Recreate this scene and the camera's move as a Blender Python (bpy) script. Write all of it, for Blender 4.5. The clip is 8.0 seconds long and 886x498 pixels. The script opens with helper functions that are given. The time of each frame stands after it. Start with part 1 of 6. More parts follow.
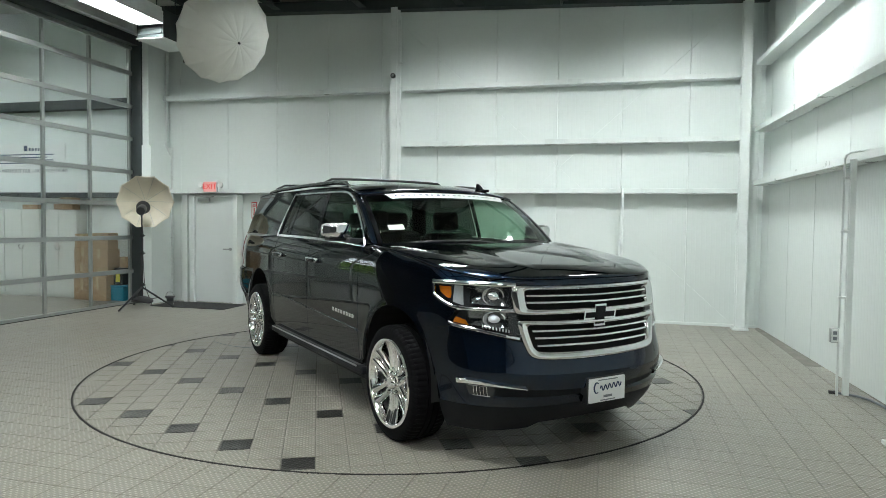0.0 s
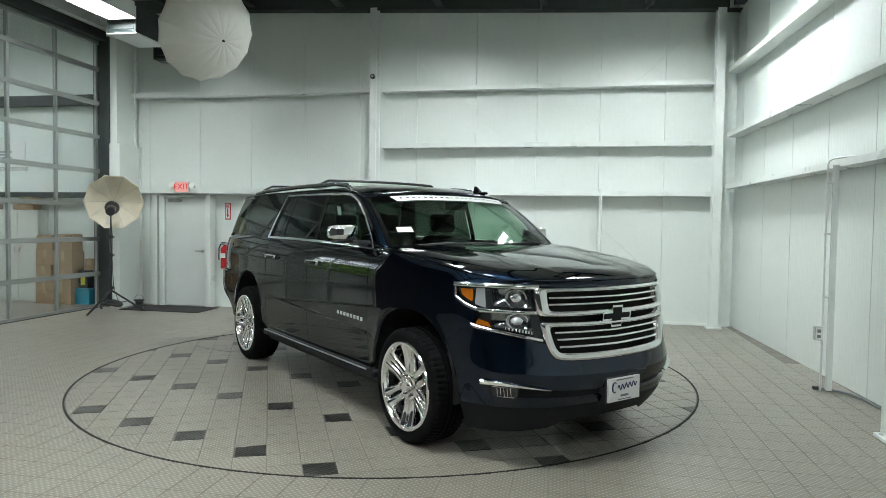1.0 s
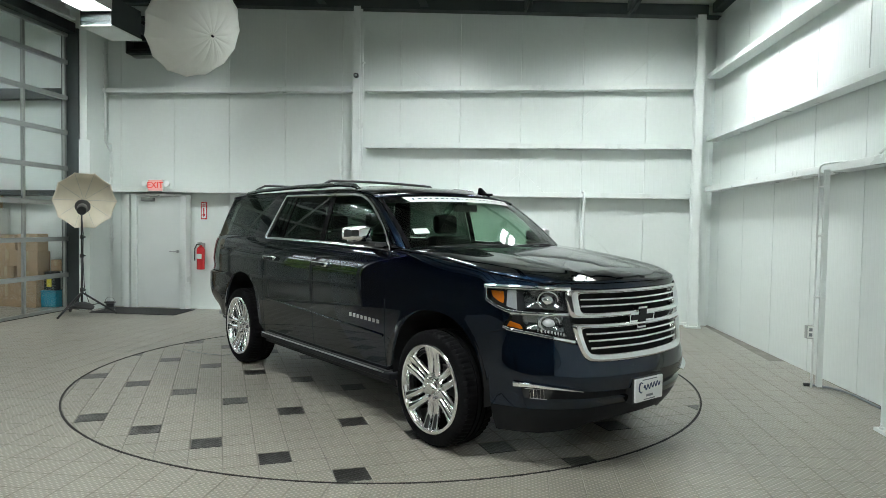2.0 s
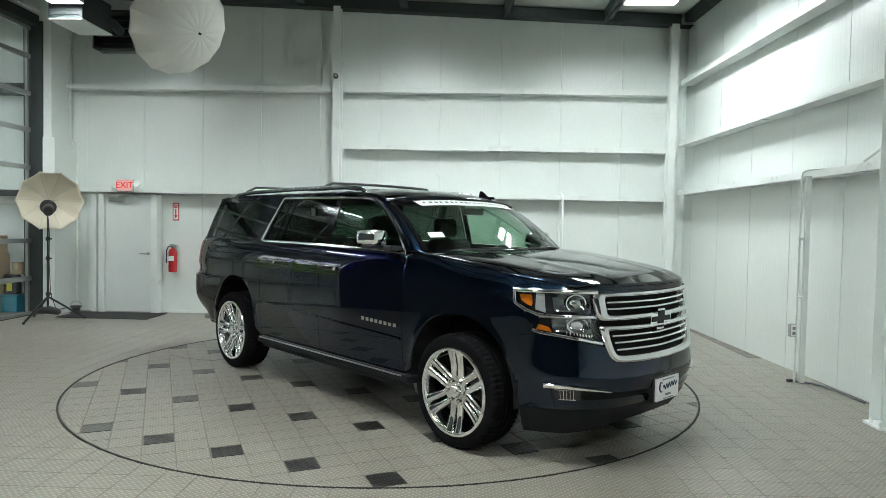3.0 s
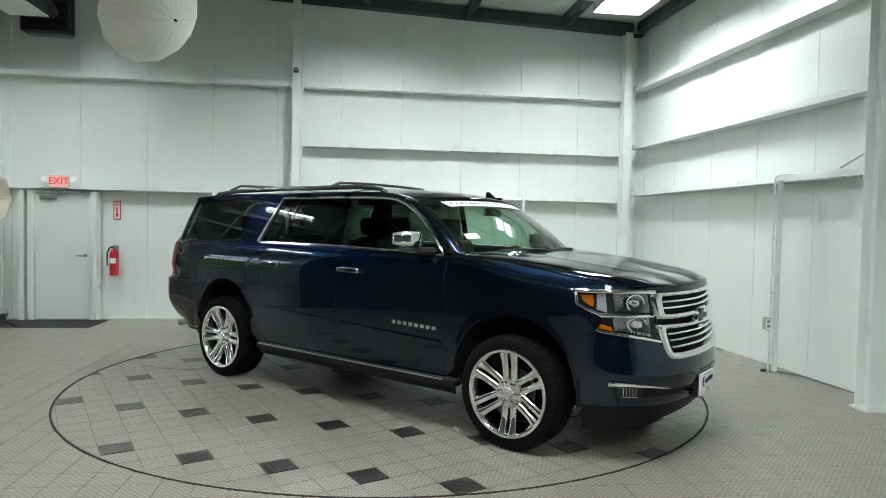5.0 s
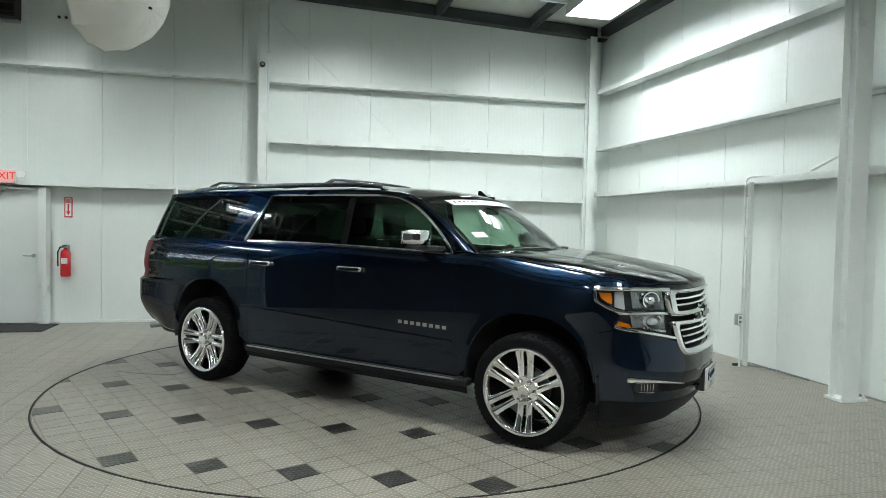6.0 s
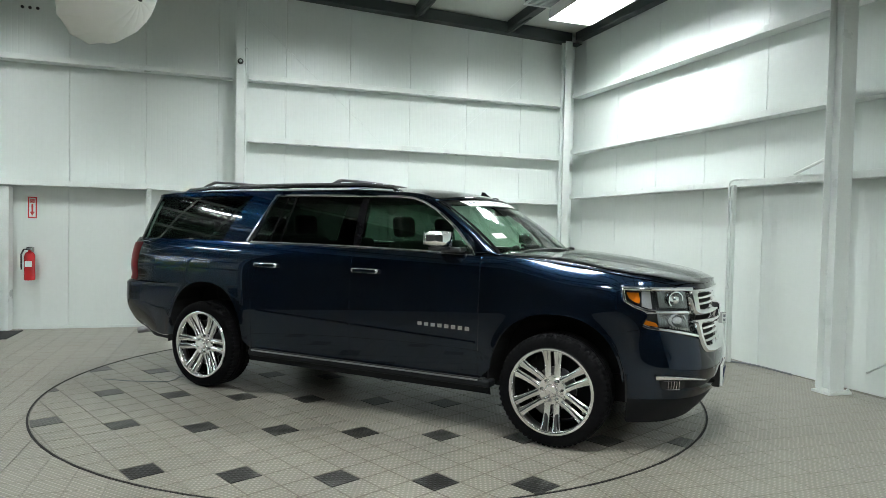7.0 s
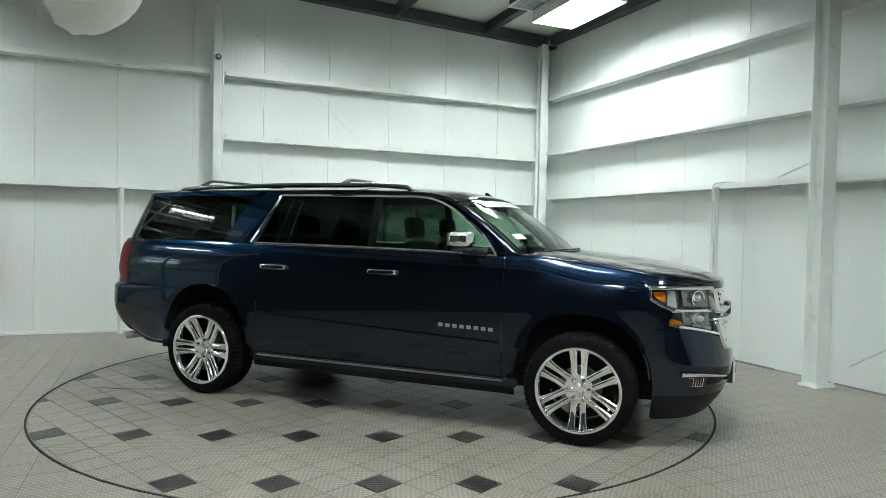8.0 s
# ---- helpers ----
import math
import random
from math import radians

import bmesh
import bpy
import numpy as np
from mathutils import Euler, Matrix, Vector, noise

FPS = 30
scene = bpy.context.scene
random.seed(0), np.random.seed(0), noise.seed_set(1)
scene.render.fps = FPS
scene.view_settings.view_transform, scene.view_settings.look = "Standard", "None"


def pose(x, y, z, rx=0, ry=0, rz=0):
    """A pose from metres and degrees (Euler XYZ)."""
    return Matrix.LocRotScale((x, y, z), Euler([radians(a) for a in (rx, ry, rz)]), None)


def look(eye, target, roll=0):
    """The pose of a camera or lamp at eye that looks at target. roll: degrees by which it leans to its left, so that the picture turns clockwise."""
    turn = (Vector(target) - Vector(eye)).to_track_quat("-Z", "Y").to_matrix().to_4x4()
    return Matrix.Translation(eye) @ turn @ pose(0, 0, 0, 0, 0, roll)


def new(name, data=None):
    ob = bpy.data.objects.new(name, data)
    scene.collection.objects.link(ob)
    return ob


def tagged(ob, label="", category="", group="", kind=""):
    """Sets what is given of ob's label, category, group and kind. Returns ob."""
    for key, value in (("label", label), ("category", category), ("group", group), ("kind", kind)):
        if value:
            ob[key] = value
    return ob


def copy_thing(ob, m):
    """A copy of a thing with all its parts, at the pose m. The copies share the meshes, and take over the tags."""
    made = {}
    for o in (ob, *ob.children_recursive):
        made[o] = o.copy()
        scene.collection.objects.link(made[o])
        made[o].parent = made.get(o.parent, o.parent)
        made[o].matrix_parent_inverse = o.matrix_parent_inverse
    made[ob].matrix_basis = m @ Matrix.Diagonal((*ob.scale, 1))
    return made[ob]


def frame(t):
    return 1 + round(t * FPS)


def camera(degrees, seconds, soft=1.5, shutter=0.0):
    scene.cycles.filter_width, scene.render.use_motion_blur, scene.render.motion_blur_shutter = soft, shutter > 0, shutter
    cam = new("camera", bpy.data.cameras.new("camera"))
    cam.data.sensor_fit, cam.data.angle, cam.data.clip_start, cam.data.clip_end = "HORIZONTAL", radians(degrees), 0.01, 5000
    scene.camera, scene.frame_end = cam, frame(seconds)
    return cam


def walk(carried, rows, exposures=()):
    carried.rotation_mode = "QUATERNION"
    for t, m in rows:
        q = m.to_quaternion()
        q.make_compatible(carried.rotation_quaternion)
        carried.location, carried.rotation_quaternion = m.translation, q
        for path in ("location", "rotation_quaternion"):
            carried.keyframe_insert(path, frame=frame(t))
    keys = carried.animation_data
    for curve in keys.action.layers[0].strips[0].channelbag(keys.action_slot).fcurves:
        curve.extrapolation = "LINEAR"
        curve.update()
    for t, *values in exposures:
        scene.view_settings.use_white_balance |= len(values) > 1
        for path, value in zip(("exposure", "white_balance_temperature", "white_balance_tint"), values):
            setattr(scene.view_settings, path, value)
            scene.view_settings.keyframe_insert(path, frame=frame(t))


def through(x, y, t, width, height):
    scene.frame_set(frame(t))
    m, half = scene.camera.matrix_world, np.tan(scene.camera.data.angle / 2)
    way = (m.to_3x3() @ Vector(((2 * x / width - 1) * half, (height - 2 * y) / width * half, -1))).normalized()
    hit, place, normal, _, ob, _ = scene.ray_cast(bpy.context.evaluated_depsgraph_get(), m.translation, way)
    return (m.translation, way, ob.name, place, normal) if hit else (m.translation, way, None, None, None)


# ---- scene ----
cam = camera(68.1, 8.0, soft=0.5)
PATH = [
    (0, (0.267, 0.239, 1.534), (-0.234, 2.174, 1.454), 0.7),
    (0.5, (0.06, 0.178, 1.544), (-0.374, 2.129, 1.468), 0.8),
    (1, (-0.156, 0.13, 1.542), (-0.519, 2.096, 1.466), 0.8),
    (1.5, (-0.396, 0.114, 1.54), (-0.691, 2.091, 1.464), 0.9),
    (3, (-1.172, 0.004, 1.567), (-1.239, 2.002, 1.496), 1.1),
    (3.5, (-1.442, 0.002, 1.564), (-1.424, 2.001, 1.491), 1.1),
    (4, (-1.714, 0.041, 1.567), (-1.617, 2.038, 1.494), 1.1),
    (5.5, (-2.539, 0.153, 1.567), (-2.201, 2.123, 1.5), 1.2),
    (6, (-2.823, 0.244, 1.543), (-2.378, 2.193, 1.478), 1.3),
    (6.5, (-3.105, 0.34, 1.551), (-2.571, 2.266, 1.489), 1.3),
    (7, (-3.395, 0.414, 1.528), (-2.784, 2.318, 1.471), 1.3),
    (7.5, (-3.675, 0.506, 1.545), (-2.987, 2.384, 1.49), 1.3),
    (8, (-3.948, 0.648, 1.514), (-3.176, 2.492, 1.463), 1.3),
]
walk(cam, [(t, look(eye, target, roll)) for t, eye, target, roll in PATH], [(0, -0.10), (1.5, -0.12), (4, -0.04), (6, -0.03), (8, 0.0)])

# ---- world, light and exposure ----
world = bpy.data.worlds.new("studio_world")
scene.world = world
world.use_nodes = True
world.node_tree.nodes["Background"].inputs[0].default_value = (0.55, 0.62, 0.6, 1)
world.node_tree.nodes["Background"].inputs[1].default_value = 0.05
LAMP_GLOW = 103.0
# lamps out of view: the car mirrors such rows, places set for brightness
UNSEEN_LAMPS = [(-2.1, 8.3), (-1.4, 3.0), (-3.3, 3.0), (-6.85, -2.2), (0.4, -1.6), (-3.3, -2.8), (-10.8, 8.2)]

# ---- small helpers ----


def part(name, bm, mat, parent=None, label="", smooth=False, angle=None):
    """Links a bmesh as one mesh object, under a thing or a part."""
    me = bpy.data.meshes.new(name)
    bm.to_mesh(me)
    bm.free()
    if mat is not None:
        me.materials.append(mat)
    if smooth:
        me.polygons.foreach_set("use_smooth", [True] * len(me.polygons))
        if angle:
            me.set_sharp_from_angle(angle=radians(angle))
    ob = new(name, me)
    if parent is not None:
        ob.parent = parent
    if label:
        tagged(ob, label)
    return ob


def empty(name, m, label, category, group="", kind=""):
    ob = new(name)
    ob.empty_display_size = 0.1
    ob.matrix_basis = m
    return tagged(ob, label, category, group, kind)


def box(bm, x0, y0, z0, x1, y1, z1, bevel=0.0, seg=2, m=None):
    """An axis-aligned box with rounded edges, added to bm."""
    made = bmesh.ops.create_cube(bm, size=1.0)["verts"]
    for v in made:
        v.co = Vector(((x0 + x1) / 2 + v.co.x * (x1 - x0), (y0 + y1) / 2 + v.co.y * (y1 - y0), (z0 + z1) / 2 + v.co.z * (z1 - z0)))
    faces = {f for v in made for f in v.link_faces}
    if bevel > 0:
        edges = list({e for f in faces for e in f.edges})
        res = bmesh.ops.bevel(bm, geom=edges, offset=bevel, segments=seg, affect="EDGES", profile=0.5)
        made = list({v for f in res["faces"] for v in f.verts})
    if m is not None:
        bmesh.ops.transform(bm, matrix=m, verts=list(set(made)))
    return made


def boxes(*rows, bevel=0.0, seg=2):
    bm = bmesh.new()
    for r in rows:
        box(bm, *r, bevel=bevel, seg=seg)
    return bm


def prism(bm, pts, p0, p1, axis="z"):
    """A straight bar with the section pts, from p0 to p1 along an axis."""
    def at(a, b, c):
        return {"z": (a, b, c), "y": (a, c, b), "x": (c, a, b)}[axis]
    lo = [bm.verts.new(at(a, b, p0)) for a, b in pts]
    hi = [bm.verts.new(at(a, b, p1)) for a, b in pts]
    n = len(pts)
    for i in range(n):
        bm.faces.new((lo[i], lo[(i + 1) % n], hi[(i + 1) % n], hi[i]))
    bm.faces.new(lo[::-1])
    bm.faces.new(hi)
    bmesh.ops.recalc_face_normals(bm, faces=bm.faces)
    return bm


def tube(bm, pts, r, sides=10, caps=True):
    """A round bar along a polyline; r is one radius or one per point."""
    pts = [Vector(p) for p in pts]
    rr = [r] * len(pts) if not hasattr(r, "__len__") else r
    ring, up = [], None
    for i, p in enumerate(pts):
        d = (pts[min(i + 1, len(pts) - 1)] - pts[max(i - 1, 0)]).normalized()
        if up is None:
            up = d.orthogonal().normalized()
        up = (up - d * up.dot(d)).normalized()
        side = d.cross(up)
        ring.append([bm.verts.new(p + (up * math.cos(a) + side * math.sin(a)) * rr[i]) for a in [2 * math.pi * k / sides for k in range(sides)]])
    for a, b in zip(ring, ring[1:]):
        for k in range(sides):
            bm.faces.new((a[k], a[(k + 1) % sides], b[(k + 1) % sides], b[k]))
    if caps:
        bm.faces.new(ring[0][::-1])
        bm.faces.new(ring[-1])
    return bm


def lathe(bm, prof, seg=32, m=None):
    """Turns a profile of (radius, height) round z."""
    rings = []
    for r, h in prof:
        rings.append([bm.verts.new((r * math.cos(2 * math.pi * k / seg), r * math.sin(2 * math.pi * k / seg), h)) for k in range(seg)])
    for a, b in zip(rings, rings[1:]):
        for k in range(seg):
            bm.faces.new((a[k], a[(k + 1) % seg], b[(k + 1) % seg], b[k]))
    if prof[0][0] < 0.02:
        bm.faces.new(rings[0][::-1])
    if prof[-1][0] < 0.02:
        bm.faces.new(rings[-1])
    if m is not None:
        bmesh.ops.transform(bm, matrix=m, verts=[v for r in rings for v in r])
    return bm


def smoothed(xs, ys):
    """A smooth curve through the knots, as a function."""
    xs, ys = np.array(xs, float), np.array(ys, float)
    d = np.diff(ys) / np.diff(xs)
    t = np.r_[d[0], (d[:-1] + d[1:]) / 2, d[-1]]
    for i in range(1, len(xs) - 1):
        if d[i - 1] * d[i] <= 0:
            t[i] = 0

    def f(x):
        x = min(max(x, xs[0]), xs[-1])
        i = min(max(int(np.searchsorted(xs, x)) - 1, 0), len(xs) - 2)
        h = xs[i + 1] - xs[i]
        u = (x - xs[i]) / h
        return float((2 * u**3 - 3 * u**2 + 1) * ys[i] + (u**3 - 2 * u**2 + u) * h * t[i] + (3 * u**2 - 2 * u**3) * ys[i + 1] + (u**3 - u**2) * h * t[i + 1])
    return f


def spline(xs, ys):
    """A natural cubic curve through the knots, as a function."""
    xs, ys = np.array(xs, float), np.array(ys, float)
    n, h = len(xs), np.diff(xs)
    a, b = np.zeros((n, n)), np.zeros(n)
    a[0, 0] = a[-1, -1] = 1
    for i in range(1, n - 1):
        a[i, i - 1], a[i, i], a[i, i + 1] = h[i - 1], 2 * (h[i - 1] + h[i]), h[i]
        b[i] = 6 * ((ys[i + 1] - ys[i]) / h[i] - (ys[i] - ys[i - 1]) / h[i - 1])
    m = np.linalg.solve(a, b)

    def f(x):
        x = min(max(x, xs[0]), xs[-1])
        i = min(max(int(np.searchsorted(xs, x)) - 1, 0), n - 2)
        p, q = xs[i + 1] - x, x - xs[i]
        return float((m[i] * p**3 + m[i + 1] * q**3) / (6 * h[i]) + (ys[i] / h[i] - m[i] * h[i] / 6) * p + (ys[i + 1] / h[i] - m[i + 1] * h[i] / 6) * q)
    return f


def ramp01(a, b, x):
    u = min(max((x - a) / (b - a), 0.0), 1.0)
    return u * u * (3 - 2 * u)


# ---- materials ----


def mat(name, col, rough=0.5, metal=0.0, grain=0.0, scale=8.0, bump=0.0, bump_scale=60.0, coat=0.0, coat_rough=0.03, spec=0.5, rough_var=0.0, rand=0.0, fine=0.0, laid=False):
    """A painted, plastic, metal or mineral surface with stains (grain at scale), fine speckle and fine relief.
    laid: the stains run on across neighbouring pieces."""
    m = bpy.data.materials.new(name)
    m.use_nodes = True
    nt = m.node_tree
    n, l = nt.nodes, nt.links
    b = n["Principled BSDF"]
    b.inputs["Base Color"].default_value = (*col, 1)
    b.inputs["Roughness"].default_value = rough
    b.inputs["Metallic"].default_value = metal
    b.inputs["Coat Weight"].default_value = coat
    b.inputs["Coat Roughness"].default_value = coat_rough
    b.inputs["Specular IOR Level"].default_value = spec
    tc = n.new("ShaderNodeTexCoord")
    where = n.new("ShaderNodeNewGeometry").outputs["Position"] if laid else tc.outputs["Object"]
    if grain > 0 or rough_var > 0 or rand > 0 or fine > 0:
        nz = n.new("ShaderNodeTexNoise")
        nz.inputs["Scale"].default_value = scale
        nz.inputs["Detail"].default_value = 6
        l.new(where, nz.inputs["Vector"])
        nf = n.new("ShaderNodeTexNoise")
        nf.inputs["Scale"].default_value = scale * 22
        nf.inputs["Detail"].default_value = 3
        l.new(where, nf.inputs["Vector"])
        mr = n.new("ShaderNodeMapRange")
        mr.inputs["From Min"].default_value, mr.inputs["From Max"].default_value = 0.3, 0.7
        mr.inputs["To Min"].default_value, mr.inputs["To Max"].default_value = 1 - grain, 1 + grain
        l.new(nz.outputs["Fac"], mr.inputs["Value"])
        mf = n.new("ShaderNodeMapRange")
        mf.inputs["From Min"].default_value, mf.inputs["From Max"].default_value = 0.3, 0.7
        mf.inputs["To Min"].default_value, mf.inputs["To Max"].default_value = 1 - fine, 1 + fine
        l.new(nf.outputs["Fac"], mf.inputs["Value"])
        mul = n.new("ShaderNodeMath")
        mul.operation = "MULTIPLY"
        l.new(mr.outputs[0], mul.inputs[0])
        l.new(mf.outputs[0], mul.inputs[1])
        out = mul
        if rand > 0:
            oi = n.new("ShaderNodeObjectInfo")
            gi = n.new("ShaderNodeNewGeometry")
            ad = n.new("ShaderNodeMath")
            ad.operation = "ADD"
            l.new(oi.outputs["Random"], ad.inputs[0])
            l.new(gi.outputs["Random Per Island"], ad.inputs[1])
            fr = n.new("ShaderNodeMath")
            fr.operation = "FRACT"
            l.new(ad.outputs[0], fr.inputs[0])
            rr = n.new("ShaderNodeMapRange")
            rr.inputs["To Min"].default_value, rr.inputs["To Max"].default_value = 1 - rand, 1 + rand
            l.new(fr.outputs[0], rr.inputs["Value"])
            m2 = n.new("ShaderNodeMath")
            m2.operation = "MULTIPLY"
            l.new(mul.outputs[0], m2.inputs[0])
            l.new(rr.outputs[0], m2.inputs[1])
            out = m2
        vm = n.new("ShaderNodeVectorMath")
        vm.operation = "SCALE"
        vm.inputs[0].default_value = col
        l.new(out.outputs[0], vm.inputs["Scale"])
        l.new(vm.outputs[0], b.inputs["Base Color"])
        if rough_var > 0:
            rv = n.new("ShaderNodeMapRange")
            rv.inputs["From Min"].default_value, rv.inputs["From Max"].default_value = 0.3, 0.7
            rv.inputs["To Min"].default_value, rv.inputs["To Max"].default_value = max(rough - rough_var, 0.02), rough + rough_var
            l.new(nz.outputs["Fac"], rv.inputs["Value"])
            l.new(rv.outputs[0], b.inputs["Roughness"])
    if bump > 0:
        nb = n.new("ShaderNodeTexNoise")
        nb.inputs["Scale"].default_value = bump_scale
        nb.inputs["Detail"].default_value = 4
        l.new(tc.outputs["Object"], nb.inputs["Vector"])
        bp = n.new("ShaderNodeBump")
        bp.inputs["Strength"].default_value = bump
        bp.inputs["Distance"].default_value = 0.004
        l.new(nb.outputs["Fac"], bp.inputs["Height"])
        l.new(bp.outputs["Normal"], b.inputs["Normal"])
    return m


def studded(m, pitch=0.0205, strength=0.85, dist=0.0032):
    """Adds the small raised studs of anti-slip tiles to a material."""
    nt = m.node_tree
    n, l = nt.nodes, nt.links
    b = n["Principled BSDF"]
    tc = n.new("ShaderNodeTexCoord")
    sx = n.new("ShaderNodeSeparateXYZ")
    l.new(tc.outputs["Object"], sx.inputs[0])
    waves = []
    for axis in ("X", "Y"):
        mu = n.new("ShaderNodeMath")
        mu.operation = "MULTIPLY"
        mu.inputs[1].default_value = math.pi / pitch
        l.new(sx.outputs[axis], mu.inputs[0])
        si = n.new("ShaderNodeMath")
        si.operation = "SINE"
        l.new(mu.outputs[0], si.inputs[0])
        waves.append(si)
    pr = n.new("ShaderNodeMath")
    pr.operation = "MULTIPLY"
    l.new(waves[0].outputs[0], pr.inputs[0])
    l.new(waves[1].outputs[0], pr.inputs[1])
    mx = n.new("ShaderNodeMath")
    mx.operation = "MAXIMUM"
    mx.inputs[1].default_value = 0.15
    l.new(pr.outputs[0], mx.inputs[0])
    nb = n.new("ShaderNodeTexNoise")
    nb.inputs["Scale"].default_value = 90
    l.new(tc.outputs["Object"], nb.inputs["Vector"])
    ad = n.new("ShaderNodeMath")
    ad.operation = "MULTIPLY_ADD"
    ad.inputs[1].default_value = 0.5
    l.new(nb.outputs["Fac"], ad.inputs[0])
    l.new(mx.outputs[0], ad.inputs[2])
    bp = n.new("ShaderNodeBump")
    bp.inputs["Strength"].default_value = strength
    bp.inputs["Distance"].default_value = dist
    l.new(ad.outputs[0], bp.inputs["Height"])
    l.new(bp.outputs["Normal"], b.inputs["Normal"])
    # the stud tops are paler: rubbed, with lamp glints put into the colour
    worn_glint = n.new("ShaderNodeMapRange")
    worn_glint.inputs["From Min"].default_value, worn_glint.inputs["From Max"].default_value = 0.3, 0.8
    worn_glint.inputs["To Min"].default_value, worn_glint.inputs["To Max"].default_value = 0.87, 1.46
    l.new(mx.outputs[0], worn_glint.inputs["Value"])
    sc = n.new("ShaderNodeVectorMath")
    sc.operation = "SCALE"
    l.new(b.inputs["Base Color"].links[0].from_socket, sc.inputs[0])
    l.new(worn_glint.outputs[0], sc.inputs["Scale"])
    l.new(sc.outputs[0], b.inputs["Base Color"])
    return m


def glow(name, col, strength):
    m = bpy.data.materials.new(name)
    m.use_nodes = True
    n, l = m.node_tree.nodes, m.node_tree.links
    n.remove(n["Principled BSDF"])
    e = n.new("ShaderNodeEmission")
    e.inputs[0].default_value, e.inputs[1].default_value = (*col, 1), strength
    l.new(e.outputs[0], n["Material Output"].inputs[0])
    return m


def pane_mat(name, tint, ior=1.5, rough=0.0):
    """Thin glass: lets light straight through with a tint, and mirrors by Fresnel."""
    m = bpy.data.materials.new(name)
    m.use_nodes = True
    n, l = m.node_tree.nodes, m.node_tree.links
    n.remove(n["Principled BSDF"])
    tr = n.new("ShaderNodeBsdfTransparent")
    tr.inputs[0].default_value = (*tint, 1)
    gl = n.new("ShaderNodeBsdfGlossy")
    gl.inputs["Roughness"].default_value = rough
    lw = n.new("ShaderNodeLayerWeight")
    lw.inputs[0].default_value = 0.5
    pw = n.new("ShaderNodeMath")
    pw.operation = "POWER"
    pw.inputs[1].default_value = 5.0
    l.new(lw.outputs["Facing"], pw.inputs[0])
    f0 = ((ior - 1) / (ior + 1)) ** 2 * 1.1
    fr = n.new("ShaderNodeMath")
    fr.operation = "MULTIPLY_ADD"
    fr.inputs[1].default_value, fr.inputs[2].default_value = 1 - f0, f0
    l.new(pw.outputs[0], fr.inputs[0])
    mx = n.new("ShaderNodeMixShader")
    l.new(fr.outputs[0], mx.inputs[0])
    l.new(tr.outputs[0], mx.inputs[1])
    l.new(gl.outputs[0], mx.inputs[2])
    l.new(mx.outputs[0], n["Material Output"].inputs[0])
    return m


def cloth(name, col, through):
    """Thin translucent fabric with a fine crumple."""
    m = bpy.data.materials.new(name)
    m.use_nodes = True
    n, l = m.node_tree.nodes, m.node_tree.links
    b = n["Principled BSDF"]
    b.inputs["Roughness"].default_value = 0.6
    tc, nz, vm = n.new("ShaderNodeTexCoord"), n.new("ShaderNodeTexNoise"), n.new("ShaderNodeVectorMath")
    nz.inputs["Scale"].default_value, nz.inputs["Detail"].default_value = 6, 5
    l.new(tc.outputs["Object"], nz.inputs["Vector"])
    mr = n.new("ShaderNodeMapRange")
    mr.inputs["To Min"].default_value, mr.inputs["To Max"].default_value = 0.94, 1.05
    l.new(nz.outputs["Fac"], mr.inputs["Value"])
    vm.operation = "SCALE"
    vm.inputs[0].default_value = col
    l.new(mr.outputs[0], vm.inputs["Scale"])
    bp = n.new("ShaderNodeBump")
    bp.inputs["Strength"].default_value, bp.inputs["Distance"].default_value = 0.25, 0.01
    l.new(nz.outputs["Fac"], bp.inputs["Height"])
    tr = n.new("ShaderNodeBsdfTranslucent")
    mx = n.new("ShaderNodeMixShader")
    mx.inputs[0].default_value = through
    l.new(vm.outputs[0], b.inputs["Base Color"])
    l.new(vm.outputs[0], tr.inputs["Color"])
    for node in (b, tr):
        l.new(bp.outputs["Normal"], node.inputs["Normal"])
    l.new(b.outputs[0], mx.inputs[1])
    l.new(tr.outputs[0], mx.inputs[2])
    l.new(mx.outputs[0], n["Material Output"].inputs[0])
    return m


M_WALL = mat("wall_panel_paint", (0.76, 0.81, 0.785), 0.33, grain=0.02, scale=0.8, bump=0.02, bump_scale=5, spec=0.5, rough_var=0.06, fine=0.01)
M_STEEL = mat("white_steel_paint", (0.77, 0.81, 0.79), 0.33, grain=0.04, scale=3, bump=0.05, bump_scale=40, rough_var=0.08, fine=0.02)
M_UNSEENWALL = mat("unseen_wall_charcoal", (0.045, 0.048, 0.048), 0.7, grain=0.1, scale=2, bump=0.1, bump_scale=20)
M_DARKSTEEL = mat("dark_primer_steel", (0.035, 0.045, 0.045), 0.55, grain=0.15, scale=4, bump=0.1, rough_var=0.1, fine=0.05)
M_ROOF = mat("roof_liner", (0.55, 0.57, 0.53), 0.6, grain=0.05, scale=1.5, bump=0.2, bump_scale=15, fine=0.03)
M_ALU = mat("brushed_aluminium", (0.42, 0.44, 0.43), 0.38, metal=0.8, grain=0.06, scale=6, rough_var=0.1, fine=0.03)
M_TILE = studded(mat("floor_tile", (0.238, 0.221, 0.184), 0.34, grain=0.06, scale=1.3, rough_var=0.05, rand=0.04, fine=0.04, laid=True))
M_TILE_DARK = studded(mat("dark_tile", (0.019, 0.018, 0.016), 0.36, grain=0.12, scale=4, rough_var=0.06, rand=0.1, fine=0.08, laid=True))
M_GROUT = mat("grout", (0.205, 0.196, 0.172), 0.85, grain=0.2, scale=5, bump=0.4, bump_scale=120, fine=0.1)
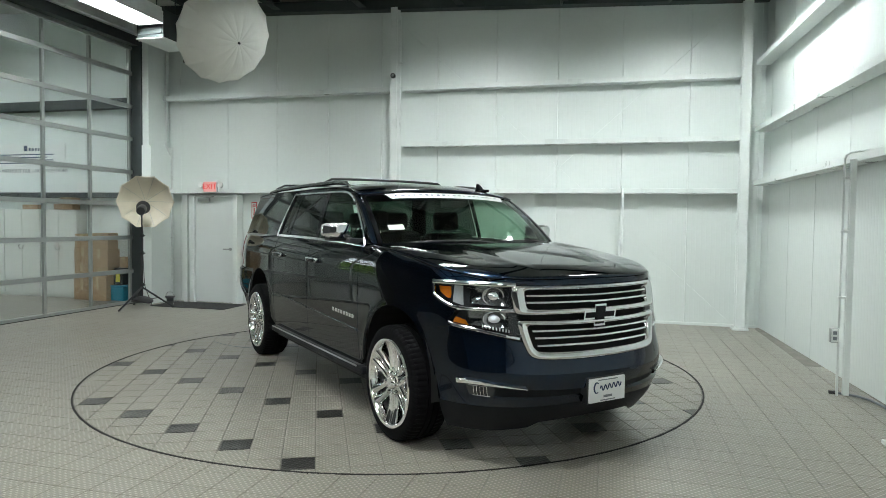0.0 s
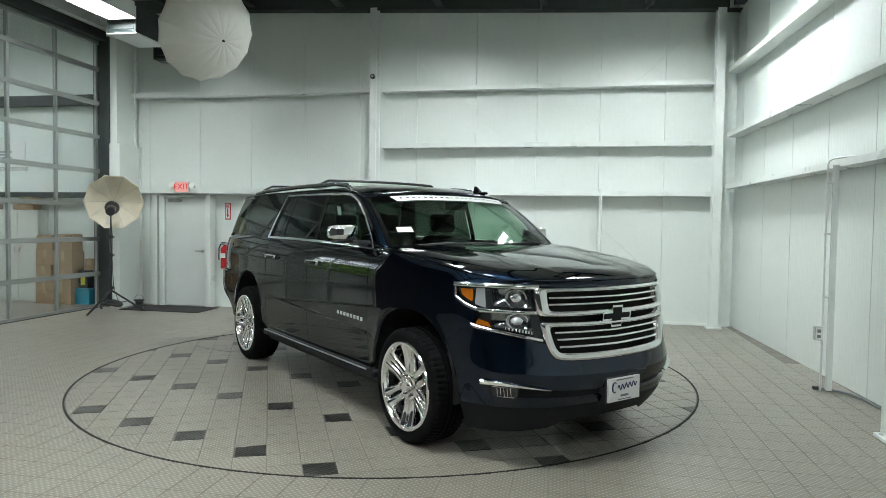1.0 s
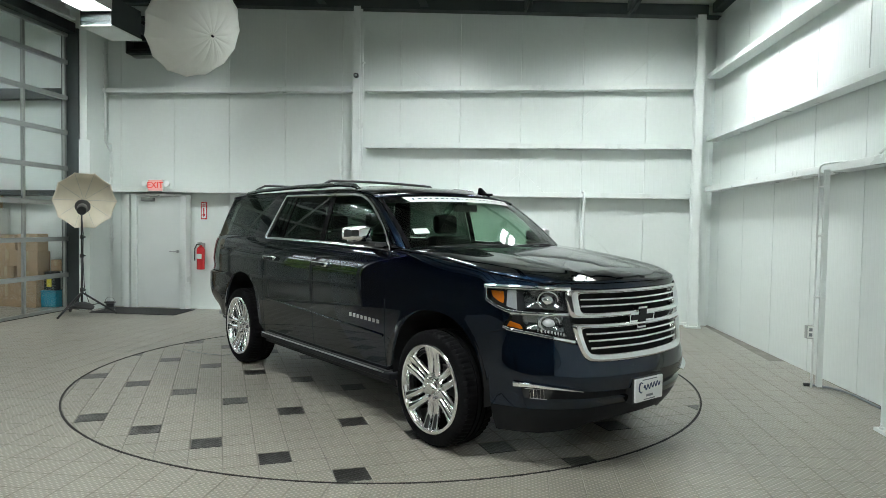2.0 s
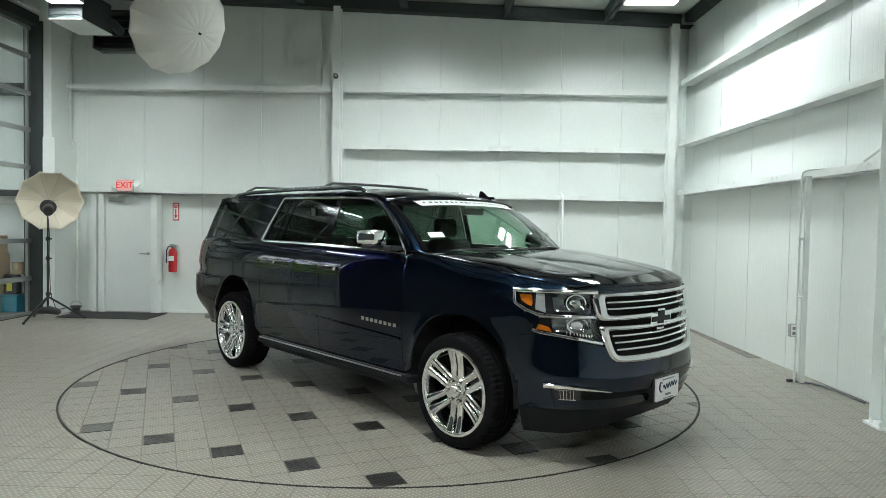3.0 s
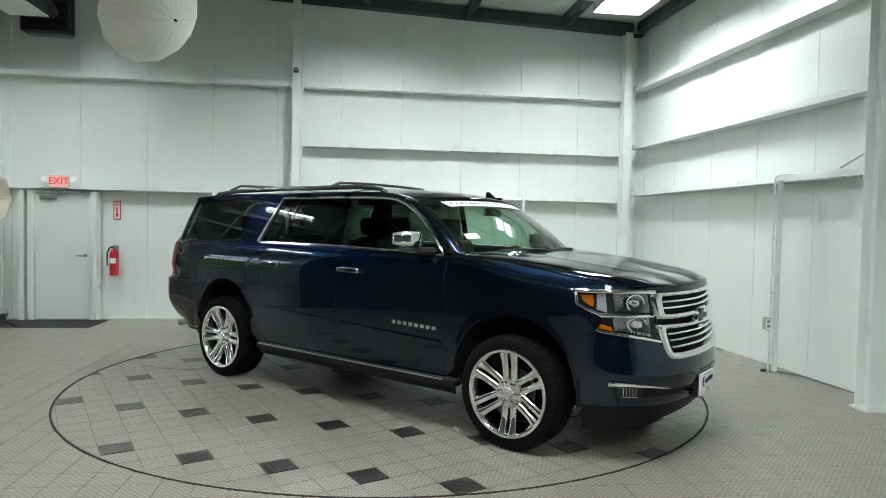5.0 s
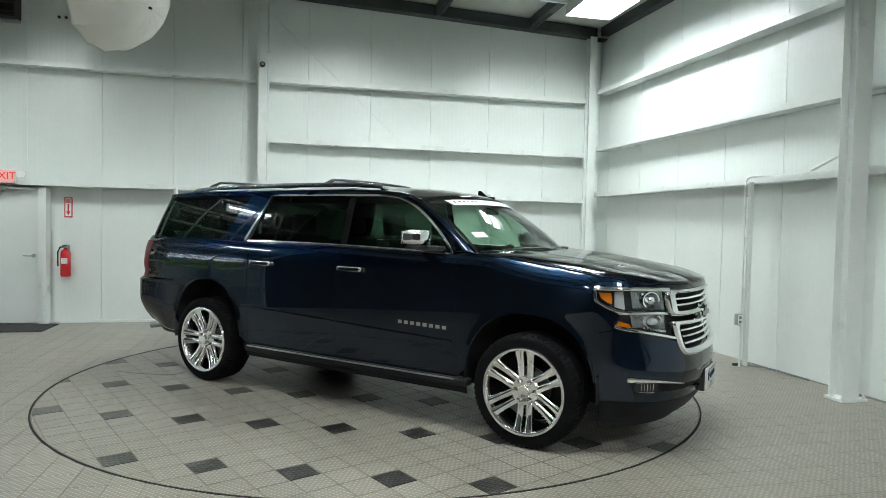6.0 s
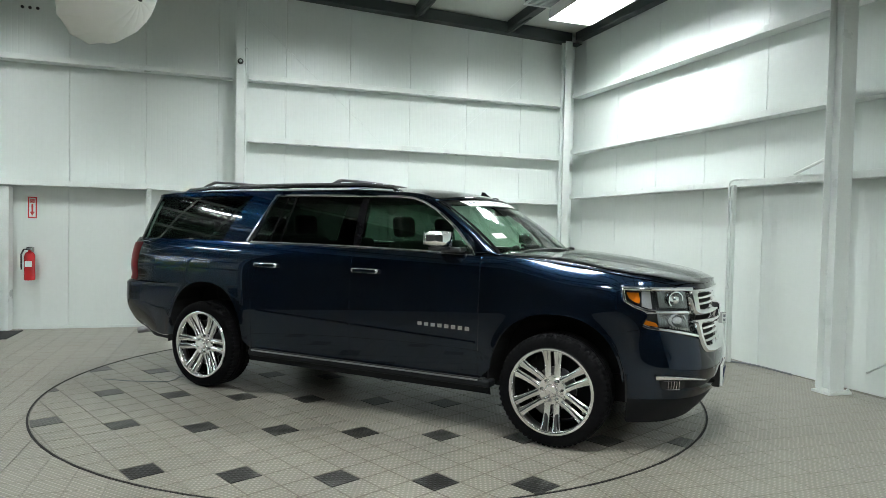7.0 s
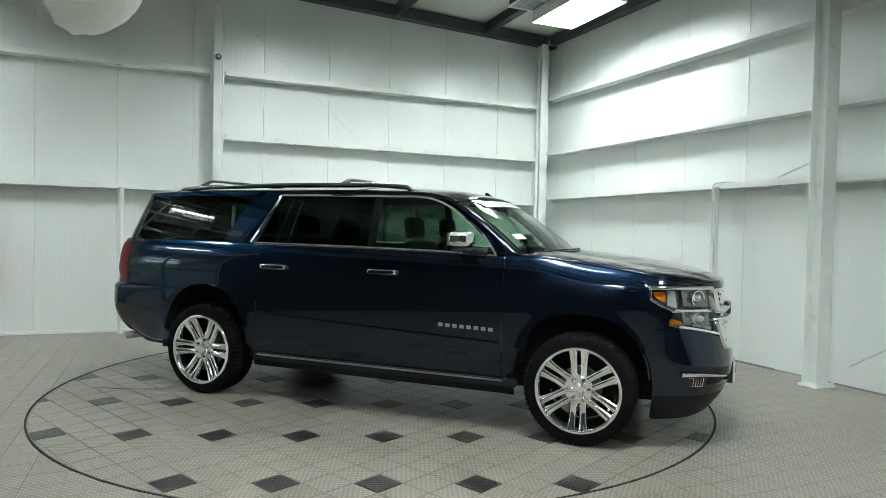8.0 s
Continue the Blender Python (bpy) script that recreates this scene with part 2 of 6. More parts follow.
M_RUBBER = mat("black_rubber", (0.018, 0.018, 0.018), 0.6, grain=0.2, scale=12, bump=0.2, bump_scale=150, fine=0.1)
M_BLACK = mat("black_plastic", (0.022, 0.022, 0.024), 0.42, grain=0.1, scale=10, bump=0.12, bump_scale=200, fine=0.05)
M_DOOR = mat("door_paint", (0.72, 0.76, 0.745), 0.4, grain=0.03, scale=2, bump=0.05, bump_scale=30, rough_var=0.05)
M_LAMP = glow("lamp_tubes", (0.93, 1.0, 1.0), LAMP_GLOW)
M_REFLECTOR = mat("lamp_white_enamel", (0.8, 0.82, 0.8), 0.3, grain=0.03, scale=8)
M_GLASS = pane_mat("door_glass", (0.94, 0.957, 0.96), 1.45)
M_CARD = mat("cardboard", (0.36, 0.25, 0.15), 0.8, grain=0.12, scale=7, bump=0.15, bump_scale=60, fine=0.06)
M_TAPE = mat("parcel_tape", (0.45, 0.36, 0.22), 0.3, grain=0.05, scale=20)
M_CABINET = mat("cabinet_laminate", (0.62, 0.64, 0.60), 0.4, grain=0.03, scale=3, bump=0.04)
M_PLATE = mat("glossy_white_plate", (0.89, 0.9, 0.9), 0.25, grain=0.02, scale=10)
M_WHITE = mat("white_plastic", (0.78, 0.8, 0.78), 0.35, grain=0.03, scale=10, bump=0.03)
M_RED = mat("red_enamel", (0.55, 0.02, 0.025), 0.25, grain=0.08, scale=12, coat=0.5)
M_REDINK = mat("red_ink", (0.6, 0.04, 0.05), 0.5, grain=0.04, scale=20)
M_INK = mat("dark_blue_ink", (0.03, 0.05, 0.12), 0.5, grain=0.05, scale=20)
M_GREYINK = mat("grey_ink", (0.2, 0.22, 0.24), 0.5, grain=0.05, scale=20)
M_BLUE = mat("blue_bin_plastic", (0.02, 0.28, 0.42), 0.35, grain=0.06, scale=10)
M_YELLOW = mat("yellow_label", (0.7, 0.6, 0.05), 0.5, grain=0.05, scale=20)
M_UMB = cloth("umbrella_nylon", (0.94, 0.94, 0.90), 0.42)
M_UMBIN = mat("umbrella_lining", (0.74, 0.68, 0.55), 0.5, grain=0.05, scale=5, bump=0.1, bump_scale=30)
M_FOLIAGE = glow("daylit_greenery_glow", (0.30, 0.50, 0.14), 1.1)
M_DAYSKY = glow("daylight_sky", (0.9, 0.96, 1.0), 6.0)
M_MAT = mat("entry_mat", (0.02, 0.02, 0.02), 0.95, grain=0.3, scale=60, bump=0.6, bump_scale=250)
M_EXITGLOW = glow("exit_letters", (1.0, 0.06, 0.05), 0.75)
M_EXITFACE = glow("exit_face", (1.0, 0.50, 0.46), 0.8)

# ---- the hall ----
Y_BACK, X_RIGHT, X_LEFT, Y_FRONT = 11.0, 2.44, -8.25, -7.0
Z_EAVE, Z_ROOF, PITCH_UP = 4.86, 5.06, 0.042     # heights at the side wall; the roof climbs away from it
Z_TOP = 5.95


def roof_z(x):
    return Z_ROOF + PITCH_UP * (X_RIGHT - x)


def pitched(ob):
    """Shears a level roof piece to the slope of the roof."""
    for q in ob.data.vertices:
        q.co.z += PITCH_UP * (X_RIGHT - q.co.x)
    return ob


SWING = Matrix.Translation((X_RIGHT, Y_BACK, 0)) @ Matrix.Rotation(radians(2.06), 4, "Z") @ Matrix.Translation((-X_RIGHT, -Y_BACK, 0))


def swung(ob):
    """Turns a piece of the side wall, which stands a little out of square."""
    ob.matrix_basis = SWING @ ob.matrix_basis
    return ob


def wall_panel_mesh(width, height, name):
    """One ribbed steel sandwich panel, its face towards -y; x from 0 to width."""
    bm = bmesh.new()
    g, d = 0.0014, 0.00065
    prof = [(g, 0.05), (g, 0.006), (g + 0.005, 0.0)]
    n = int(round(width / 0.07))
    for k in range(1, n):
        c = width * k / n
        prof += [(c - 0.012, 0.0), (c, d), (c + 0.012, 0.0)]
    prof += [(width - g - 0.005, 0.0), (width - g, 0.006), (width - g, 0.05)]
    lo = [bm.verts.new((x, y, 0)) for x, y in prof]
    hi = [bm.verts.new((x, y, height)) for x, y in prof]
    for i in range(len(prof) - 1):
        bm.faces.new((lo[i], lo[i + 1], hi[i + 1], hi[i]))
    bm.faces.new(hi[::-1])
    me = bpy.data.meshes.new(name)
    bm.to_mesh(me)
    bm.free()
    me.materials.append(M_WALL)
    return me


def h_column(name, x0, x1, y0, y1, z1, label):
    """A white H-section column with its flanges across y, on a base plate with bolts."""
    ob = part(name, boxes((x0, y0, 0.03, x1, y0 + 0.014, z1), (x0, y1 - 0.014, 0.03, x1, y1, z1), ((x0 + x1) / 2 - 0.006, y0 + 0.012, 0.03, (x0 + x1) / 2 + 0.006, y1 - 0.012, z1), bevel=0.002), M_STEEL)
    tagged(ob, label, "steel column", kind="structure")
    plate = part("base_plate", boxes((x0 - 0.05, y0 - 0.05, 0.0, x1 + 0.05, y1, 0.028), bevel=0.004), M_STEEL, ob)
    for bx, by in ((x0 - 0.025, y0 - 0.025), (x1 + 0.025, y0 - 0.025), (x0 - 0.025, y0 + 0.1), (x1 + 0.025, y0 + 0.1)):
        bm = bmesh.new()
        lathe(bm, [(0.0, 0.028), (0.017, 0.028), (0.017, 0.045), (0.008, 0.046), (0.008, 0.065), (0.0, 0.066)], 8, pose(bx, by, 0))
        part("bolt", bm, M_STEEL, plate)
    return ob


def girt(name, a, b, fixed, z, axis, label, depth=0.17, face=0.076):
    """A cold-rolled C-shaped wall rail from a to b; its web looks into the hall."""
    t = 0.006
    if axis == "x":
        y0, y1 = fixed, Y_BACK - 0.006
        rows = [(a, y0, z - face / 2, b, y0 + t, z + face / 2), (a, y0 + t, z + face / 2 - t, b, y1, z + face / 2), (a, y0 + t, z - face / 2, b, y1, z - face / 2 + t), (a, y0 + depth * 0.9, z + face / 2 - 0.02, b, y0 + depth * 0.9 + t, z + face / 2 - t)]
    else:
        x0, x1 = fixed, X_RIGHT - 0.006
        rows = [(x0, a, z - face / 2, x0 + t, b, z + face / 2), (x0 + t, a, z + face / 2 - t, x1, b, z + face / 2), (x0 + t, a, z - face / 2, x1, b, z - face / 2 + t)]
    return tagged(part(name, boxes(*rows, bevel=0.0015), M_STEEL), label, "wall rail", kind="structure")


# floor bed under the tiles, running on under the glazed door into the next room
floor = tagged(part("floor", boxes((-14.2, Y_FRONT - 0.2, -0.2, X_RIGHT + 0.9, Y_BACK + 0.3, -0.005)), M_GROUT), "beige anti-slip tiled floor with grey grout joints", "floor", kind="structure")

# back wall, with its panels
wall_north = tagged(part("wall_north", boxes((-14.2, Y_BACK + 0.05, -0.1, X_RIGHT + 0.9, Y_BACK + 0.25, Z_TOP)), M_WALL), "white ribbed steel sandwich-panel wall", "wall", kind="structure")
pm = wall_panel_mesh(1.0, 5.45, "wall_panel")
for k in range(-15, 2):
    ob = new("wall_panel", pm)
    ob.parent = wall_north
    ob.location = (0.365 + k, Y_BACK, 0.0)
# right-hand wall
wall_east = tagged(swung(part("wall_east", boxes((X_RIGHT + 0.05, Y_FRONT - 0.2, -0.1, X_RIGHT + 0.25, Y_BACK + 0.05, Z_ROOF + 0.3)), M_WALL)), "white ribbed steel sandwich-panel side wall", "wall", kind="structure")
for k in range(-13, 5):
    ob = new("wall_panel", pm)
    ob.parent = wall_east
    ob.matrix_basis = pose(X_RIGHT, 6.68 + k + 1.0, 0, 0, 0, -90)
# unseen wall behind the camera, added in charcoal to darken the car's reflections
wall_south = tagged(part("wall_south", boxes((-14.2, Y_FRONT - 0.2, -0.1, X_RIGHT + 0.9, Y_FRONT, Z_TOP)), M_UNSEENWALL), "plain unseen closing wall, charcoal to keep the car's reflections dark", "wall", kind="structure")
# roof: light liner panels over dark steel
ceiling = tagged(pitched(part("ceiling", boxes((-14.2, Y_FRONT - 0.2, Z_ROOF, X_RIGHT + 0.9, Y_BACK + 0.3, Z_ROOF + 0.2)), M_ROOF)), "pale roof liner above dark steelwork", "ceiling", kind="structure")


def beam(name, rows, label):
    return tagged(part(name, boxes(*rows, bevel=0.003), M_DARKSTEEL), label, "roof beam", kind="structure")


pitched(beam("eave_beam", [(X_LEFT, Y_BACK - 0.19, Z_EAVE, X_RIGHT - 0.005, Y_BACK - 0.005, Z_EAVE + 0.012), (X_LEFT, Y_BACK - 0.19, Z_EAVE + 0.012, X_RIGHT - 0.2, Y_BACK - 0.18, Z_ROOF - 0.035), (X_LEFT, Y_BACK - 0.19, Z_ROOF - 0.034, X_RIGHT - 0.2, Y_BACK - 0.11, Z_ROOF - 0.024)], "dark primed steel rake beam along the wall head"))
swung(beam("eave_beam", [(X_RIGHT - 0.16, Y_FRONT, Z_EAVE + 0.05, X_RIGHT - 0.005, Y_BACK - 0.21, Z_EAVE + 0.062), (X_RIGHT - 0.16, Y_FRONT, Z_EAVE + 0.062, X_RIGHT - 0.15, Y_BACK - 0.21, Z_ROOF - 0.01)], "dark primed steel eave beam along the wall head"))
for x in (-7.2, -5.6, -4.0, -2.3, -0.62, 1.0):
    pitched(beam("purlin", [(x, Y_FRONT, Z_ROOF - 0.16, x + 0.13, Y_BACK - 0.195, Z_ROOF - 0.148), (x, Y_FRONT, Z_ROOF - 0.148, x + 0.012, Y_BACK - 0.195, Z_ROOF - 0.012), (x + 0.012, Y_FRONT, Z_ROOF - 0.02, x + 0.13, Y_BACK - 0.195, Z_ROOF - 0.004)], "dark steel roof purlin"))
for y in (7.0, 3.0, -1.2, -5.0):
    pitched(beam("rafter", [(X_LEFT, y, Z_ROOF - 0.36, X_RIGHT - 0.17, y + 0.12, Z_ROOF - 0.345), (X_LEFT, y + 0.052, Z_ROOF - 0.345, X_RIGHT - 0.17, y + 0.066, Z_ROOF - 0.175), (X_LEFT, y, Z_ROOF - 0.175, X_RIGHT - 0.17, y + 0.12, Z_ROOF - 0.163)], "dark steel roof rafter"))
# curved flange braces between the purlins and the rake beam
for x in (-0.60, 1.02):
    bm = bmesh.new()
    zr = roof_z(x)
    tube(bm, [(x, Y_BACK - 0.15, zr - 0.19), (x + 0.02, Y_BACK - 0.32, zr - 0.20), (x + 0.05, Y_BACK - 0.62, zr - 0.17), (x + 0.07, Y_BACK - 0.95, zr - 0.155)], 0.022, 8)
    tagged(part("flange_brace", bm, M_DARKSTEEL, smooth=True), "dark steel brace under a roof purlin", "brace", kind="structure")

# columns and rails
h_column("column_1", -3.377, -3.262, 10.67, 10.84, 5.09, "white painted steel H-column with a black sensor")
h_column("column_2", 2.05, 2.175, 10.67, 10.83, 4.85, "white painted steel corner column")
h_column("column_3", 2.205, 2.39, 5.34, 5.51, 4.90, "white painted steel H-column by the side wall")
Z_A, Z_B, Z_C = 3.775, 2.843, 2.06
for z in (Z_A, Z_B, Z_C):
    girt("wall_rail", -3.20, 2.055, 10.80, z, "x", "white painted steel wall rail")
for z in (3.93, 2.955, 2.172):
    swung(girt("wall_rail", -6.9, 10.78, X_RIGHT - 0.2, z, "y", "white painted steel side-wall rail"))
for z in (Z_A, Z_C):
    girt("wall_rail", -7.87, -3.43, 10.80, z, "x", "white painted steel wall rail")

# thin brace rods, crossed behind the rails
for a, b in (((-3.2, 10.915, 4.8), (2.0, 10.915, 0.08)), ((-3.2, 10.93, 0.08), (2.0, 10.93, 4.8))):
    bm = bmesh.new()
    tube(bm, [a, b], 0.0025, 6)
    tagged(part("brace_rod", bm, M_STEEL, smooth=True), "thin white diagonal wind-brace rod", "brace rod", kind="structure")
bm = bmesh.new()
tube(bm, [(X_RIGHT - 0.1, 5.23, 0.22), (X_RIGHT - 0.1, 0.2, 3.6)], 0.009, 8)
tagged(swung(part("brace_rod", bm, M_STEEL, smooth=True)), "thin white diagonal wind-brace rod", "brace rod", kind="structure")

tagged(part("baseboard", boxes((-6.2, Y_BACK - 0.03, -0.004, X_RIGHT - 0.05, Y_BACK - 0.004, 0.04), bevel=0.004), M_WALL), "low white base trim along the wall", "trim", kind="structure")

# ---- left side: pier, jamb and glazed sectional door ----
tagged(part("pier", boxes((-8.16, 10.42, 2.87, -7.88, Y_BACK - 0.004, 5.28), (-8.0, 10.38, -0.005, -7.80, Y_BACK - 0.004, 2.87), bevel=0.004), M_WALL), "white boxed-out wall pier beside the glazed door", "wall", kind="structure")
tagged(part("door_jamb", boxes((-8.32, 10.39, -0.005, -8.01, 10.62, 4.72), bevel=0.006), M_DARKSTEEL), "dark grey steel jamb of the glazed door", "door jamb", kind="structure")
tagged(part("door_header", boxes((-8.32, 6.56, 4.64, -8.05, 10.385, 4.80), bevel=0.006), M_DARKSTEEL), "dark grey steel header over the glazed door", "door header", kind="structure")
wall_west = tagged(part("wall_west", boxes((-8.45, Y_FRONT, 4.80, -8.2, 10.34, 5.49), (-8.45, 10.63, -0.1, -8.23, Y_BACK - 0.004, 4.80)), M_WALL), "white wall round the glazed sectional door", "wall", kind="structure")
# unseen stretch of wall, its charcoal chosen for dark reflections in the doors
tagged(part("wall_west", boxes((-8.45, Y_FRONT, -0.1, -8.2, 6.56, 4.798)), M_UNSEENWALL), "plain unseen closing wall, charcoal to keep the car's reflections dark", "wall", kind="structure")
tagged(part("door_track", boxes((-8.1, 3.2, 4.82, -7.98, 10.30, 4.86), (-8.1, 3.2, 4.86, -8.09, 10.30, 5.0), bevel=0.003), M_STEEL), "pale steel soffit rail above the glazed door", "door track", kind="structure")

glazed_door = empty("door_1", pose(-8.22, 0, 0), "aluminium sectional door glazed with clear panes, shut", "sectional door", kind="structure")
Y_ENDS, rails_z = (6.58, 10.385), [0.0, 0.59, 1.20, 1.80, 2.38, 2.98, 3.56, 4.15, 4.62]
stiles = [10.33, 9.40, 8.47, 7.54, 6.615]
for k, z in enumerate(rails_z):
    h = 0.036 if 0 < k < 8 else 0.05
    part("rail", boxes((-0.03, Y_ENDS[0], max(z - h, 0.004), 0.03, Y_ENDS[1], z + (h if k < 8 else 0.01)), bevel=0.003, seg=1), M_ALU, glazed_door)
for a, b in zip(rails_z, rails_z[1:]):
    for y in stiles:
        part("stile", boxes((-0.022, y - 0.025, a + 0.038 if a > 0 else 0.052, 0.022, y + 0.025, b - 0.038 if b < 4.6 else b - 0.052), bevel=0.002, seg=1), M_ALU, glazed_door)
    for y0, y1 in zip(stiles[1:], stiles):
        pane = part("pane", boxes((-0.004, y0 + 0.027, a + (0.039 if a > 0 else 0.053), 0.004, y1 - 0.027, b - (0.039 if b < 4.6 else 0.053))), M_GLASS, glazed_door)
        pane.visible_shadow = False
part("bottom_seal", boxes((-0.02, Y_ENDS[0], -0.010, 0.045, Y_ENDS[1], 0.003)), M_RUBBER, glazed_door, "black rubber floor seal")
vent = tagged(empty("ceiling_vent", pose(0.78, 8.95, 4.80), "small square ceiling vent with a white frame", "ceiling vent"), "small square ceiling vent with a white frame", "ceiling vent")
part("box", boxes((-0.21, -0.21, 0.02, 0.21, 0.21, 0.20), bevel=0.004), M_DARKSTEEL, vent)
for a, b, c, d in ((-0.23, -0.23, 0.23, -0.195), (-0.23, 0.195, 0.23, 0.23), (-0.23, -0.195, -0.195, 0.195), (0.195, -0.195, 0.23, 0.195)):
    part("frame", boxes((a, b, 0.0, c, d, 0.02), bevel=0.002), M_WHITE, vent)
for k in range(8):
    part("slat", boxes((-0.195, -0.188 + 0.049 * k, 0.006, 0.195, -0.158 + 0.049 * k, 0.016)), M_ALU, vent)
for s in (-0.15, 0.15):
    bm = bmesh.new()
    tube(bm, [(s, 0, 0.19), (s, 0, roof_z(0.78) - 4.80 - 0.02)], 0.006, 6)
    part("hanger", bm, M_DARKSTEEL, vent)

# ---- the next room, seen through the glazed door ----
tagged(part("wall_far", boxes((-14.2, 2.8, -0.1, -14.0, 7.4, 5.48), (-14.2, 10.2, -0.1, -14.0, Y_BACK, 5.48), (-14.2, 7.4, -0.1, -14.0, 10.2, 0.9), (-14.2, 7.4, 3.1, -14.0, 10.2, 5.48)), M_WALL), "white end wall of the next room", "wall", kind="structure")
tagged(part("wall_far", boxes((-14.2, 2.7, -0.1, -8.46, 2.8, 5.48)), M_WALL), "white side wall of the next room", "wall", kind="structure")
tagged(part("wall_far", boxes((-14.0, Y_BACK - 0.1, -0.005, -8.46, Y_BACK - 0.006, 5.48)), M_WALL), "white wall of the next room", "wall", kind="structure")
tagged(part("wall_rail", boxes((-13.99, 10.72, 3.62, -8.46, 10.895, 3.80), (-13.99, 10.70, 1.93, -8.46, 10.895, 2.03), bevel=0.003), M_DARKSTEEL), "dark steel wall rail in the next room", "wall rail", kind="structure")

far_window = empty("window_1", pose(-14.1, 8.8, 0), "wide daylit window in the end wall of the next room", "window", kind="structure")
part("window_frame", boxes((-0.05, -1.4, 0.9, 0.05, 1.4, 0.96), (-0.05, -1.4, 3.04, 0.05, 1.4, 3.1), (-0.05, -1.4, 0.96, 0.05, -1.34, 3.04), (-0.05, 1.34, 0.96, 0.05, 1.4, 3.04)), M_ALU, far_window)
for y in (-0.47, 0.43):
    part("mullion", boxes((-0.04, y, 0.961, 0.04, y + 0.05, 3.039)), M_ALU, far_window)
for y0, y1 in ((-1.339, -0.471), (-0.419, 0.429), (0.481, 1.339)):
    pane = part("pane", boxes((-0.004, y0, 0.961, 0.004, y1, 3.039)), M_GLASS, far_window)
    pane.visible_shadow = False
# flat sheet for the trees; their daylight is its own glow
tagged(part("backdrop", boxes((-17.0, 5.0, -0.5, -16.9, 13.0, 2.3)), M_FOLIAGE), "flat glowing sheet for the sunlit green trees outside the window", "backdrop", kind="structure")
tagged(part("backdrop", boxes((-17.2, 3.0, 2.3, -17.1, 15.0, 6.0)), M_DAYSKY), "pale daylight sky outside the window", "backdrop", kind="structure")


# ---- ceiling lamps ----
def ceiling_lamp(x, y, z=4.64, k=1.0, skirt=0.10):
    """k narrows the lamp; skirt is the depth of its reflector below the hanging height."""
    lamp = empty("ceiling_lamp", pose(x, y, z), "white fluorescent high-bay ceiling lamp, switched on", "ceiling lamp", "ceiling lamps")
    part("housing", boxes((-0.31 * k, -0.64, 0.082, 0.31 * k, 0.64, 0.15), bevel=0.01), M_REFLECTOR, lamp)
    for s in (-1, 1):
        part("side_reflector", prism(bmesh.new(), [(s * 0.31 * k, 0.085), (s * 0.315 * k, 0.085), (s * 0.345 * k, -skirt), (s * 0.34 * k, -skirt)], -0.64, 0.64, "y"), M_REFLECTOR, lamp)
        part("end_plate", boxes((-0.335 * k, s * 0.64 - 0.006, -skirt, 0.335 * k, s * 0.64 + 0.006, 0.09)), M_REFLECTOR, lamp)
        part("diffuser", boxes(((s * 0.15 - 0.09) * k, -0.6, 0.045, (s * 0.15 + 0.09) * k, 0.6, 0.065), bevel=0.006), M_LAMP, lamp, "glowing milky diffuser")
    part("spine", boxes((-0.022, -0.635, 0.03, 0.022, 0.635, 0.083)), M_REFLECTOR, lamp)
    for s in (-0.5, 0.5):
        bm = bmesh.new()
        tube(bm, [(0, s, 0.148), (0, s, roof_z(x) - z - 0.003)], 0.006, 6)
        part("hanger", bm, M_DARKSTEEL, lamp)
    return lamp


ceiling_lamp(1.24, 8.42, skirt=0.045)
ceiling_lamp(-6.85, 8.55, 4.70, 0.68)
lamp = ceiling_lamp(*UNSEEN_LAMPS[0], 4.64 + PITCH_UP * (1.24 - UNSEEN_LAMPS[0][0]))
# the last one is added off view to brighten the next room
for x, y in UNSEEN_LAMPS[1:]:
    copy_thing(lamp, pose(x, y, 4.64 + PITCH_UP * (1.24 - x)))

# ---- things along the back wall ----


def text_mesh(body, size, material, parent, m, name="lettering", depth=0.002, label=""):
    cu = bpy.data.curves.new(name, "FONT")
    cu.body, cu.size, cu.extrude = body, size, depth
    cu.align_x, cu.align_y = "CENTER", "CENTER"
    ob = bpy.data.objects.new(name, cu)
    scene.collection.objects.link(ob)
    bpy.context.view_layer.update()
    me = bpy.data.meshes.new_from_object(ob.evaluated_get(bpy.context.evaluated_depsgraph_get()))
    bpy.data.objects.remove(ob)
    me.materials.clear()
    me.materials.append(material)
    out = new(name, me)
    out.parent = parent
    out.matrix_basis = m
    if label:
        tagged(out, label)
    return out


door = empty("door_2", pose(-6.855, 10.9, 0), "pale grey steel fire door with lever handle, closed", "door", kind="structure")
part("leaf", boxes((-0.40, 0.0, 0.012, 0.40, 0.045, 1.955), bevel=0.003), M_DOOR, door)
for rows in (((-0.50, -0.05, 0, -0.405, 0.09, 1.99),), ((0.405, -0.05, 0, 0.47, 0.09, 1.99),), ((-0.404, -0.05, 1.96, 0.404, 0.09, 1.99),)):
    part("frame", boxes(*rows, bevel=0.004), M_STEEL, door)
part("frame_post", boxes((-0.62, -0.06, 0, -0.54, 0.09, 1.99), bevel=0.004), M_STEEL, door)
part("frame_post", boxes((0.475, -0.10, 0, 0.53, 0.09, 1.99), bevel=0.004), M_STEEL, door)
bm = bmesh.new()
lathe(bm, [(0.0, 0.0), (0.028, 0.0), (0.028, 0.012), (0.012, 0.016), (0.012, 0.05), (0.0, 0.05)], 16, pose(0.335, 0.0, 1.0, 90, 0, 0))
tube(bm, [(0.335, -0.045, 1.0), (0.30, -0.05, 1.0), (0.21, -0.048, 1.0)], 0.011, 8)
part("lever_handle", bm, M_ALU, door, "brushed steel lever handle", smooth=True, angle=40)
bm = bmesh.new()
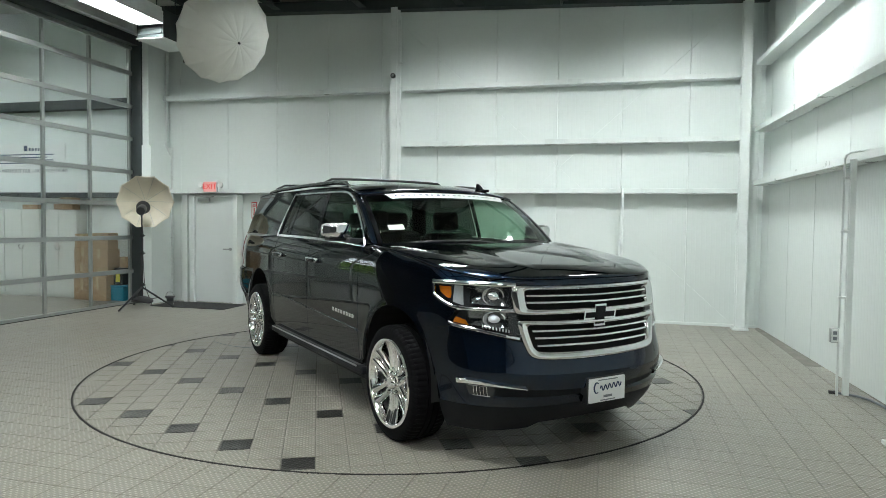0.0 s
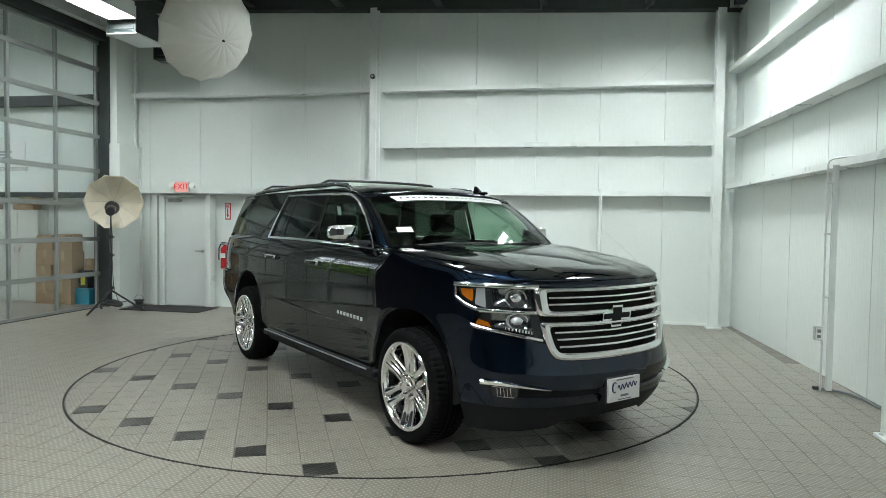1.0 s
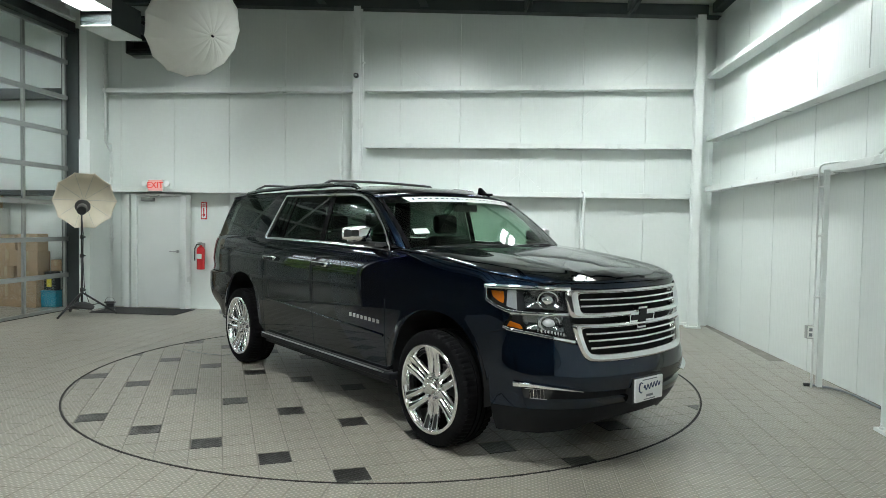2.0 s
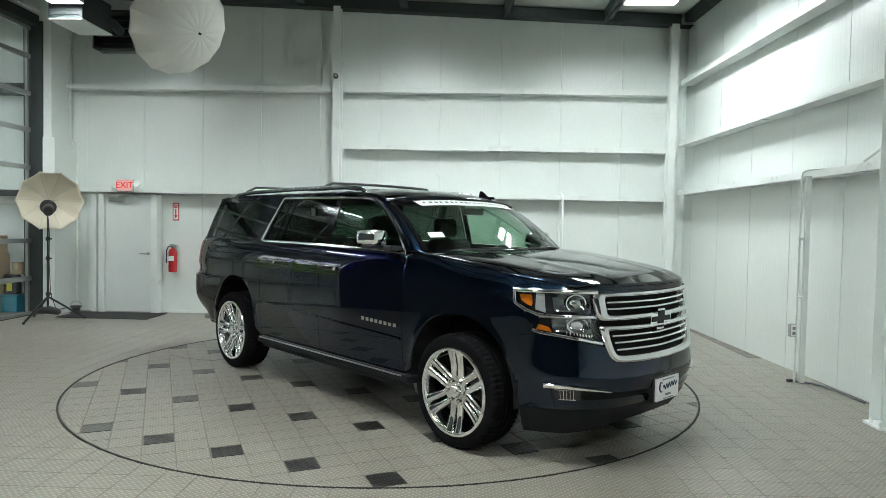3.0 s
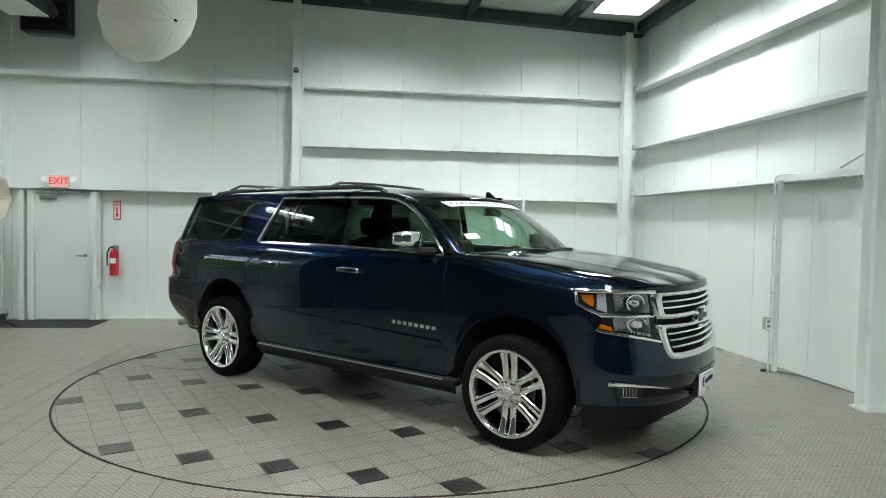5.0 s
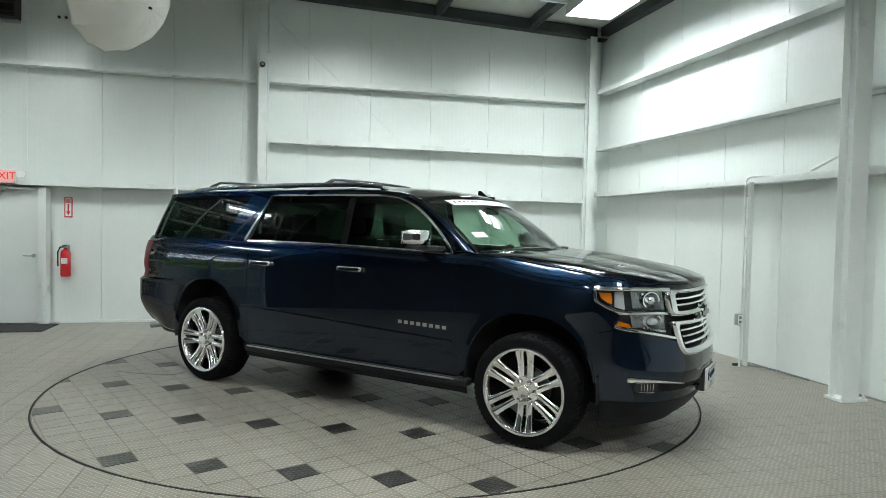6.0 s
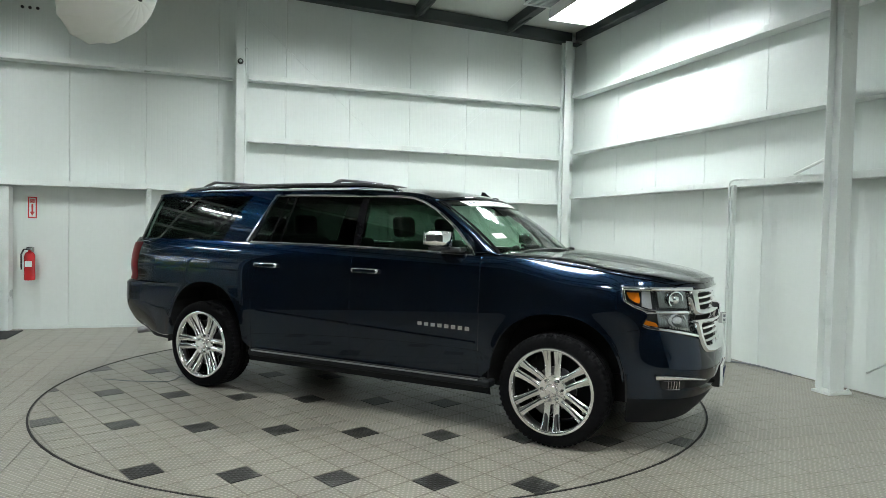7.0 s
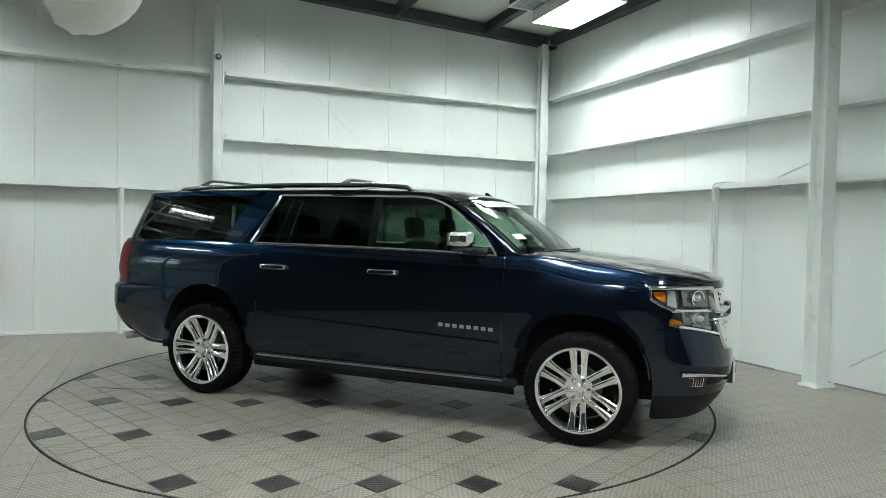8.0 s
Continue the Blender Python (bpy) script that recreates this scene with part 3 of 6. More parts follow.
box(bm, -0.32, -0.055, 1.87, -0.08, -0.002, 1.93, 0.006)
tube(bm, [(-0.15, -0.04, 1.94), (-0.02, -0.10, 1.95), (0.02, -0.045, 1.965)], 0.009, 6)
part("door_closer", bm, M_ALU, door, "grey door closer with a folded arm")

exit_sign = empty("exit_sign", pose(-6.845, 10.79, 2.137), "white exit sign with red glowing letters and twin emergency lamps", "exit sign")
part("body", boxes((-0.14, -0.05, -0.10, 0.14, 0.005, 0.10), bevel=0.008), M_WHITE, exit_sign)
part("face", boxes((-0.13, -0.054, -0.09, 0.13, -0.0505, 0.09)), M_EXITFACE, exit_sign, "pink backlit face")
text_mesh("EXIT", 0.145, M_EXITGLOW, exit_sign, pose(0, -0.0565, 0, 90, 0, 0), "letters", label="glowing red letters")
for s in (-1, 1):
    bm = bmesh.new()
    lathe(bm, [(0.0, -0.06), (0.03, -0.05), (0.055, 0.0), (0.055, 0.012), (0.0, 0.016)], 20, pose(s * 0.20, -0.03, 0.03, 70, 0, 0))
    part("lamp_head", bm, M_WHITE, exit_sign, "grey swivelling emergency lamp", smooth=True, angle=50)
    part("bracket", boxes((min(s * 0.14, s * 0.2), -0.03, 0.0, max(s * 0.14, s * 0.2), -0.012, 0.02)), M_WHITE, exit_sign)

sign = empty("extinguisher_sign", pose(-6.09, Y_BACK - 0.006, 1.718), "white sign with a red arrow pointing down", "sign")
part("plate", boxes((-0.055, -0.004, -0.15, 0.055, 0.004, 0.15)), M_REDINK, sign)
part("panel", boxes((-0.04, -0.006, -0.13, 0.04, -0.0045, 0.135)), M_WHITE, sign)
part("arrow", prism(bmesh.new(), [(-0.011, 0.05), (0.011, 0.05), (0.011, -0.06), (0.03, -0.06), (0, -0.115), (-0.03, -0.06), (-0.011, -0.06)], -0.0085, -0.0065, "y"), M_REDINK, sign, "red arrow")
for z in (0.115, 0.1, 0.085, 0.07):
    part("text_bar", boxes((-0.03, -0.0085, z - 0.005, 0.03, -0.0065, z + 0.004)), M_REDINK, sign)

ext = empty("fire_extinguisher", pose(-6.095, Y_BACK - 0.11, 0.70), "red fire extinguisher hanging on the wall", "fire extinguisher")
bm = bmesh.new()
lathe(bm, [(0.0, 0.0), (0.062, 0.0), (0.068, 0.012), (0.068, 0.33), (0.06, 0.365), (0.04, 0.392), (0.022, 0.40), (0.022, 0.42), (0.0, 0.42)], 28)
part("cylinder", bm, M_RED, ext, smooth=True, angle=40)
part("label_panel", boxes((-0.042, -0.0705, 0.19, 0.042, -0.054, 0.27), bevel=0.002), M_WHITE, ext, "pale instruction label")
part("valve", boxes((-0.022, -0.022, 0.42, 0.022, 0.022, 0.45), bevel=0.004), M_ALU, ext)
part("lever", boxes((-0.015, -0.10, 0.452, 0.015, 0.03, 0.466), (-0.012, -0.09, 0.43, 0.012, -0.02, 0.44), bevel=0.003), M_BLACK, ext)
bm = bmesh.new()
tube(bm, [(-0.02, 0, 0.435), (-0.07, -0.01, 0.43), (-0.098, -0.02, 0.36), (-0.095, -0.03, 0.2), (-0.092, -0.03, 0.15)], 0.011, 8)
part("hose", bm, M_RUBBER, ext, "black rubber hose", smooth=True)
part("bracket", boxes((-0.03, 0.07, 0.1, 0.03, 0.105, 0.46), bevel=0.002), M_ALU, ext)

sensor = empty("sensor", pose(-3.32, 10.668, 3.96), "black round sensor on the column", "sensor")
bm = bmesh.new()
lathe(bm, [(0.0, 0.0), (0.041, 0.0), (0.043, 0.02), (0.035, 0.05), (0.027, 0.055), (0.025, 0.04), (0.0, 0.038)], 24, pose(0, 0, 0, 90, 0, 0))
part("body", bm, M_BLACK, sensor, smooth=True, angle=40)
bm = bmesh.new()
lathe(bm, [(0.0, 0.05), (0.016, 0.046), (0.024, 0.038)], 16, pose(0, 0, 0, 90, 0, 0))
part("lens", bm, M_ALU, sensor, smooth=True)


def conduit(name, pts, r, label, clips=()):
    ob = empty(name, pose(0, 0, 0), label, "conduit")
    bm = bmesh.new()
    tube(bm, pts, r, 10)
    part("pipe", bm, M_STEEL, ob, smooth=True, angle=50)
    for c in clips:
        part("clip", boxes((c[0] - 0.03, c[1] - 0.02, c[2] - 0.012, c[0] + 0.03, c[1] + 0.03, c[2] + 0.012), bevel=0.003), M_STEEL, ob)
    return ob


conduit("wall_conduit", [(0.40, 10.77, 0.0), (0.40, 10.77, 2.05), (0.40, 10.80, 2.10), (0.40, 10.98, 2.12)], 0.022, "white vertical electrical conduit down the back wall", [(0.40, 10.77, 1.2), (0.40, 10.77, 1.95)])
conduit("wall_conduit", [(-4.56, 10.78, 0.0), (-4.56, 10.78, 2.04), (-4.56, 10.99, 2.05)], 0.03, "white vertical post under the wall rail", [(-4.56, 10.78, 1.9)])
conduit("wall_conduit", [(-7.70, 10.82, 0.0), (-7.70, 10.82, 2.70), (-7.80, 10.80, 2.90), (-7.80, 10.80, 4.6)], 0.016, "thin white conduit bending up beside the pier", [(-7.70, 10.82, 1.2), (-7.80, 10.80, 4.4)])

conduit("wall_conduit", [(-3.242, 10.80, 0.0), (-3.242, 10.80, 4.86), (-3.236, 10.80, 4.98)], 0.011, "thin white conduit up the side of a column", [(-3.242, 10.80, 1.0), (-3.242, 10.80, 4.2)])

post = empty("conduit_post", pose(2.325, 6.89, 0), "white strut post with a conduit and a grey socket box", "conduit post")
part("strut", prism(bmesh.new(), [(0.044, -0.022), (-0.002, -0.022), (-0.002, -0.014), (0.037, -0.014), (0.037, 0.014), (-0.002, 0.014), (-0.002, 0.022), (0.044, 0.022)], 0.01, 2.15, "z"), M_STEEL, post)
bm = bmesh.new()
tube(bm, [(-0.050, 0, 0.62), (-0.050, 0, 2.15), (-0.042, -0.006, 2.185), (-0.012, -0.024, 2.205), (0.04, -0.06, 2.212), (0.11, -0.20, 2.214)], [0.011, 0.011, 0.010, 0.009, 0.008, 0.007], 10)
tube(bm, [(-0.050, 0, 0.0), (-0.050, 0, 0.5)], 0.011, 10)
part("pipe", bm, M_STEEL, post, smooth=True, angle=50)
sock = part("socket_box", boxes((-0.125, -0.04, 0.49, -0.058, 0.02, 0.62), bevel=0.006), M_ALU, post, "grey metal socket box")
part("cover", boxes((-0.121, -0.044, 0.496, -0.062, -0.0405, 0.614), bevel=0.001), M_WHITE, sock)
for z in (0.53, 0.58):
    part("outlet", boxes((-0.107, -0.047, z - 0.016, -0.076, -0.0445, z + 0.016), bevel=0.001), M_GREYINK, sock)
for z in (0.9, 1.5, 1.98):
    part("clip", boxes((-0.066, -0.016, z - 0.010, 0.0, 0.016, z + 0.010), bevel=0.002), M_STEEL, post)
bm = bmesh.new()
tube(bm, [(2.40, 6.05, 2.225), (2.36, 5.56, 2.37)], 0.016, 6)
tagged(part("flange_brace", bm, M_STEEL), "short white steel brace from rail to column", "brace", kind="structure")

cable = empty("floor_cable", pose(2.30, 6.92, 0), "grey electrical cable lying along the foot of the wall", "cable")
bm = bmesh.new()
tube(bm, [(-0.02, 0.02, 0.014), (0.06, 0.0, 0.012), (0.14, -0.06, 0.012), (0.20, -0.16, 0.012), (0.235, -0.35, 0.012), (0.24, -0.8, 0.012)], 0.011, 8)
part("cord", bm, M_GREYINK, cable, smooth=True)
part("plug", boxes((-0.075, 0.005, 0.001, -0.015, 0.04, 0.032), bevel=0.006), M_BLACK, cable, "small black plug")

lead = empty("floor_lead", pose(-4.57, 7.46, 0), "thin dark lead lying loose on the turntable", "cable")
bm = bmesh.new()
tube(bm, [(0, 0, 0.006), (0.2, -0.12, 0.006), (0.40, -0.20, 0.006), (0.60, -0.24, 0.006), (0.66, -0.15, 0.006), (0.74, 0.15, 0.006)], 0.0035, 6)
part("cord", bm, M_GREYINK, lead, smooth=True)

plugs = empty("wall_plugs", pose(-6.13, Y_BACK - 0.002, 4.505), "three small dark plugs in a row on the wall", "wall plug")
for x in (-0.094, 0.0, 0.094):
    bm = bmesh.new()
    lathe(bm, [(0.0, 0.0), (0.022, 0.0), (0.020, 0.018), (0.0, 0.022)], 14, pose(x, 0, 0, 90, 0, 0))
    part("plug", bm, M_BLACK, plugs, smooth=True, angle=40)

tagged(part("door_mat", boxes((-7.62, 10.10, -0.001, -6.15, 10.80, 0.012), bevel=0.004), M_MAT), "black ribbed entry mat in front of the door", "door mat")

coil = empty("cable_reel", pose(-7.60, 10.62, 0.0), "small black cable reel with a wire handle on the floor", "cable reel")
bm = bmesh.new()
lathe(bm, [(0.0, 0.0), (0.085, 0.0), (0.09, 0.02), (0.06, 0.035), (0.06, 0.09), (0.09, 0.105), (0.085, 0.125), (0.0, 0.125)], 24)
part("drum", bm, M_BLACK, coil, smooth=True, angle=40)
bm = bmesh.new()
tube(bm, [(-0.08, 0, 0.06), (-0.085, 0, 0.15), (-0.04, 0, 0.20), (0.04, 0, 0.20), (0.085, 0, 0.15), (0.08, 0, 0.06)], 0.006, 8)
part("handle", bm, M_ALU, coil, smooth=True)

# ---- photo umbrellas ----


def canopy(bm, radius, depth, panels, sag=0.04, rings=8, sub=4, nip=0.0):
    """An umbrella skin: tip at the origin, opening along +z; flat panels scallop between the ribs."""
    n = panels * sub
    grid = []
    for i in range(rings + 1):
        u = i / rings
        row = []
        for k in range(n):
            ph = 2 * math.pi * k / n
            f = (k % sub) / sub
            dip = 4 * f * (1 - f)
            chord = math.cos(math.pi / panels) / math.cos((f - 0.5) * 2 * math.pi / panels)
            r = radius * math.sin(u * 1.15) / math.sin(1.15) * (1 - sag * dip * u) * chord
            z = depth * (1 - math.cos(u * 1.15)) / (1 - math.cos(1.15)) - nip * dip * math.sin(u * math.pi) * radius
            row.append(bm.verts.new((r * math.cos(ph), r * math.sin(ph), z)))
            if i == 0:
                row = [row[0]] * n
                break
        grid.append(row)
    for a, b in zip(grid, grid[1:]):
        for k in range(n):
            q = [a[k], a[(k + 1) % n], b[(k + 1) % n], b[k]]
            q = [v for j, v in enumerate(q) if v not in q[:j]]
            if len(q) > 2:
                bm.faces.new(q)
    return bm


tip, rim_mid = Vector((-4.311, 7.613, 3.747)), Vector((-4.675, 7.817, 3.940))
axis = (rim_mid - tip)
turn = axis.to_track_quat("Z", "Y").to_matrix().to_4x4()
umb = empty("photo_umbrella", Matrix.Translation(tip) @ turn, "large white shoot-through photo umbrella hung from the roof", "photo umbrella")
bm = canopy(bmesh.new(), 0.632, 0.41, 15, 0.014, rings=24, nip=0.015)
skin = part("canopy", bm, M_UMB, umb, smooth=True, angle=3.5)
sol = skin.modifiers.new("thick", "SOLIDIFY")
sol.thickness = 0.001
for k in range(15):
    ph = 2 * math.pi * k / 15
    bm = bmesh.new()
    tube(bm, [(0.612 * math.sin(u * 1.15) / math.sin(1.15) * math.cos(ph), 0.612 * math.sin(u * 1.15) / math.sin(1.15) * math.sin(ph), 0.41 * (1 - math.cos(u * 1.15)) / (1 - math.cos(1.15)) + 0.012) for u in (0.05, 0.3, 0.5, 0.7, 0.85, 1.0)], 0.003, 5)
    part("rib", bm, M_ALU, umb)
bm = bmesh.new()
lathe(bm, [(0.0, -0.03), (0.012, -0.028), (0.014, 0.0), (0.0, 0.01)], 12)
part("tip_cap", bm, M_BLACK, umb, "black tip cap", smooth=True, angle=40)
bm = bmesh.new()
tube(bm, [(0, 0, 0), (0, 0, 0.47)], 0.005, 8)
part("shaft", bm, M_ALU, umb)
end = Matrix.Translation(tip) @ turn @ Vector((0, 0, 0.45))
inv = (Matrix.Translation(tip) @ turn).inverted()
bm = bmesh.new()
tube(bm, [inv @ end, inv @ Vector((end.x, end.y + 0.05, 5.0)), inv @ Vector((end.x, end.y + 0.05, roof_z(end.x) - 0.003))], 0.014, 8)
part("drop_rod", bm, M_BLACK, umb, "black rod up to the roof")

stand = empty("light_stand", pose(-7.58, 9.86, 0), "black tripod light stand with flash head and sandbag", "light stand")
bm = bmesh.new()
tube(bm, [(0, 0, 0.10), (0, 0, 0.95)], 0.016, 10)
part("lower_pole", bm, M_BLACK, stand, smooth=True)
bm = bmesh.new()
tube(bm, [(0, 0, 0.95), (0, 0, 1.62)], 0.012, 10)
part("upper_pole", bm, M_BLACK, stand, smooth=True)
for z in (0.40, 0.95, 1.25):
    bm = boxes((-0.022, -0.022, z - 0.03, 0.022, 0.022, z + 0.03), bevel=0.005)
    tube(bm, [(0.02, 0, z), (0.06, 0, z)], 0.012, 8)
    part("clamp", bm, M_BLACK, stand)
for k in range(3):
    a = radians(25 + 120 * k)
    ex, ey = 0.50 * math.cos(a), 0.50 * math.sin(a)
    bm = bmesh.new()
    tube(bm, [(0, 0, 0.36), (ex, ey, 0.017)], 0.016, 8)
    leg = part("leg", bm, M_BLACK, stand, smooth=True)
    bm = bmesh.new()
    lathe(bm, [(0.0, 0.0), (0.018, 0.0), (0.018, 0.03), (0.0, 0.034)], 10, pose(ex, ey, 0))
    part("rubber_foot", bm, M_RUBBER, leg)
    bm = bmesh.new()
    tube(bm, [(0, 0, 0.13), (ex * 0.52, ey * 0.52, 0.178)], 0.007, 6)
    part("brace", bm, M_BLACK, stand)
bm = bmesh.new()
bmesh.ops.create_icosphere(bm, subdivisions=3, radius=1.0)
for v in bm.verts:
    c = v.co
    v.co = Vector((c.x * 0.19 * (1 + 0.12 * noise.noise(c * 2)), c.y * 0.15, 0.15 + c.z * 0.055 - 0.05 * (c.x * c.x) + 0.012 * noise.noise(c * 4)))
part("sandbag", bm, M_BLACK, stand, "slumped black sandbag", smooth=True)
bm = bmesh.new()
head = look((0.05, -0.06, 1.70), (-0.20, 0.32, 1.78))
lathe(bm, [(0.0, 0.14), (0.05, 0.14), (0.056, 0.12), (0.056, -0.08), (0.05, -0.10), (0.085, -0.17), (0.088, -0.175), (0.05, -0.11), (0.0, -0.11)], 24, head @ Matrix.Scale(1.3, 4))
box(bm, -0.02, -0.02, 1.60, 0.02, 0.02, 1.66, 0.004)
part("flash_head", bm, M_BLACK, stand, "black flash head", smooth=True, angle=35)
bm = bmesh.new()
tube(bm, [(0.02, -0.05, 1.63), (0.075, -0.1, 1.56), (0.04, -0.02, 1.3), (0.02, 0.0, 0.9), (0.03, 0.02, 0.4), (0.1, 0.12, 0.03), (0.3, 0.42, 0.008), (0.1, 0.7, 0.008)], 0.006, 6)
part("power_cord", bm, M_BLACK, stand, smooth=True)

u2 = empty("photo_umbrella", look((-7.80, 10.23, 1.85), (-5.2, 6.9, 1.62)), "white lined reflector umbrella open on the light stand", "photo umbrella")
bm = canopy(bmesh.new(), 0.47, 0.24, 10, 0.02)
bmesh.ops.transform(bm, matrix=Matrix.Rotation(math.pi, 4, "Y"), verts=bm.verts)
skin = part("canopy", bm, M_UMBIN, u2, smooth=True)
sol = skin.modifiers.new("thick", "SOLIDIFY")
sol.thickness = 0.003
for k in range(10):
    ph = 2 * math.pi * k / 10
    bm = bmesh.new()
    tube(bm, [(0.474 * math.sin(u * 1.15) / math.sin(1.15) * math.cos(ph), 0.474 * math.sin(u * 1.15) / math.sin(1.15) * math.sin(ph), -0.24 * (1 - math.cos(u * 1.15)) / (1 - math.cos(1.15)) - 0.008) for u in (0.05, 0.3, 0.5, 0.7, 0.85, 1.0)], 0.0022, 5)
    part("rib", bm, M_ALU, u2)
bm = bmesh.new()
tube(bm, [(0, 0, 0.0), (0, 0, -0.42)], 0.005, 8)
part("shaft", bm, M_ALU, u2)

# ---- units under the roof by the pier ----
hv = empty("unit_heater", pose(-6.96, 9.70, 4.414), "dark ceiling unit heater with a pale underside", "unit heater")
part("body", boxes((-0.25, -0.39, 0.02, 0.25, 0.39, 0.46), bevel=0.01), M_DARKSTEEL, hv)
part("bottom_tray", boxes((-0.26, -0.40, 0.0, 0.26, 0.40, 0.018), bevel=0.004), M_STEEL, hv, "pale tray underneath")
for k in range(5):
    part("louvre", boxes((-0.22, -0.402, 0.07 + 0.075 * k, 0.22, -0.388, 0.11 + 0.075 * k), bevel=0.003), M_DARKSTEEL, hv)
for s in (-0.18, 0.18):
    bm = bmesh.new()
    tube(bm, [(s, 0, 0.45), (s, 0, roof_z(-6.96 + s) - 4.414 - 0.003)], 0.01, 6)
    part("hanger", bm, M_DARKSTEEL, hv)
bm = bmesh.new()
tube(bm, [(0.14, 0.38, 0.24), (0.14, 0.60, 0.24), (0.12, 0.75, 0.24), (0.06, 0.98, 0.24)], 0.075, 16)
part("flue", bm, M_DARKSTEEL, hv, "dark round flue", smooth=True, angle=50)
fb = empty("fan_box", pose(-7.06, Y_BACK - 0.004, 4.36), "dark grey open-fronted fan box on the wall", "fan box")
part("casing", boxes((-0.34, -0.24, 0.035, -0.315, 0.0, 0.66), (0.315, -0.24, 0.035, 0.34, 0.0, 0.66), (-0.314, -0.24, 0.035, 0.314, 0.0, 0.06), (-0.314, -0.24, 0.635, 0.314, 0.0, 0.66), bevel=0.004), M_DARKSTEEL, fb)
part("back_panel", boxes((-0.314, -0.03, 0.061, 0.314, -0.002, 0.634)), M_BLACK, fb)
part("lip", boxes((-0.29, -0.12, 0.0, 0.335, -0.002, 0.033), bevel=0.006), M_ALU, fb, "grey folded lip")
for k in range(4):
    part("blade", boxes((-0.313, -0.16, 0.13 + 0.13 * k, 0.313, -0.10, 0.145 + 0.13 * k)), M_DARKSTEEL, fb)

# ---- next room: cabinets, cartons, banner ----
def cabinet(x):
    c = empty("storage_cabinet", pose(x, 10.64, 0), "off-white two-door storage cabinet", "cabinet", "cabinets in the next room")
    part("body", boxes((-0.43, 0.02, 0.0, 0.43, 0.25, 1.70), bevel=0.004), M_CABINET, c)
    for s in (-1, 1):
        d = part("door", boxes((min(0.003 * s, 0.427 * s), 0.0, 0.06, max(0.003 * s, 0.427 * s), 0.018, 1.69), bevel=0.003), M_CABINET, c)
        bm = bmesh.new()
        tube(bm, [(0.04 * s, 0.0, 0.92), (0.04 * s, -0.03, 0.93), (0.06 * s, -0.03, 0.99), (0.06 * s, 0.0, 1.0)], 0.006, 6)
        part("handle", bm, M_BLACK, d, "dark bow handle")
    return c


cab = cabinet(-10.11)
for k in (1, 2, 3):
    copy_thing(cab, pose(-10.11 - 0.87 * k, 10.64, 0))


def carton(x, y, z, w, d, h, rz, label="brown cardboard carton sealed with tape"):
    c = empty("carton", pose(x, y, z, 0, 0, rz), label, "carton", "cartons in the next room")
    part("box", boxes((-w / 2, -d / 2, 0, w / 2, d / 2, h), bevel=0.004), M_CARD, c)
    part("tape", boxes((-0.03, -d / 2 - 0.0015, h * 0.45, 0.03, d / 2 + 0.0015, h + 0.0015)), M_TAPE, c, "parcel tape")
    return c


carton(-9.42, 10.62, 0.0, 0.34, 0.3, 0.40, 3)
carton(-9.42, 10.63, 0.401, 0.33, 0.3, 0.30, -4)
carton(-9.41, 10.62, 0.702, 0.34, 0.3, 0.28, 5)
carton(-9.42, 10.63, 0.983, 0.32, 0.28, 0.26, 0)
carton(-9.02, 10.60, 0.0, 0.42, 0.34, 0.46, -3)
carton(-9.03, 10.63, 0.461, 0.38, 0.3, 0.16, 2, "low brown cardboard carton on the stack")
carton(-9.02, 10.62, 0.622, 0.40, 0.3, 0.34, -2)
carton(-9.03, 10.62, 0.963, 0.36, 0.28, 0.30, 3)
carton(-10.0, 10.74, 1.701, 0.42, 0.2, 0.10, 3, "flat brown carton on top of a cabinet")
carton(-9.9, 10.72, 1.802, 0.3, 0.2, 0.13, -6, "small brown carton on top of a cabinet")
carton(-10.8, 10.75, 1.701, 0.36, 0.18, 0.09, 2, "flat brown carton on top of a cabinet")
carton(-8.62, 10.7, 0.62, 0.16, 0.16, 0.2, 10, "small brown carton on the crate")
crate = empty("plastic_crate", pose(-8.70, 10.66, 0), "blue plastic crate with a folded rim", "crate")
part("tub", boxes((-0.16, -0.13, 0.0, 0.16, 0.13, 0.26), bevel=0.015), M_BLUE, crate)
part("rim", boxes((-0.175, -0.145, 0.262, 0.175, 0.145, 0.29), bevel=0.01), M_BLUE, crate)
can = empty("tool_case", pose(-8.70, 10.66, 0.29), "black tool case with a yellow label on the crate", "tool case")
part("case", boxes((-0.10, -0.08, 0.0, 0.10, 0.08, 0.32), bevel=0.012), M_BLACK, can)
part("label_panel", boxes((-0.045, -0.084, 0.06, 0.045, -0.0805, 0.26)), M_YELLOW, can, "yellow label")

banner = empty("wall_banner", pose(-11.4, 10.89, 2.70), "white wall banner with dark lettering and text bars", "banner")
part("sheet", boxes((-1.3, -0.006, -0.30, 1.24, 0.0, 0.30)), M_WHITE, banner)
for x, w in ((0.28, 0.1), (0.38, 0.06), (0.455, 0.06), (0.53, 0.05), (0.6, 0.05), (0.66, 0.06)):
    part("logo_stroke", boxes((x - w / 2, -0.010, 0.16, x + w / 2 - 0.012, -0.0065, 0.22 + (0.05 if w > 0.08 else 0))), M_INK, banner)
for k in range(4):
    part("text_bar", boxes((-1.0, -0.010, 0.08 - k * 0.055, 0.95 - 0.15 * (k % 2), -0.0065, 0.10 - k * 0.055)), M_INK, banner)
text_mesh("TIME - WITHOUT FAIL - NO EXCEPTIONS", 0.105, M_GREYINK, banner, pose(0.33, -0.0075, -0.235, 90, 0, 0), label="grey capital letters")

# ---- the car ----
from mathutils import geometry

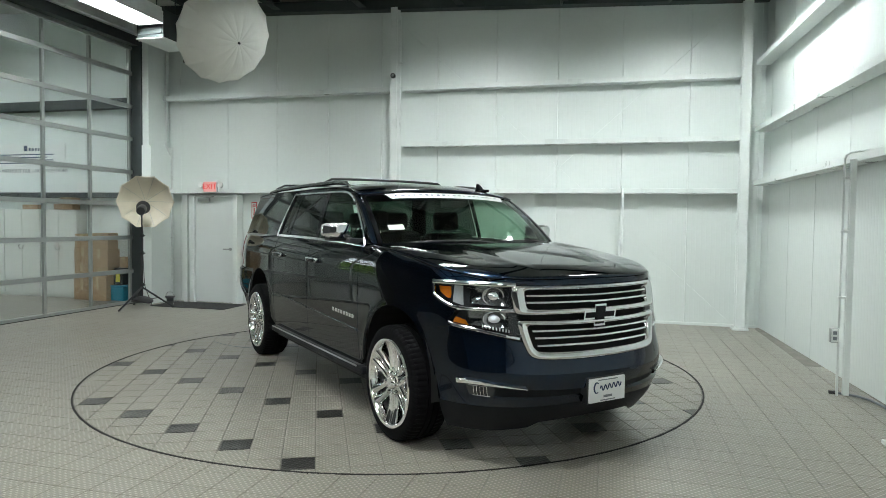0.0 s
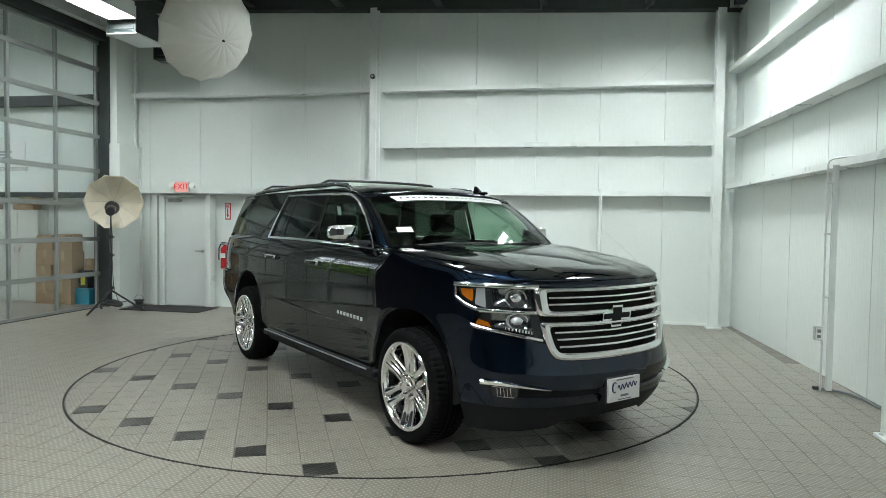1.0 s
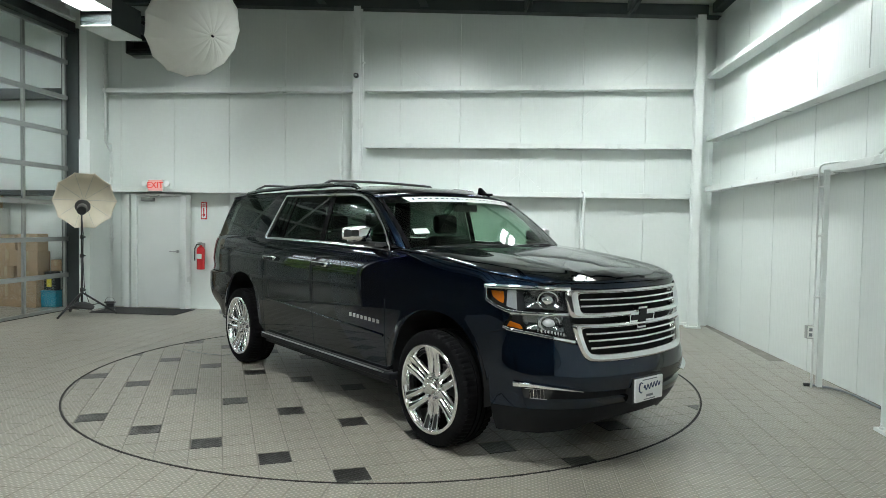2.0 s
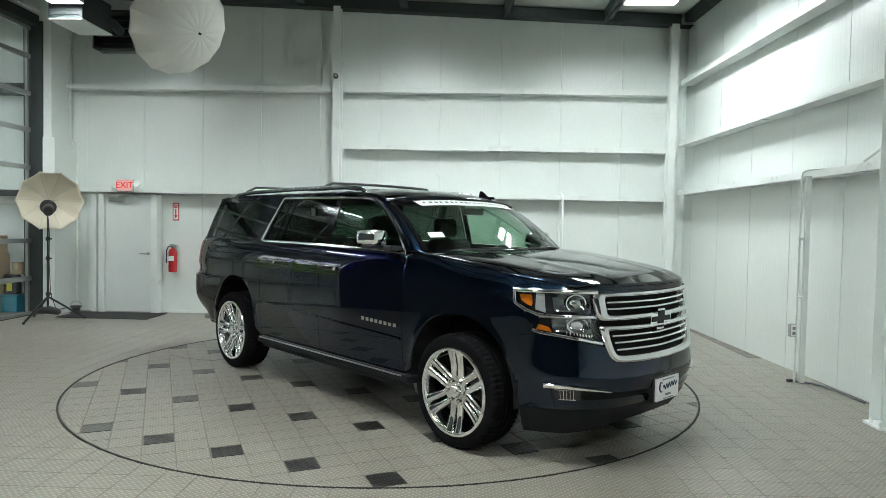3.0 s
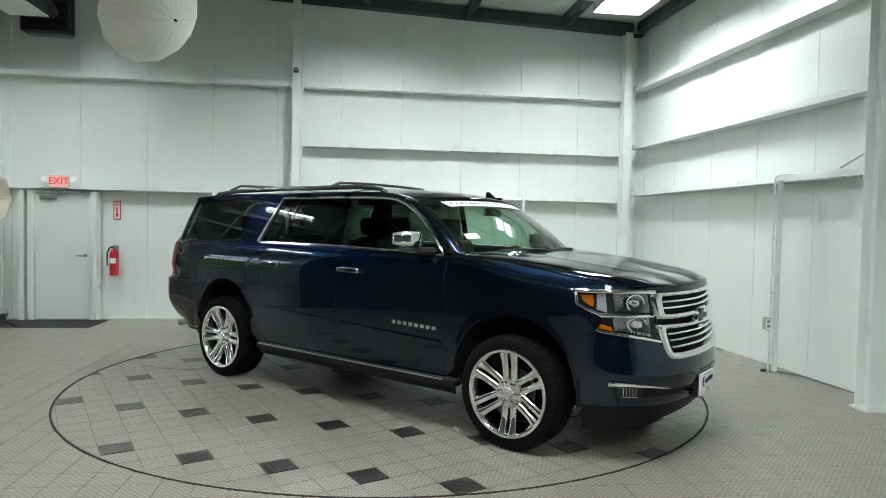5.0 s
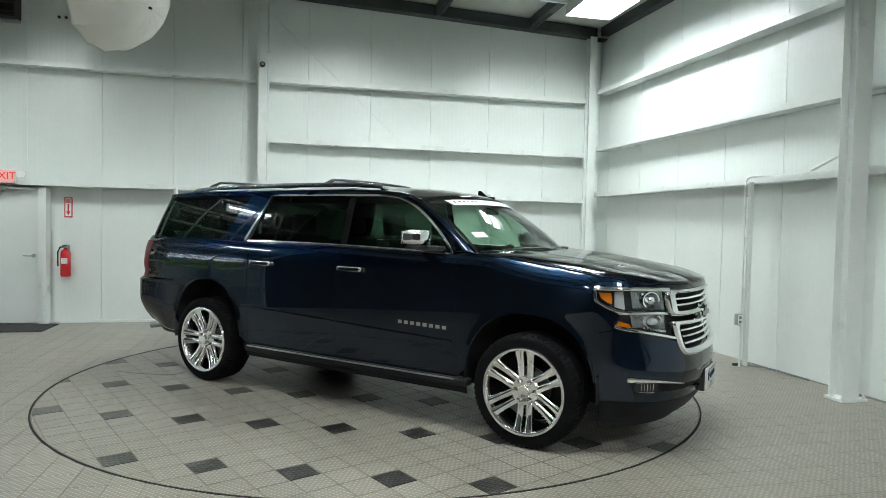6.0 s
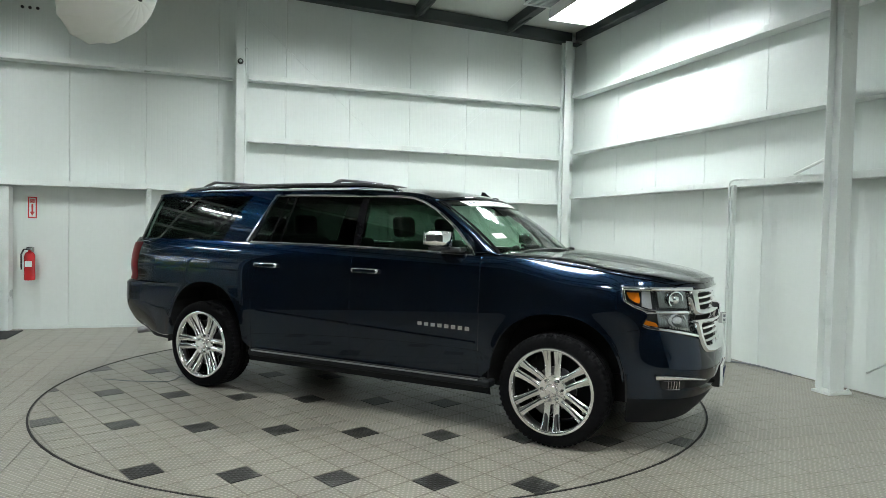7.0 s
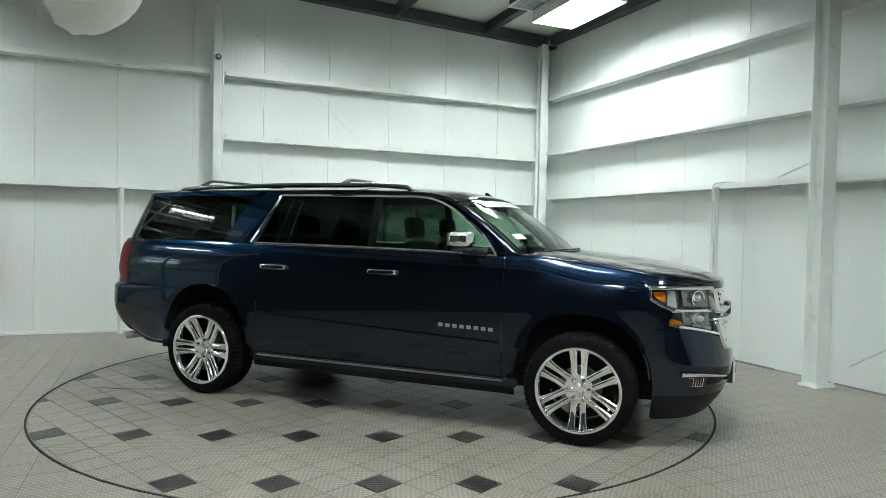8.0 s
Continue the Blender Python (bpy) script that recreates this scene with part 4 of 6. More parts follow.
# Local frame: x ahead, y to its left, z up from the ground, origin between the axles.
CAR = pose(-1.7305, 6.4755, 0.0, 0, 0, -44.4)
AXLE_F, AXLE_R, TYRE_R = 1.685, -1.72, 0.405

M_PAINT = mat("dark_blue_pearl", (0.0056, 0.0155, 0.0360), 0.27, metal=1.0, grain=0.03, scale=3, coat=1.0, coat_rough=0.008)
M_PAINT.node_tree.nodes["Principled BSDF"].inputs["Specular Tint"].default_value = (0.02, 0.03, 0.05, 1)
M_CHROME = mat("chrome", (0.92, 0.92, 0.93), 0.04, metal=1.0, grain=0.02, scale=8)
M_RIM = mat("bright_rim_chrome", (0.97, 0.97, 0.98), 0.05, metal=1.0, grain=0.02, scale=8)
M_BOWL = mat("lamp_reflector_silver", (0.30, 0.31, 0.32), 0.12, metal=1.0, grain=0.05, scale=60, bump=0.2, bump_scale=60)
M_DRL = mat("frosted_lamp_silver", (0.86, 0.87, 0.89), 0.25, metal=0.7, grain=0.05, scale=60, bump=0.15, bump_scale=70)
M_SATIN = mat("satin_silver", (0.45, 0.46, 0.47), 0.28, metal=0.9, grain=0.04, scale=10)
M_TRIM = mat("gloss_black_trim", (0.006, 0.006, 0.007), 0.10, spec=0.2, grain=0.05, scale=10)
M_RAIL = mat("dark_satin_rail", (0.17, 0.175, 0.18), 0.22, metal=0.9, grain=0.04, scale=10)
M_VALANCE = mat("textured_black_bumper", (0.012, 0.013, 0.015), 0.5, spec=0.15, grain=0.1, scale=10, bump=0.15, bump_scale=300, fine=0.05)
M_WELL = mat("wheel_well_liner", (0.006, 0.006, 0.006), 0.9, grain=0.2, scale=10)
M_TYRE = mat("tyre_rubber", (0.005, 0.005, 0.0055), 0.8, spec=0.08, grain=0.15, scale=20, bump=0.15, bump_scale=200, fine=0.08)
M_CABIN = mat("cabin_leather", (0.010, 0.009, 0.0085), 0.55, spec=0.3, grain=0.15, scale=12, bump=0.2, bump_scale=120)
M_DASH = mat("dash_plastic", (0.018, 0.017, 0.016), 0.6, grain=0.1, scale=12, bump=0.2, bump_scale=200)
M_LAMPBOX = mat("headlamp_housing", (0.06, 0.062, 0.065), 0.25, metal=0.6, grain=0.1, scale=20)
M_AMBER = mat("amber_lens", (0.52, 0.14, 0.008), 0.15, grain=0.1, scale=40, coat=0.8)
M_TAIL = mat("red_tail_lens", (0.13, 0.002, 0.006), 0.3, spec=0.25, grain=0.1, scale=30)
M_CLEAR = pane_mat("clear_lens", (0.93, 0.95, 0.96), 1.4)
M_WINDOW = pane_mat("green_tinted_glass", (0.37, 0.54, 0.43), 1.5)
M_SCREEN = pane_mat("windscreen_glass", (0.66, 0.76, 0.69), 1.5)
M_PRIVACY = pane_mat("privacy_glass", (0.055, 0.085, 0.066), 1.5)
M_DISC = mat("brake_iron", (0.20, 0.20, 0.20), 0.3, metal=0.8, grain=0.2, scale=15)

car = empty("suv", CAR, "dark blue full-size SUV with chrome grille, parked on the turntable", "car")

# plan outline of the body at its widest, from the nose round the side to the tail
knots = [(2.735, 0.0), (2.726, 0.22), (2.692, 0.46), (2.615, 0.66), (2.51, 0.79), (2.38, 0.88), (2.20, 0.940), (2.0, 0.974), (1.6, 0.998), (0.6, 1.006), (-0.8, 1.003), (-1.8, 0.99), (-2.4, 0.972), (-2.68, 0.960), (-2.86, 0.93), (-2.97, 0.84), (-3.025, 0.6), (-3.052, 0.3), (-3.058, 0.0)]


def round_curve(pts, per=500):
    p = [np.array(q, float) for q in pts]
    p = [p[0] * (1, -1) + (0, 2 * p[0][1]) - (0, p[1][1]) * np.array((0, 1))] + p + [2 * p[-1] - p[-2]]
    p[0] = np.array((p[2][0], -p[2][1]))
    out = []
    for a, b, c, d in zip(p, p[1:], p[2:], p[3:]):
        t0, t1 = 0.0, np.linalg.norm(b - a) ** 0.5
        t2 = t1 + np.linalg.norm(c - b) ** 0.5
        t3 = t2 + np.linalg.norm(d - c) ** 0.5
        for t in np.linspace(t1, t2, per, endpoint=False):
            a1 = (t1 - t) / (t1 - t0) * a + (t - t0) / (t1 - t0) * b
            a2 = (t2 - t) / (t2 - t1) * b + (t - t1) / (t2 - t1) * c
            a3 = (t3 - t) / (t3 - t2) * c + (t - t2) / (t3 - t2) * d
            b1 = (t2 - t) / (t2 - t0) * a1 + (t - t0) / (t2 - t0) * a2
            b2 = (t3 - t) / (t3 - t1) * a2 + (t - t1) / (t3 - t1) * a3
            out.append((t2 - t) / (t2 - t1) * b1 + (t - t1) / (t2 - t1) * b2)
    out.append(p[-2])
    return np.array(out)


PLAN = round_curve(knots)
arc = np.r_[0, np.cumsum(np.linalg.norm(np.diff(PLAN, axis=0), axis=1))]
even = np.arange(0, arc[-1], 0.002)
PLAN = np.stack([np.interp(even, arc, PLAN[:, k]) for k in (0, 1)], 1)
for _ in range(2):
    w = 31
    pad = np.concatenate([PLAN[w:0:-1] * (1, -1), PLAN, PLAN[-2:-w - 2:-1] * (1, -1)])
    PLAN = np.stack([np.convolve(pad[:, k], np.ones(2 * w + 1) / (2 * w + 1), "valid") for k in (0, 1)], 1)
ARC = np.r_[0, np.cumsum(np.linalg.norm(np.diff(PLAN, axis=0), axis=1))]
ARC = -(ARC - np.interp(0.0, -PLAN[:, 0], ARC))          # s grows forward, s = 0 at x = 0
PX, PY, PS = PLAN[::-1, 0], PLAN[::-1, 1], ARC[::-1]
S_NOSE = PS[-1]


def s_x(x):
    return float(np.interp(x, PX, PS))


def s_y(y):
    """s of the front at a distance y from the middle."""
    k = int(np.searchsorted(PX, 1.9))
    return float(np.interp(-y, -PY[k:], PS[k:]))


side_in = spline([0.15, 0.30, 0.45, 0.60, 0.80, 1.0, 1.12, 1.22, 1.30, 1.36, 1.42], [0.13, 0.062, 0.028, 0.010, 0.001, 0.0, 0.004, 0.015, 0.038, 0.068, 0.11])
front_in = spline([0.15, 0.24, 0.34, 0.44, 0.54, 0.62, 0.70, 0.82, 0.97, 1.12, 1.20, 1.30], [0.23, 0.15, 0.075, 0.028, 0.004, 0.0, 0.014, 0.036, 0.052, 0.075, 0.10, 0.145])
rear_in = smoothed([0.15, 0.42, 0.50, 0.58, 0.70, 0.90, 0.937, 0.955, 1.1, 1.25, 1.34, 1.40, 1.6], [0.4, 0.2, 0.12, 0.06, 0.008, 0.0, 0.006, 0.034, 0.040, 0.060, 0.087, 0.125, 0.25])


def wrap(s, z, off=0.0):
    """A point of the right-hand body skin; off moves it outwards."""
    x, y = float(np.interp(s, PS, PX)), float(np.interp(s, PS, PY))
    e = 0.02
    tx = float(np.interp(s + e, PS, PX) - np.interp(s - e, PS, PX))
    ty = float(np.interp(s + e, PS, PY) - np.interp(s - e, PS, PY))
    if s + e > S_NOSE:
        tx, ty = 0.0, -1.0
    d = math.hypot(tx, ty)
    nx, ny = -ty / d, tx / d
    wf, wr = ramp01(2.10, 2.52, x), ramp01(2.35, 2.85, -x)
    i = (side_in(z) + 0.03 * ramp01(1.3, 1.9, x) * max((z - 1.0) / 0.25, 0) ** 2) * (1 - wf - wr) + front_in(z) * wf + rear_in(z) * wr
    for c in (AXLE_F, AXLE_R):
        r = math.hypot(x - c, z - 0.41)
        i -= 0.013 * math.exp(-(((r - 0.49) / 0.055) ** 2)) * (1 - wf)
    i -= off
    return Vector((x - nx * i, -(y - ny * i), z))


CORNER = 0.16


def tail_x(z):
    """Where the cabin ends at the back."""
    return -2.84 + 0.30 * (z - 1.36)


cabin_w = spline([-2.85, -2.4, -1.8, -0.5, 0.5, 1.0, 1.3], [0.868, 0.890, 0.91, 0.922, 0.92, 0.90, 0.87])


def cabin(x, z, off=0.0):
    """A point of the right-hand cabin side."""
    h = z - 1.36
    y = cabin_w(x) - 0.24 * h - 0.16 * h * h + off
    d = CORNER - max(x - tail_x(z), 0.0)
    if d > 0:
        y -= CORNER - math.sqrt(CORNER**2 - d * d)
    return Vector((x, -y, z))


def skinned(name, poly, fn, material, parent, label="", step=0.045, thick=0.0, flip=False, mirror=True, smooth=True, fine=0.45):
    """A panel: the outline poly in the skin's two coordinates, laid on the surface fn; with its rim turned in, and its twin on the other side."""
    out = []
    for side in ((1, -1) if mirror else (1,)):
        bm = bmesh.new()
        cut = geometry.delaunay_2d_cdt([Vector(p) for p in poly], [], [list(range(len(poly)))], 1, 1e-6)
        vs = [bm.verts.new((p.x, 0, p.y)) for p in cut[0]]
        for tri in cut[2]:
            bm.faces.new([vs[i] for i in tri])
        for ax, n in ((0, Vector((1, 0, 0))), (2, Vector((0, 0, 1)))):
            lo, hi = min(v.co[ax] for v in bm.verts), max(v.co[ax] for v in bm.verts)
            gap = step if ax == 0 else step * fine
            k = math.floor(lo / gap) + 1
            while k * gap < hi - 1e-5:
                co = Vector((0, 0, 0))
                co[ax] = k * gap
                bmesh.ops.bisect_plane(bm, geom=bm.verts[:] + bm.edges[:] + bm.faces[:], plane_co=co, plane_no=n, dist=1e-6)
                k += 1
        bmesh.ops.remove_doubles(bm, verts=bm.verts[:], dist=2e-4)
        bm.verts.index_update()
        bm.verts.ensure_lookup_table()
        normals = {}
        flat = [(v.co.x, v.co.z) for v in bm.verts]
        e = 0.006
        for v, (a, b) in zip(bm.verts, flat):
            p = fn(a, b)
            du, dv = fn(a + e, b) - fn(a - e, b), fn(a, b + e) - fn(a, b - e)
            n = du.cross(dv)
            n = n.normalized() if n.length > 1e-9 else Vector((0, -1, 0))
            if flip:
                n = -n
            p, n = p.copy(), n.copy()
            if side < 0:
                p.y, n.y = -p.y, -n.y
            v.co = p
            normals[v] = n
        for f in bm.faces:
            f.normal_update()
            if f.normal.dot(sum((normals[v] for v in f.verts), Vector())) < 0:
                f.normal_flip()
        if thick > 0:
            rim = [ed for ed in bm.edges if len(ed.link_faces) == 1]
            inner = {}
            for ed in rim:
                for v in ed.verts:
                    if v not in inner:
                        inner[v] = bm.verts.new(v.co - normals[v] * thick)
                        normals[inner[v]] = normals[v]
            for ed in rim:
                a, b = ed.verts
                f = ed.link_faces[0]
                loop = next(lp for lp in f.loops if lp.edge == ed)
                a, b = loop.vert, loop.link_loop_next.vert
                bm.faces.new((b, a, inner[a], inner[b]))
        kept = [tuple(normals[v]) for v in bm.verts]
        ob = part(name, bm, material, parent, label, smooth=smooth)
        if smooth:
            ob.data.normals_split_custom_set_from_vertices(kept)
        out.append(ob)
    return out


def sheet(name, fn, nu, nv, material, parent, label="", thick=0.0, flip=False):
    """A smooth sheet fn(u, v), u and v from 0 to 1."""
    bm = bmesh.new()
    g = [[bm.verts.new(fn(i / nu, j / nv)) for j in range(nv + 1)] for i in range(nu + 1)]
    for i in range(nu):
        for j in range(nv):
            q = (g[i][j], g[i + 1][j], g[i + 1][j + 1], g[i][j + 1])
            bm.faces.new(q[::-1] if flip else q)
    ob = part(name, bm, material, parent, label, smooth=True)
    if thick:
        sol = ob.modifiers.new("thick", "SOLIDIFY")
        sol.thickness, sol.offset = thick, -1
    return ob


def strip(name, pts, fn, w, h, material, parent, label="", mirror=True, steps=60, off=0.0):
    """A trim strip of width w and height h that runs along a path on the skin fn."""
    pts = [np.array(p, float) for p in pts]
    d = np.r_[0, np.cumsum([np.linalg.norm(b - a) for a, b in zip(pts, pts[1:])])]
    arr = np.array(pts)
    out = []
    us = np.linspace(0, d[-1], steps)
    path = [(float(np.interp(u, d, arr[:, 0])), float(np.interp(u, d, arr[:, 1]))) for u in us]
    for side in ((1, -1) if mirror else (1,)):
        bm = bmesh.new()
        rings = []
        for i, (a, b) in enumerate(path):
            a0, b0 = path[max(i - 1, 0)]
            a1, b1 = path[min(i + 1, len(path) - 1)]
            p = fn(a, b)
            t = fn(a1, b1) - fn(a0, b0)
            e = 0.006
            n = (fn(a + e, b) - fn(a - e, b)).cross(fn(a, b + e) - fn(a, b - e)).normalized()
            t.normalize()
            c = n.cross(t).normalized()
            ww = w(i / (steps - 1)) if callable(w) else w
            ring = [p + n * (off - 0.004) + c * ww / 2, p + n * (off + h * 0.7) + c * ww / 2, p + n * (off + h) + c * ww * 0.3, p + n * (off + h) - c * ww * 0.3, p + n * (off + h * 0.7) - c * ww / 2, p + n * (off - 0.004) - c * ww / 2]
            if side < 0:
                ring = [Vector((q.x, -q.y, q.z)) for q in ring]
            rings.append([bm.verts.new(q) for q in ring])
        for r0, r1 in zip(rings, rings[1:]):
            for k in range(6):
                bm.faces.new((r0[k], r0[(k + 1) % 6], r1[(k + 1) % 6], r1[k]))
        bm.faces.new(rings[0])
        bm.faces.new(rings[-1][::-1])
        bmesh.ops.recalc_face_normals(bm, faces=bm.faces[:])
        out.append(part(name, bm, material, parent, label, smooth=True, angle=38))
    return out


def arch(cx, a0, a1, n=22, rx=0.487, rz=0.54, zc=0.41):
    out = []
    if cx < 0:
        rz += 0.045
    for k in range(n + 1):
        a = radians(a0 + (a1 - a0) * k / n)
        c, s = math.cos(a), math.sin(a)
        out.append((cx + rx * math.copysign(abs(c) ** 0.86, c), zc + rz * math.copysign(abs(s) ** 0.86, s)))
    return out


def S(pts):
    return [(s_x(x), z) for x, z in pts]


hood_edge = spline([1.20, 1.4, 1.6, 1.8, 2.0, 2.12, 2.3, 2.6], [1.345, 1.331, 1.311, 1.287, 1.259, 1.240, 1.213, 1.185])
SILL = 0.415
GAP = 0.005


def corner_curl(v):
    return 0.020 * max((v - 0.80) / 0.20, 0) ** 2


def fender_top(x):
    """The fender's upper edge, under the bonnet's."""
    xa = wrap(s_x(x), hood_edge(x)).x
    return hood_edge(xa) + 0.001 - corner_curl((xa - 1.22) / (wrap(s_y(0.78), 1.165).x - 1.22))


# side panels
fender = [(1.105 + GAP, SILL)] + [p for p in arch(AXLE_F, 180, 8) if p[1] > SILL] + [(2.205, 0.60), (2.19, 0.864), (2.29, 0.889), (2.28, 0.91), (2.293, 0.937), (2.318, 0.962), (2.322, 0.985), (2.303, 1.0), (2.235, 1.025), (2.165, 1.066), (2.150, 1.166), (2.25, 1.166), (2.35, 1.165), (2.44, 1.163), (2.50, 1.163)] + [(x, max(fender_top(x), 1.166)) for x in (2.48, 2.44, 2.40, 2.35, 2.30, 2.25, 2.2, 2.1, 2.0, 1.9, 1.8, 1.7, 1.6, 1.5, 1.4, 1.3)] + [(1.25, 1.343), (1.105 + GAP, 1.345)]
skinned("front_fender", S(fender), wrap, M_PAINT, car, thick=0.02)
fdoor = [(-0.055 + GAP, SILL), (1.105 - GAP, SILL), (1.105 - GAP, 1.338), (0.5, 1.352), (-0.055 + GAP, 1.362)]
rdoor = [(-1.135, 1.372), (-1.130, 1.0), (-1.130, SILL), (-0.055 - GAP, SILL), (-0.055 - GAP, 1.363)]
quarter = [(-1.145, 1.373), (-1.140, 1.0), (-1.140, SILL)] + [p for p in arch(AXLE_R, 0, 168, 30) if p[1] > SILL] + [(-2.21, 0.62), (-2.215, 0.955), (-2.73, 0.962), (-2.722, 1.1), (-2.708, 1.25), (-2.69, 1.345), (-2.93, 1.345), (-2.93, 1.385), (-2.6, 1.385)]
fd = skinned("front_door", S(fdoor), wrap, M_PAINT, car, thick=0.02)
skinned("rear_door", S(rdoor), wrap, M_PAINT, car, thick=0.02)
skinned("quarter_panel", S(quarter), wrap, M_PAINT, car, thick=0.02)
# dark sill under the doors
skinned("sill", S([(-1.19, 0.30), (1.20, 0.30), (1.20, SILL - 0.004), (-1.19, SILL - 0.004)]), lambda s, z: wrap(s, z, -0.015), M_VALANCE, car)

# bumpers
b_top = [(s_y(0.0), 0.688), (s_y(0.30), 0.688), (s_y(0.47), 0.698), (s_y(0.54), 0.722), (s_y(0.56), 0.80), (s_y(0.62), 0.812), (s_y(0.74), 0.842), (s_x(2.45), 0.866), (s_x(2.30), 0.884), (s_x(2.195), 0.86)]
slot_t = [(s_x(2.405), 0.558), (s_y(0.80), 0.556), (s_y(0.66), 0.535), (s_y(0.50), 0.512), (s_y(0.25), 0.498), (s_y(0.0), 0.495)]
slot_b = [(s_y(0.0), 0.438), (s_y(0.30), 0.440), (s_y(0.55), 0.448), (s_y(0.76), 0.458), (s_x(2.43), 0.475)]
bumper_up = [(s_x(2.205), 0.40), (s_x(2.195), 0.86)] + b_top[::-1][1:] + slot_t[::-1] + [(s_x(2.395), 0.56), (s_x(2.42), 0.47)] + [(s_x(2.44), 0.40)]
skinned("front_bumper", bumper_up, wrap, M_PAINT, car, thick=0.03)
low = [(s_x(2.445), 0.40), (s_x(2.432), 0.468)] + slot_b[::-1][1:] + [(s_y(0.0), 0.40)]
skinned("bumper_lower_bar", low, wrap, M_PAINT, car, thick=0.03)
skinned("bumper_slot", [(s_x(2.38), 0.59), (s_x(2.40), 0.445), (s_y(0.0), 0.425), (s_y(0.0), 0.51), (s_y(0.6), 0.55)], lambda s, z: wrap(s, z, -0.032), M_VALANCE, car)
val = [(s_x(2.205), 0.215), (s_x(2.205), 0.395), (s_y(0.0), 0.395), (s_y(0.0), 0.285), (s_y(0.42), 0.275), (s_y(0.50), 0.235), (s_y(0.62), 0.225), (s_y(0.8), 0.205)]
skinned("valance", val, wrap, M_VALANCE, car, "matt black lower valance", thick=0.03)
rb = [(-2.215, 0.945), (-2.20, 0.60), (-2.13, 0.46), (-2.30, 0.435), (-2.6, 0.47), (-2.72, 0.52), (-2.80, 0.56)]
rb_s = S(rb) + [(s_x(-2.93), 0.57), (PS[0] + 0.001, 0.58), (PS[0] + 0.001, 0.95), (s_x(-2.93), 0.95), (s_x(-2.66), 0.945)]
skinned("rear_bumper", rb_s, wrap, M_PAINT, car, thick=0.03)
skinned("rear_valance", S([(-2.135, 0.455), (-2.12, 0.40), (-2.5, 0.41), (-2.75, 0.48)]) + [(PS[0] + 0.001, 0.50), (PS[0] + 0.001, 0.575), (s_x(-2.93), 0.565)] + S([(-2.80, 0.555), (-2.72, 0.515), (-2.6, 0.465), (-2.30, 0.43)]), wrap, M_VALANCE, car)

# tailgate, tail lamps, rear glass
tl = [(s_x(-2.737), 0.965), (s_x(-2.86), 0.965), (s_x(-2.955), 0.97), (s_x(-2.955), 1.335), (s_x(-2.80), 1.341), (s_x(-2.698), 1.341), (s_x(-2.714), 1.25), (s_x(-2.729), 1.1)]
skinned("tail_lamp", tl, lambda s, z: wrap(s, z, 0.004), M_TAIL, car, "red tail lamp lens", thick=0.03)
skinned("tailgate", [(PS[0] + 0.001, 0.96), (s_x(-2.96), 0.96), (s_x(-2.96), 1.39), (PS[0] + 0.001, 1.39)], wrap, M_PAINT, car, thick=0.02)
sheet("rear_window", lambda u, v: Vector((tail_x(1.37 + 0.46 * v) - 0.012 * (1 - (2 * u - 1) ** 2), (2 * u - 1) * -cabin(tail_x(1.37 + 0.46 * v), 1.37 + 0.46 * v).y, 1.37 + 0.46 * v)), 16, 6, M_PRIVACY, car, "dark rear window", flip=True)

# grille opening backing and nose panel between the lamps
sheet("grille_backing", lambda u, v: wrap(s_y(abs(2 * u - 1) * 0.60), 0.69 + 0.45 * v, -0.05) * 1 if u <= 0.5 else Vector((wrap(s_y(abs(2 * u - 1) * 0.60), 0.69 + 0.45 * v, -0.05).x, -wrap(s_y(abs(2 * u - 1) * 0.60), 0.69 + 0.45 * v, -0.05).y, 0.69 + 0.45 * v)), 24, 8, M_WELL, car)


def nose(y, z, off=0.0):
    """A point of the front by its distance from the middle; y may have either sign."""
    p = wrap(s_y(abs(y)), z, off)
    return p if y < 0 else Vector((p.x, -p.y, p.z))


def bar_across(name, rows, depth, material, parent, label="", n=36):
    """A bar over the nose; rows: (y, z_low, z_high, off) knots from one side to the other."""
    ys = [r[0] for r in rows]
    bm = bmesh.new()
    rings = []
    for k in range(n + 1):
        y = ys[0] + (ys[-1] - ys[0]) * k / n
        zl, zh, off = (float(np.interp(y, ys, [r[j] for r in rows])) for j in (1, 2, 3))
        b = min(0.015, (zh - zl) * 0.40)
        rings.append([bm.verts.new(q) for q in (nose(y, zl, off - depth), nose(y, zl, off - b), nose(y, zl + b, off), nose(y, zh - b, off), nose(y, zh, off - b), nose(y, zh, off - depth))])
    for r0, r1 in zip(rings, rings[1:]):
        for k in range(6):
            bm.faces.new((r0[k], r0[(k + 1) % 6], r1[(k + 1) % 6], r1[k]))
    bm.faces.new(rings[0])
    bm.faces.new(rings[-1][::-1])
    bmesh.ops.recalc_face_normals(bm, faces=bm.faces[:])
    return part(name, bm, material, parent, label, smooth=True, angle=62)


grille = part("grille", boxes((2.50, -0.45, 0.75, 2.52, 0.45, 1.10)), M_WELL, car, "chrome-framed grille with horizontal bars")


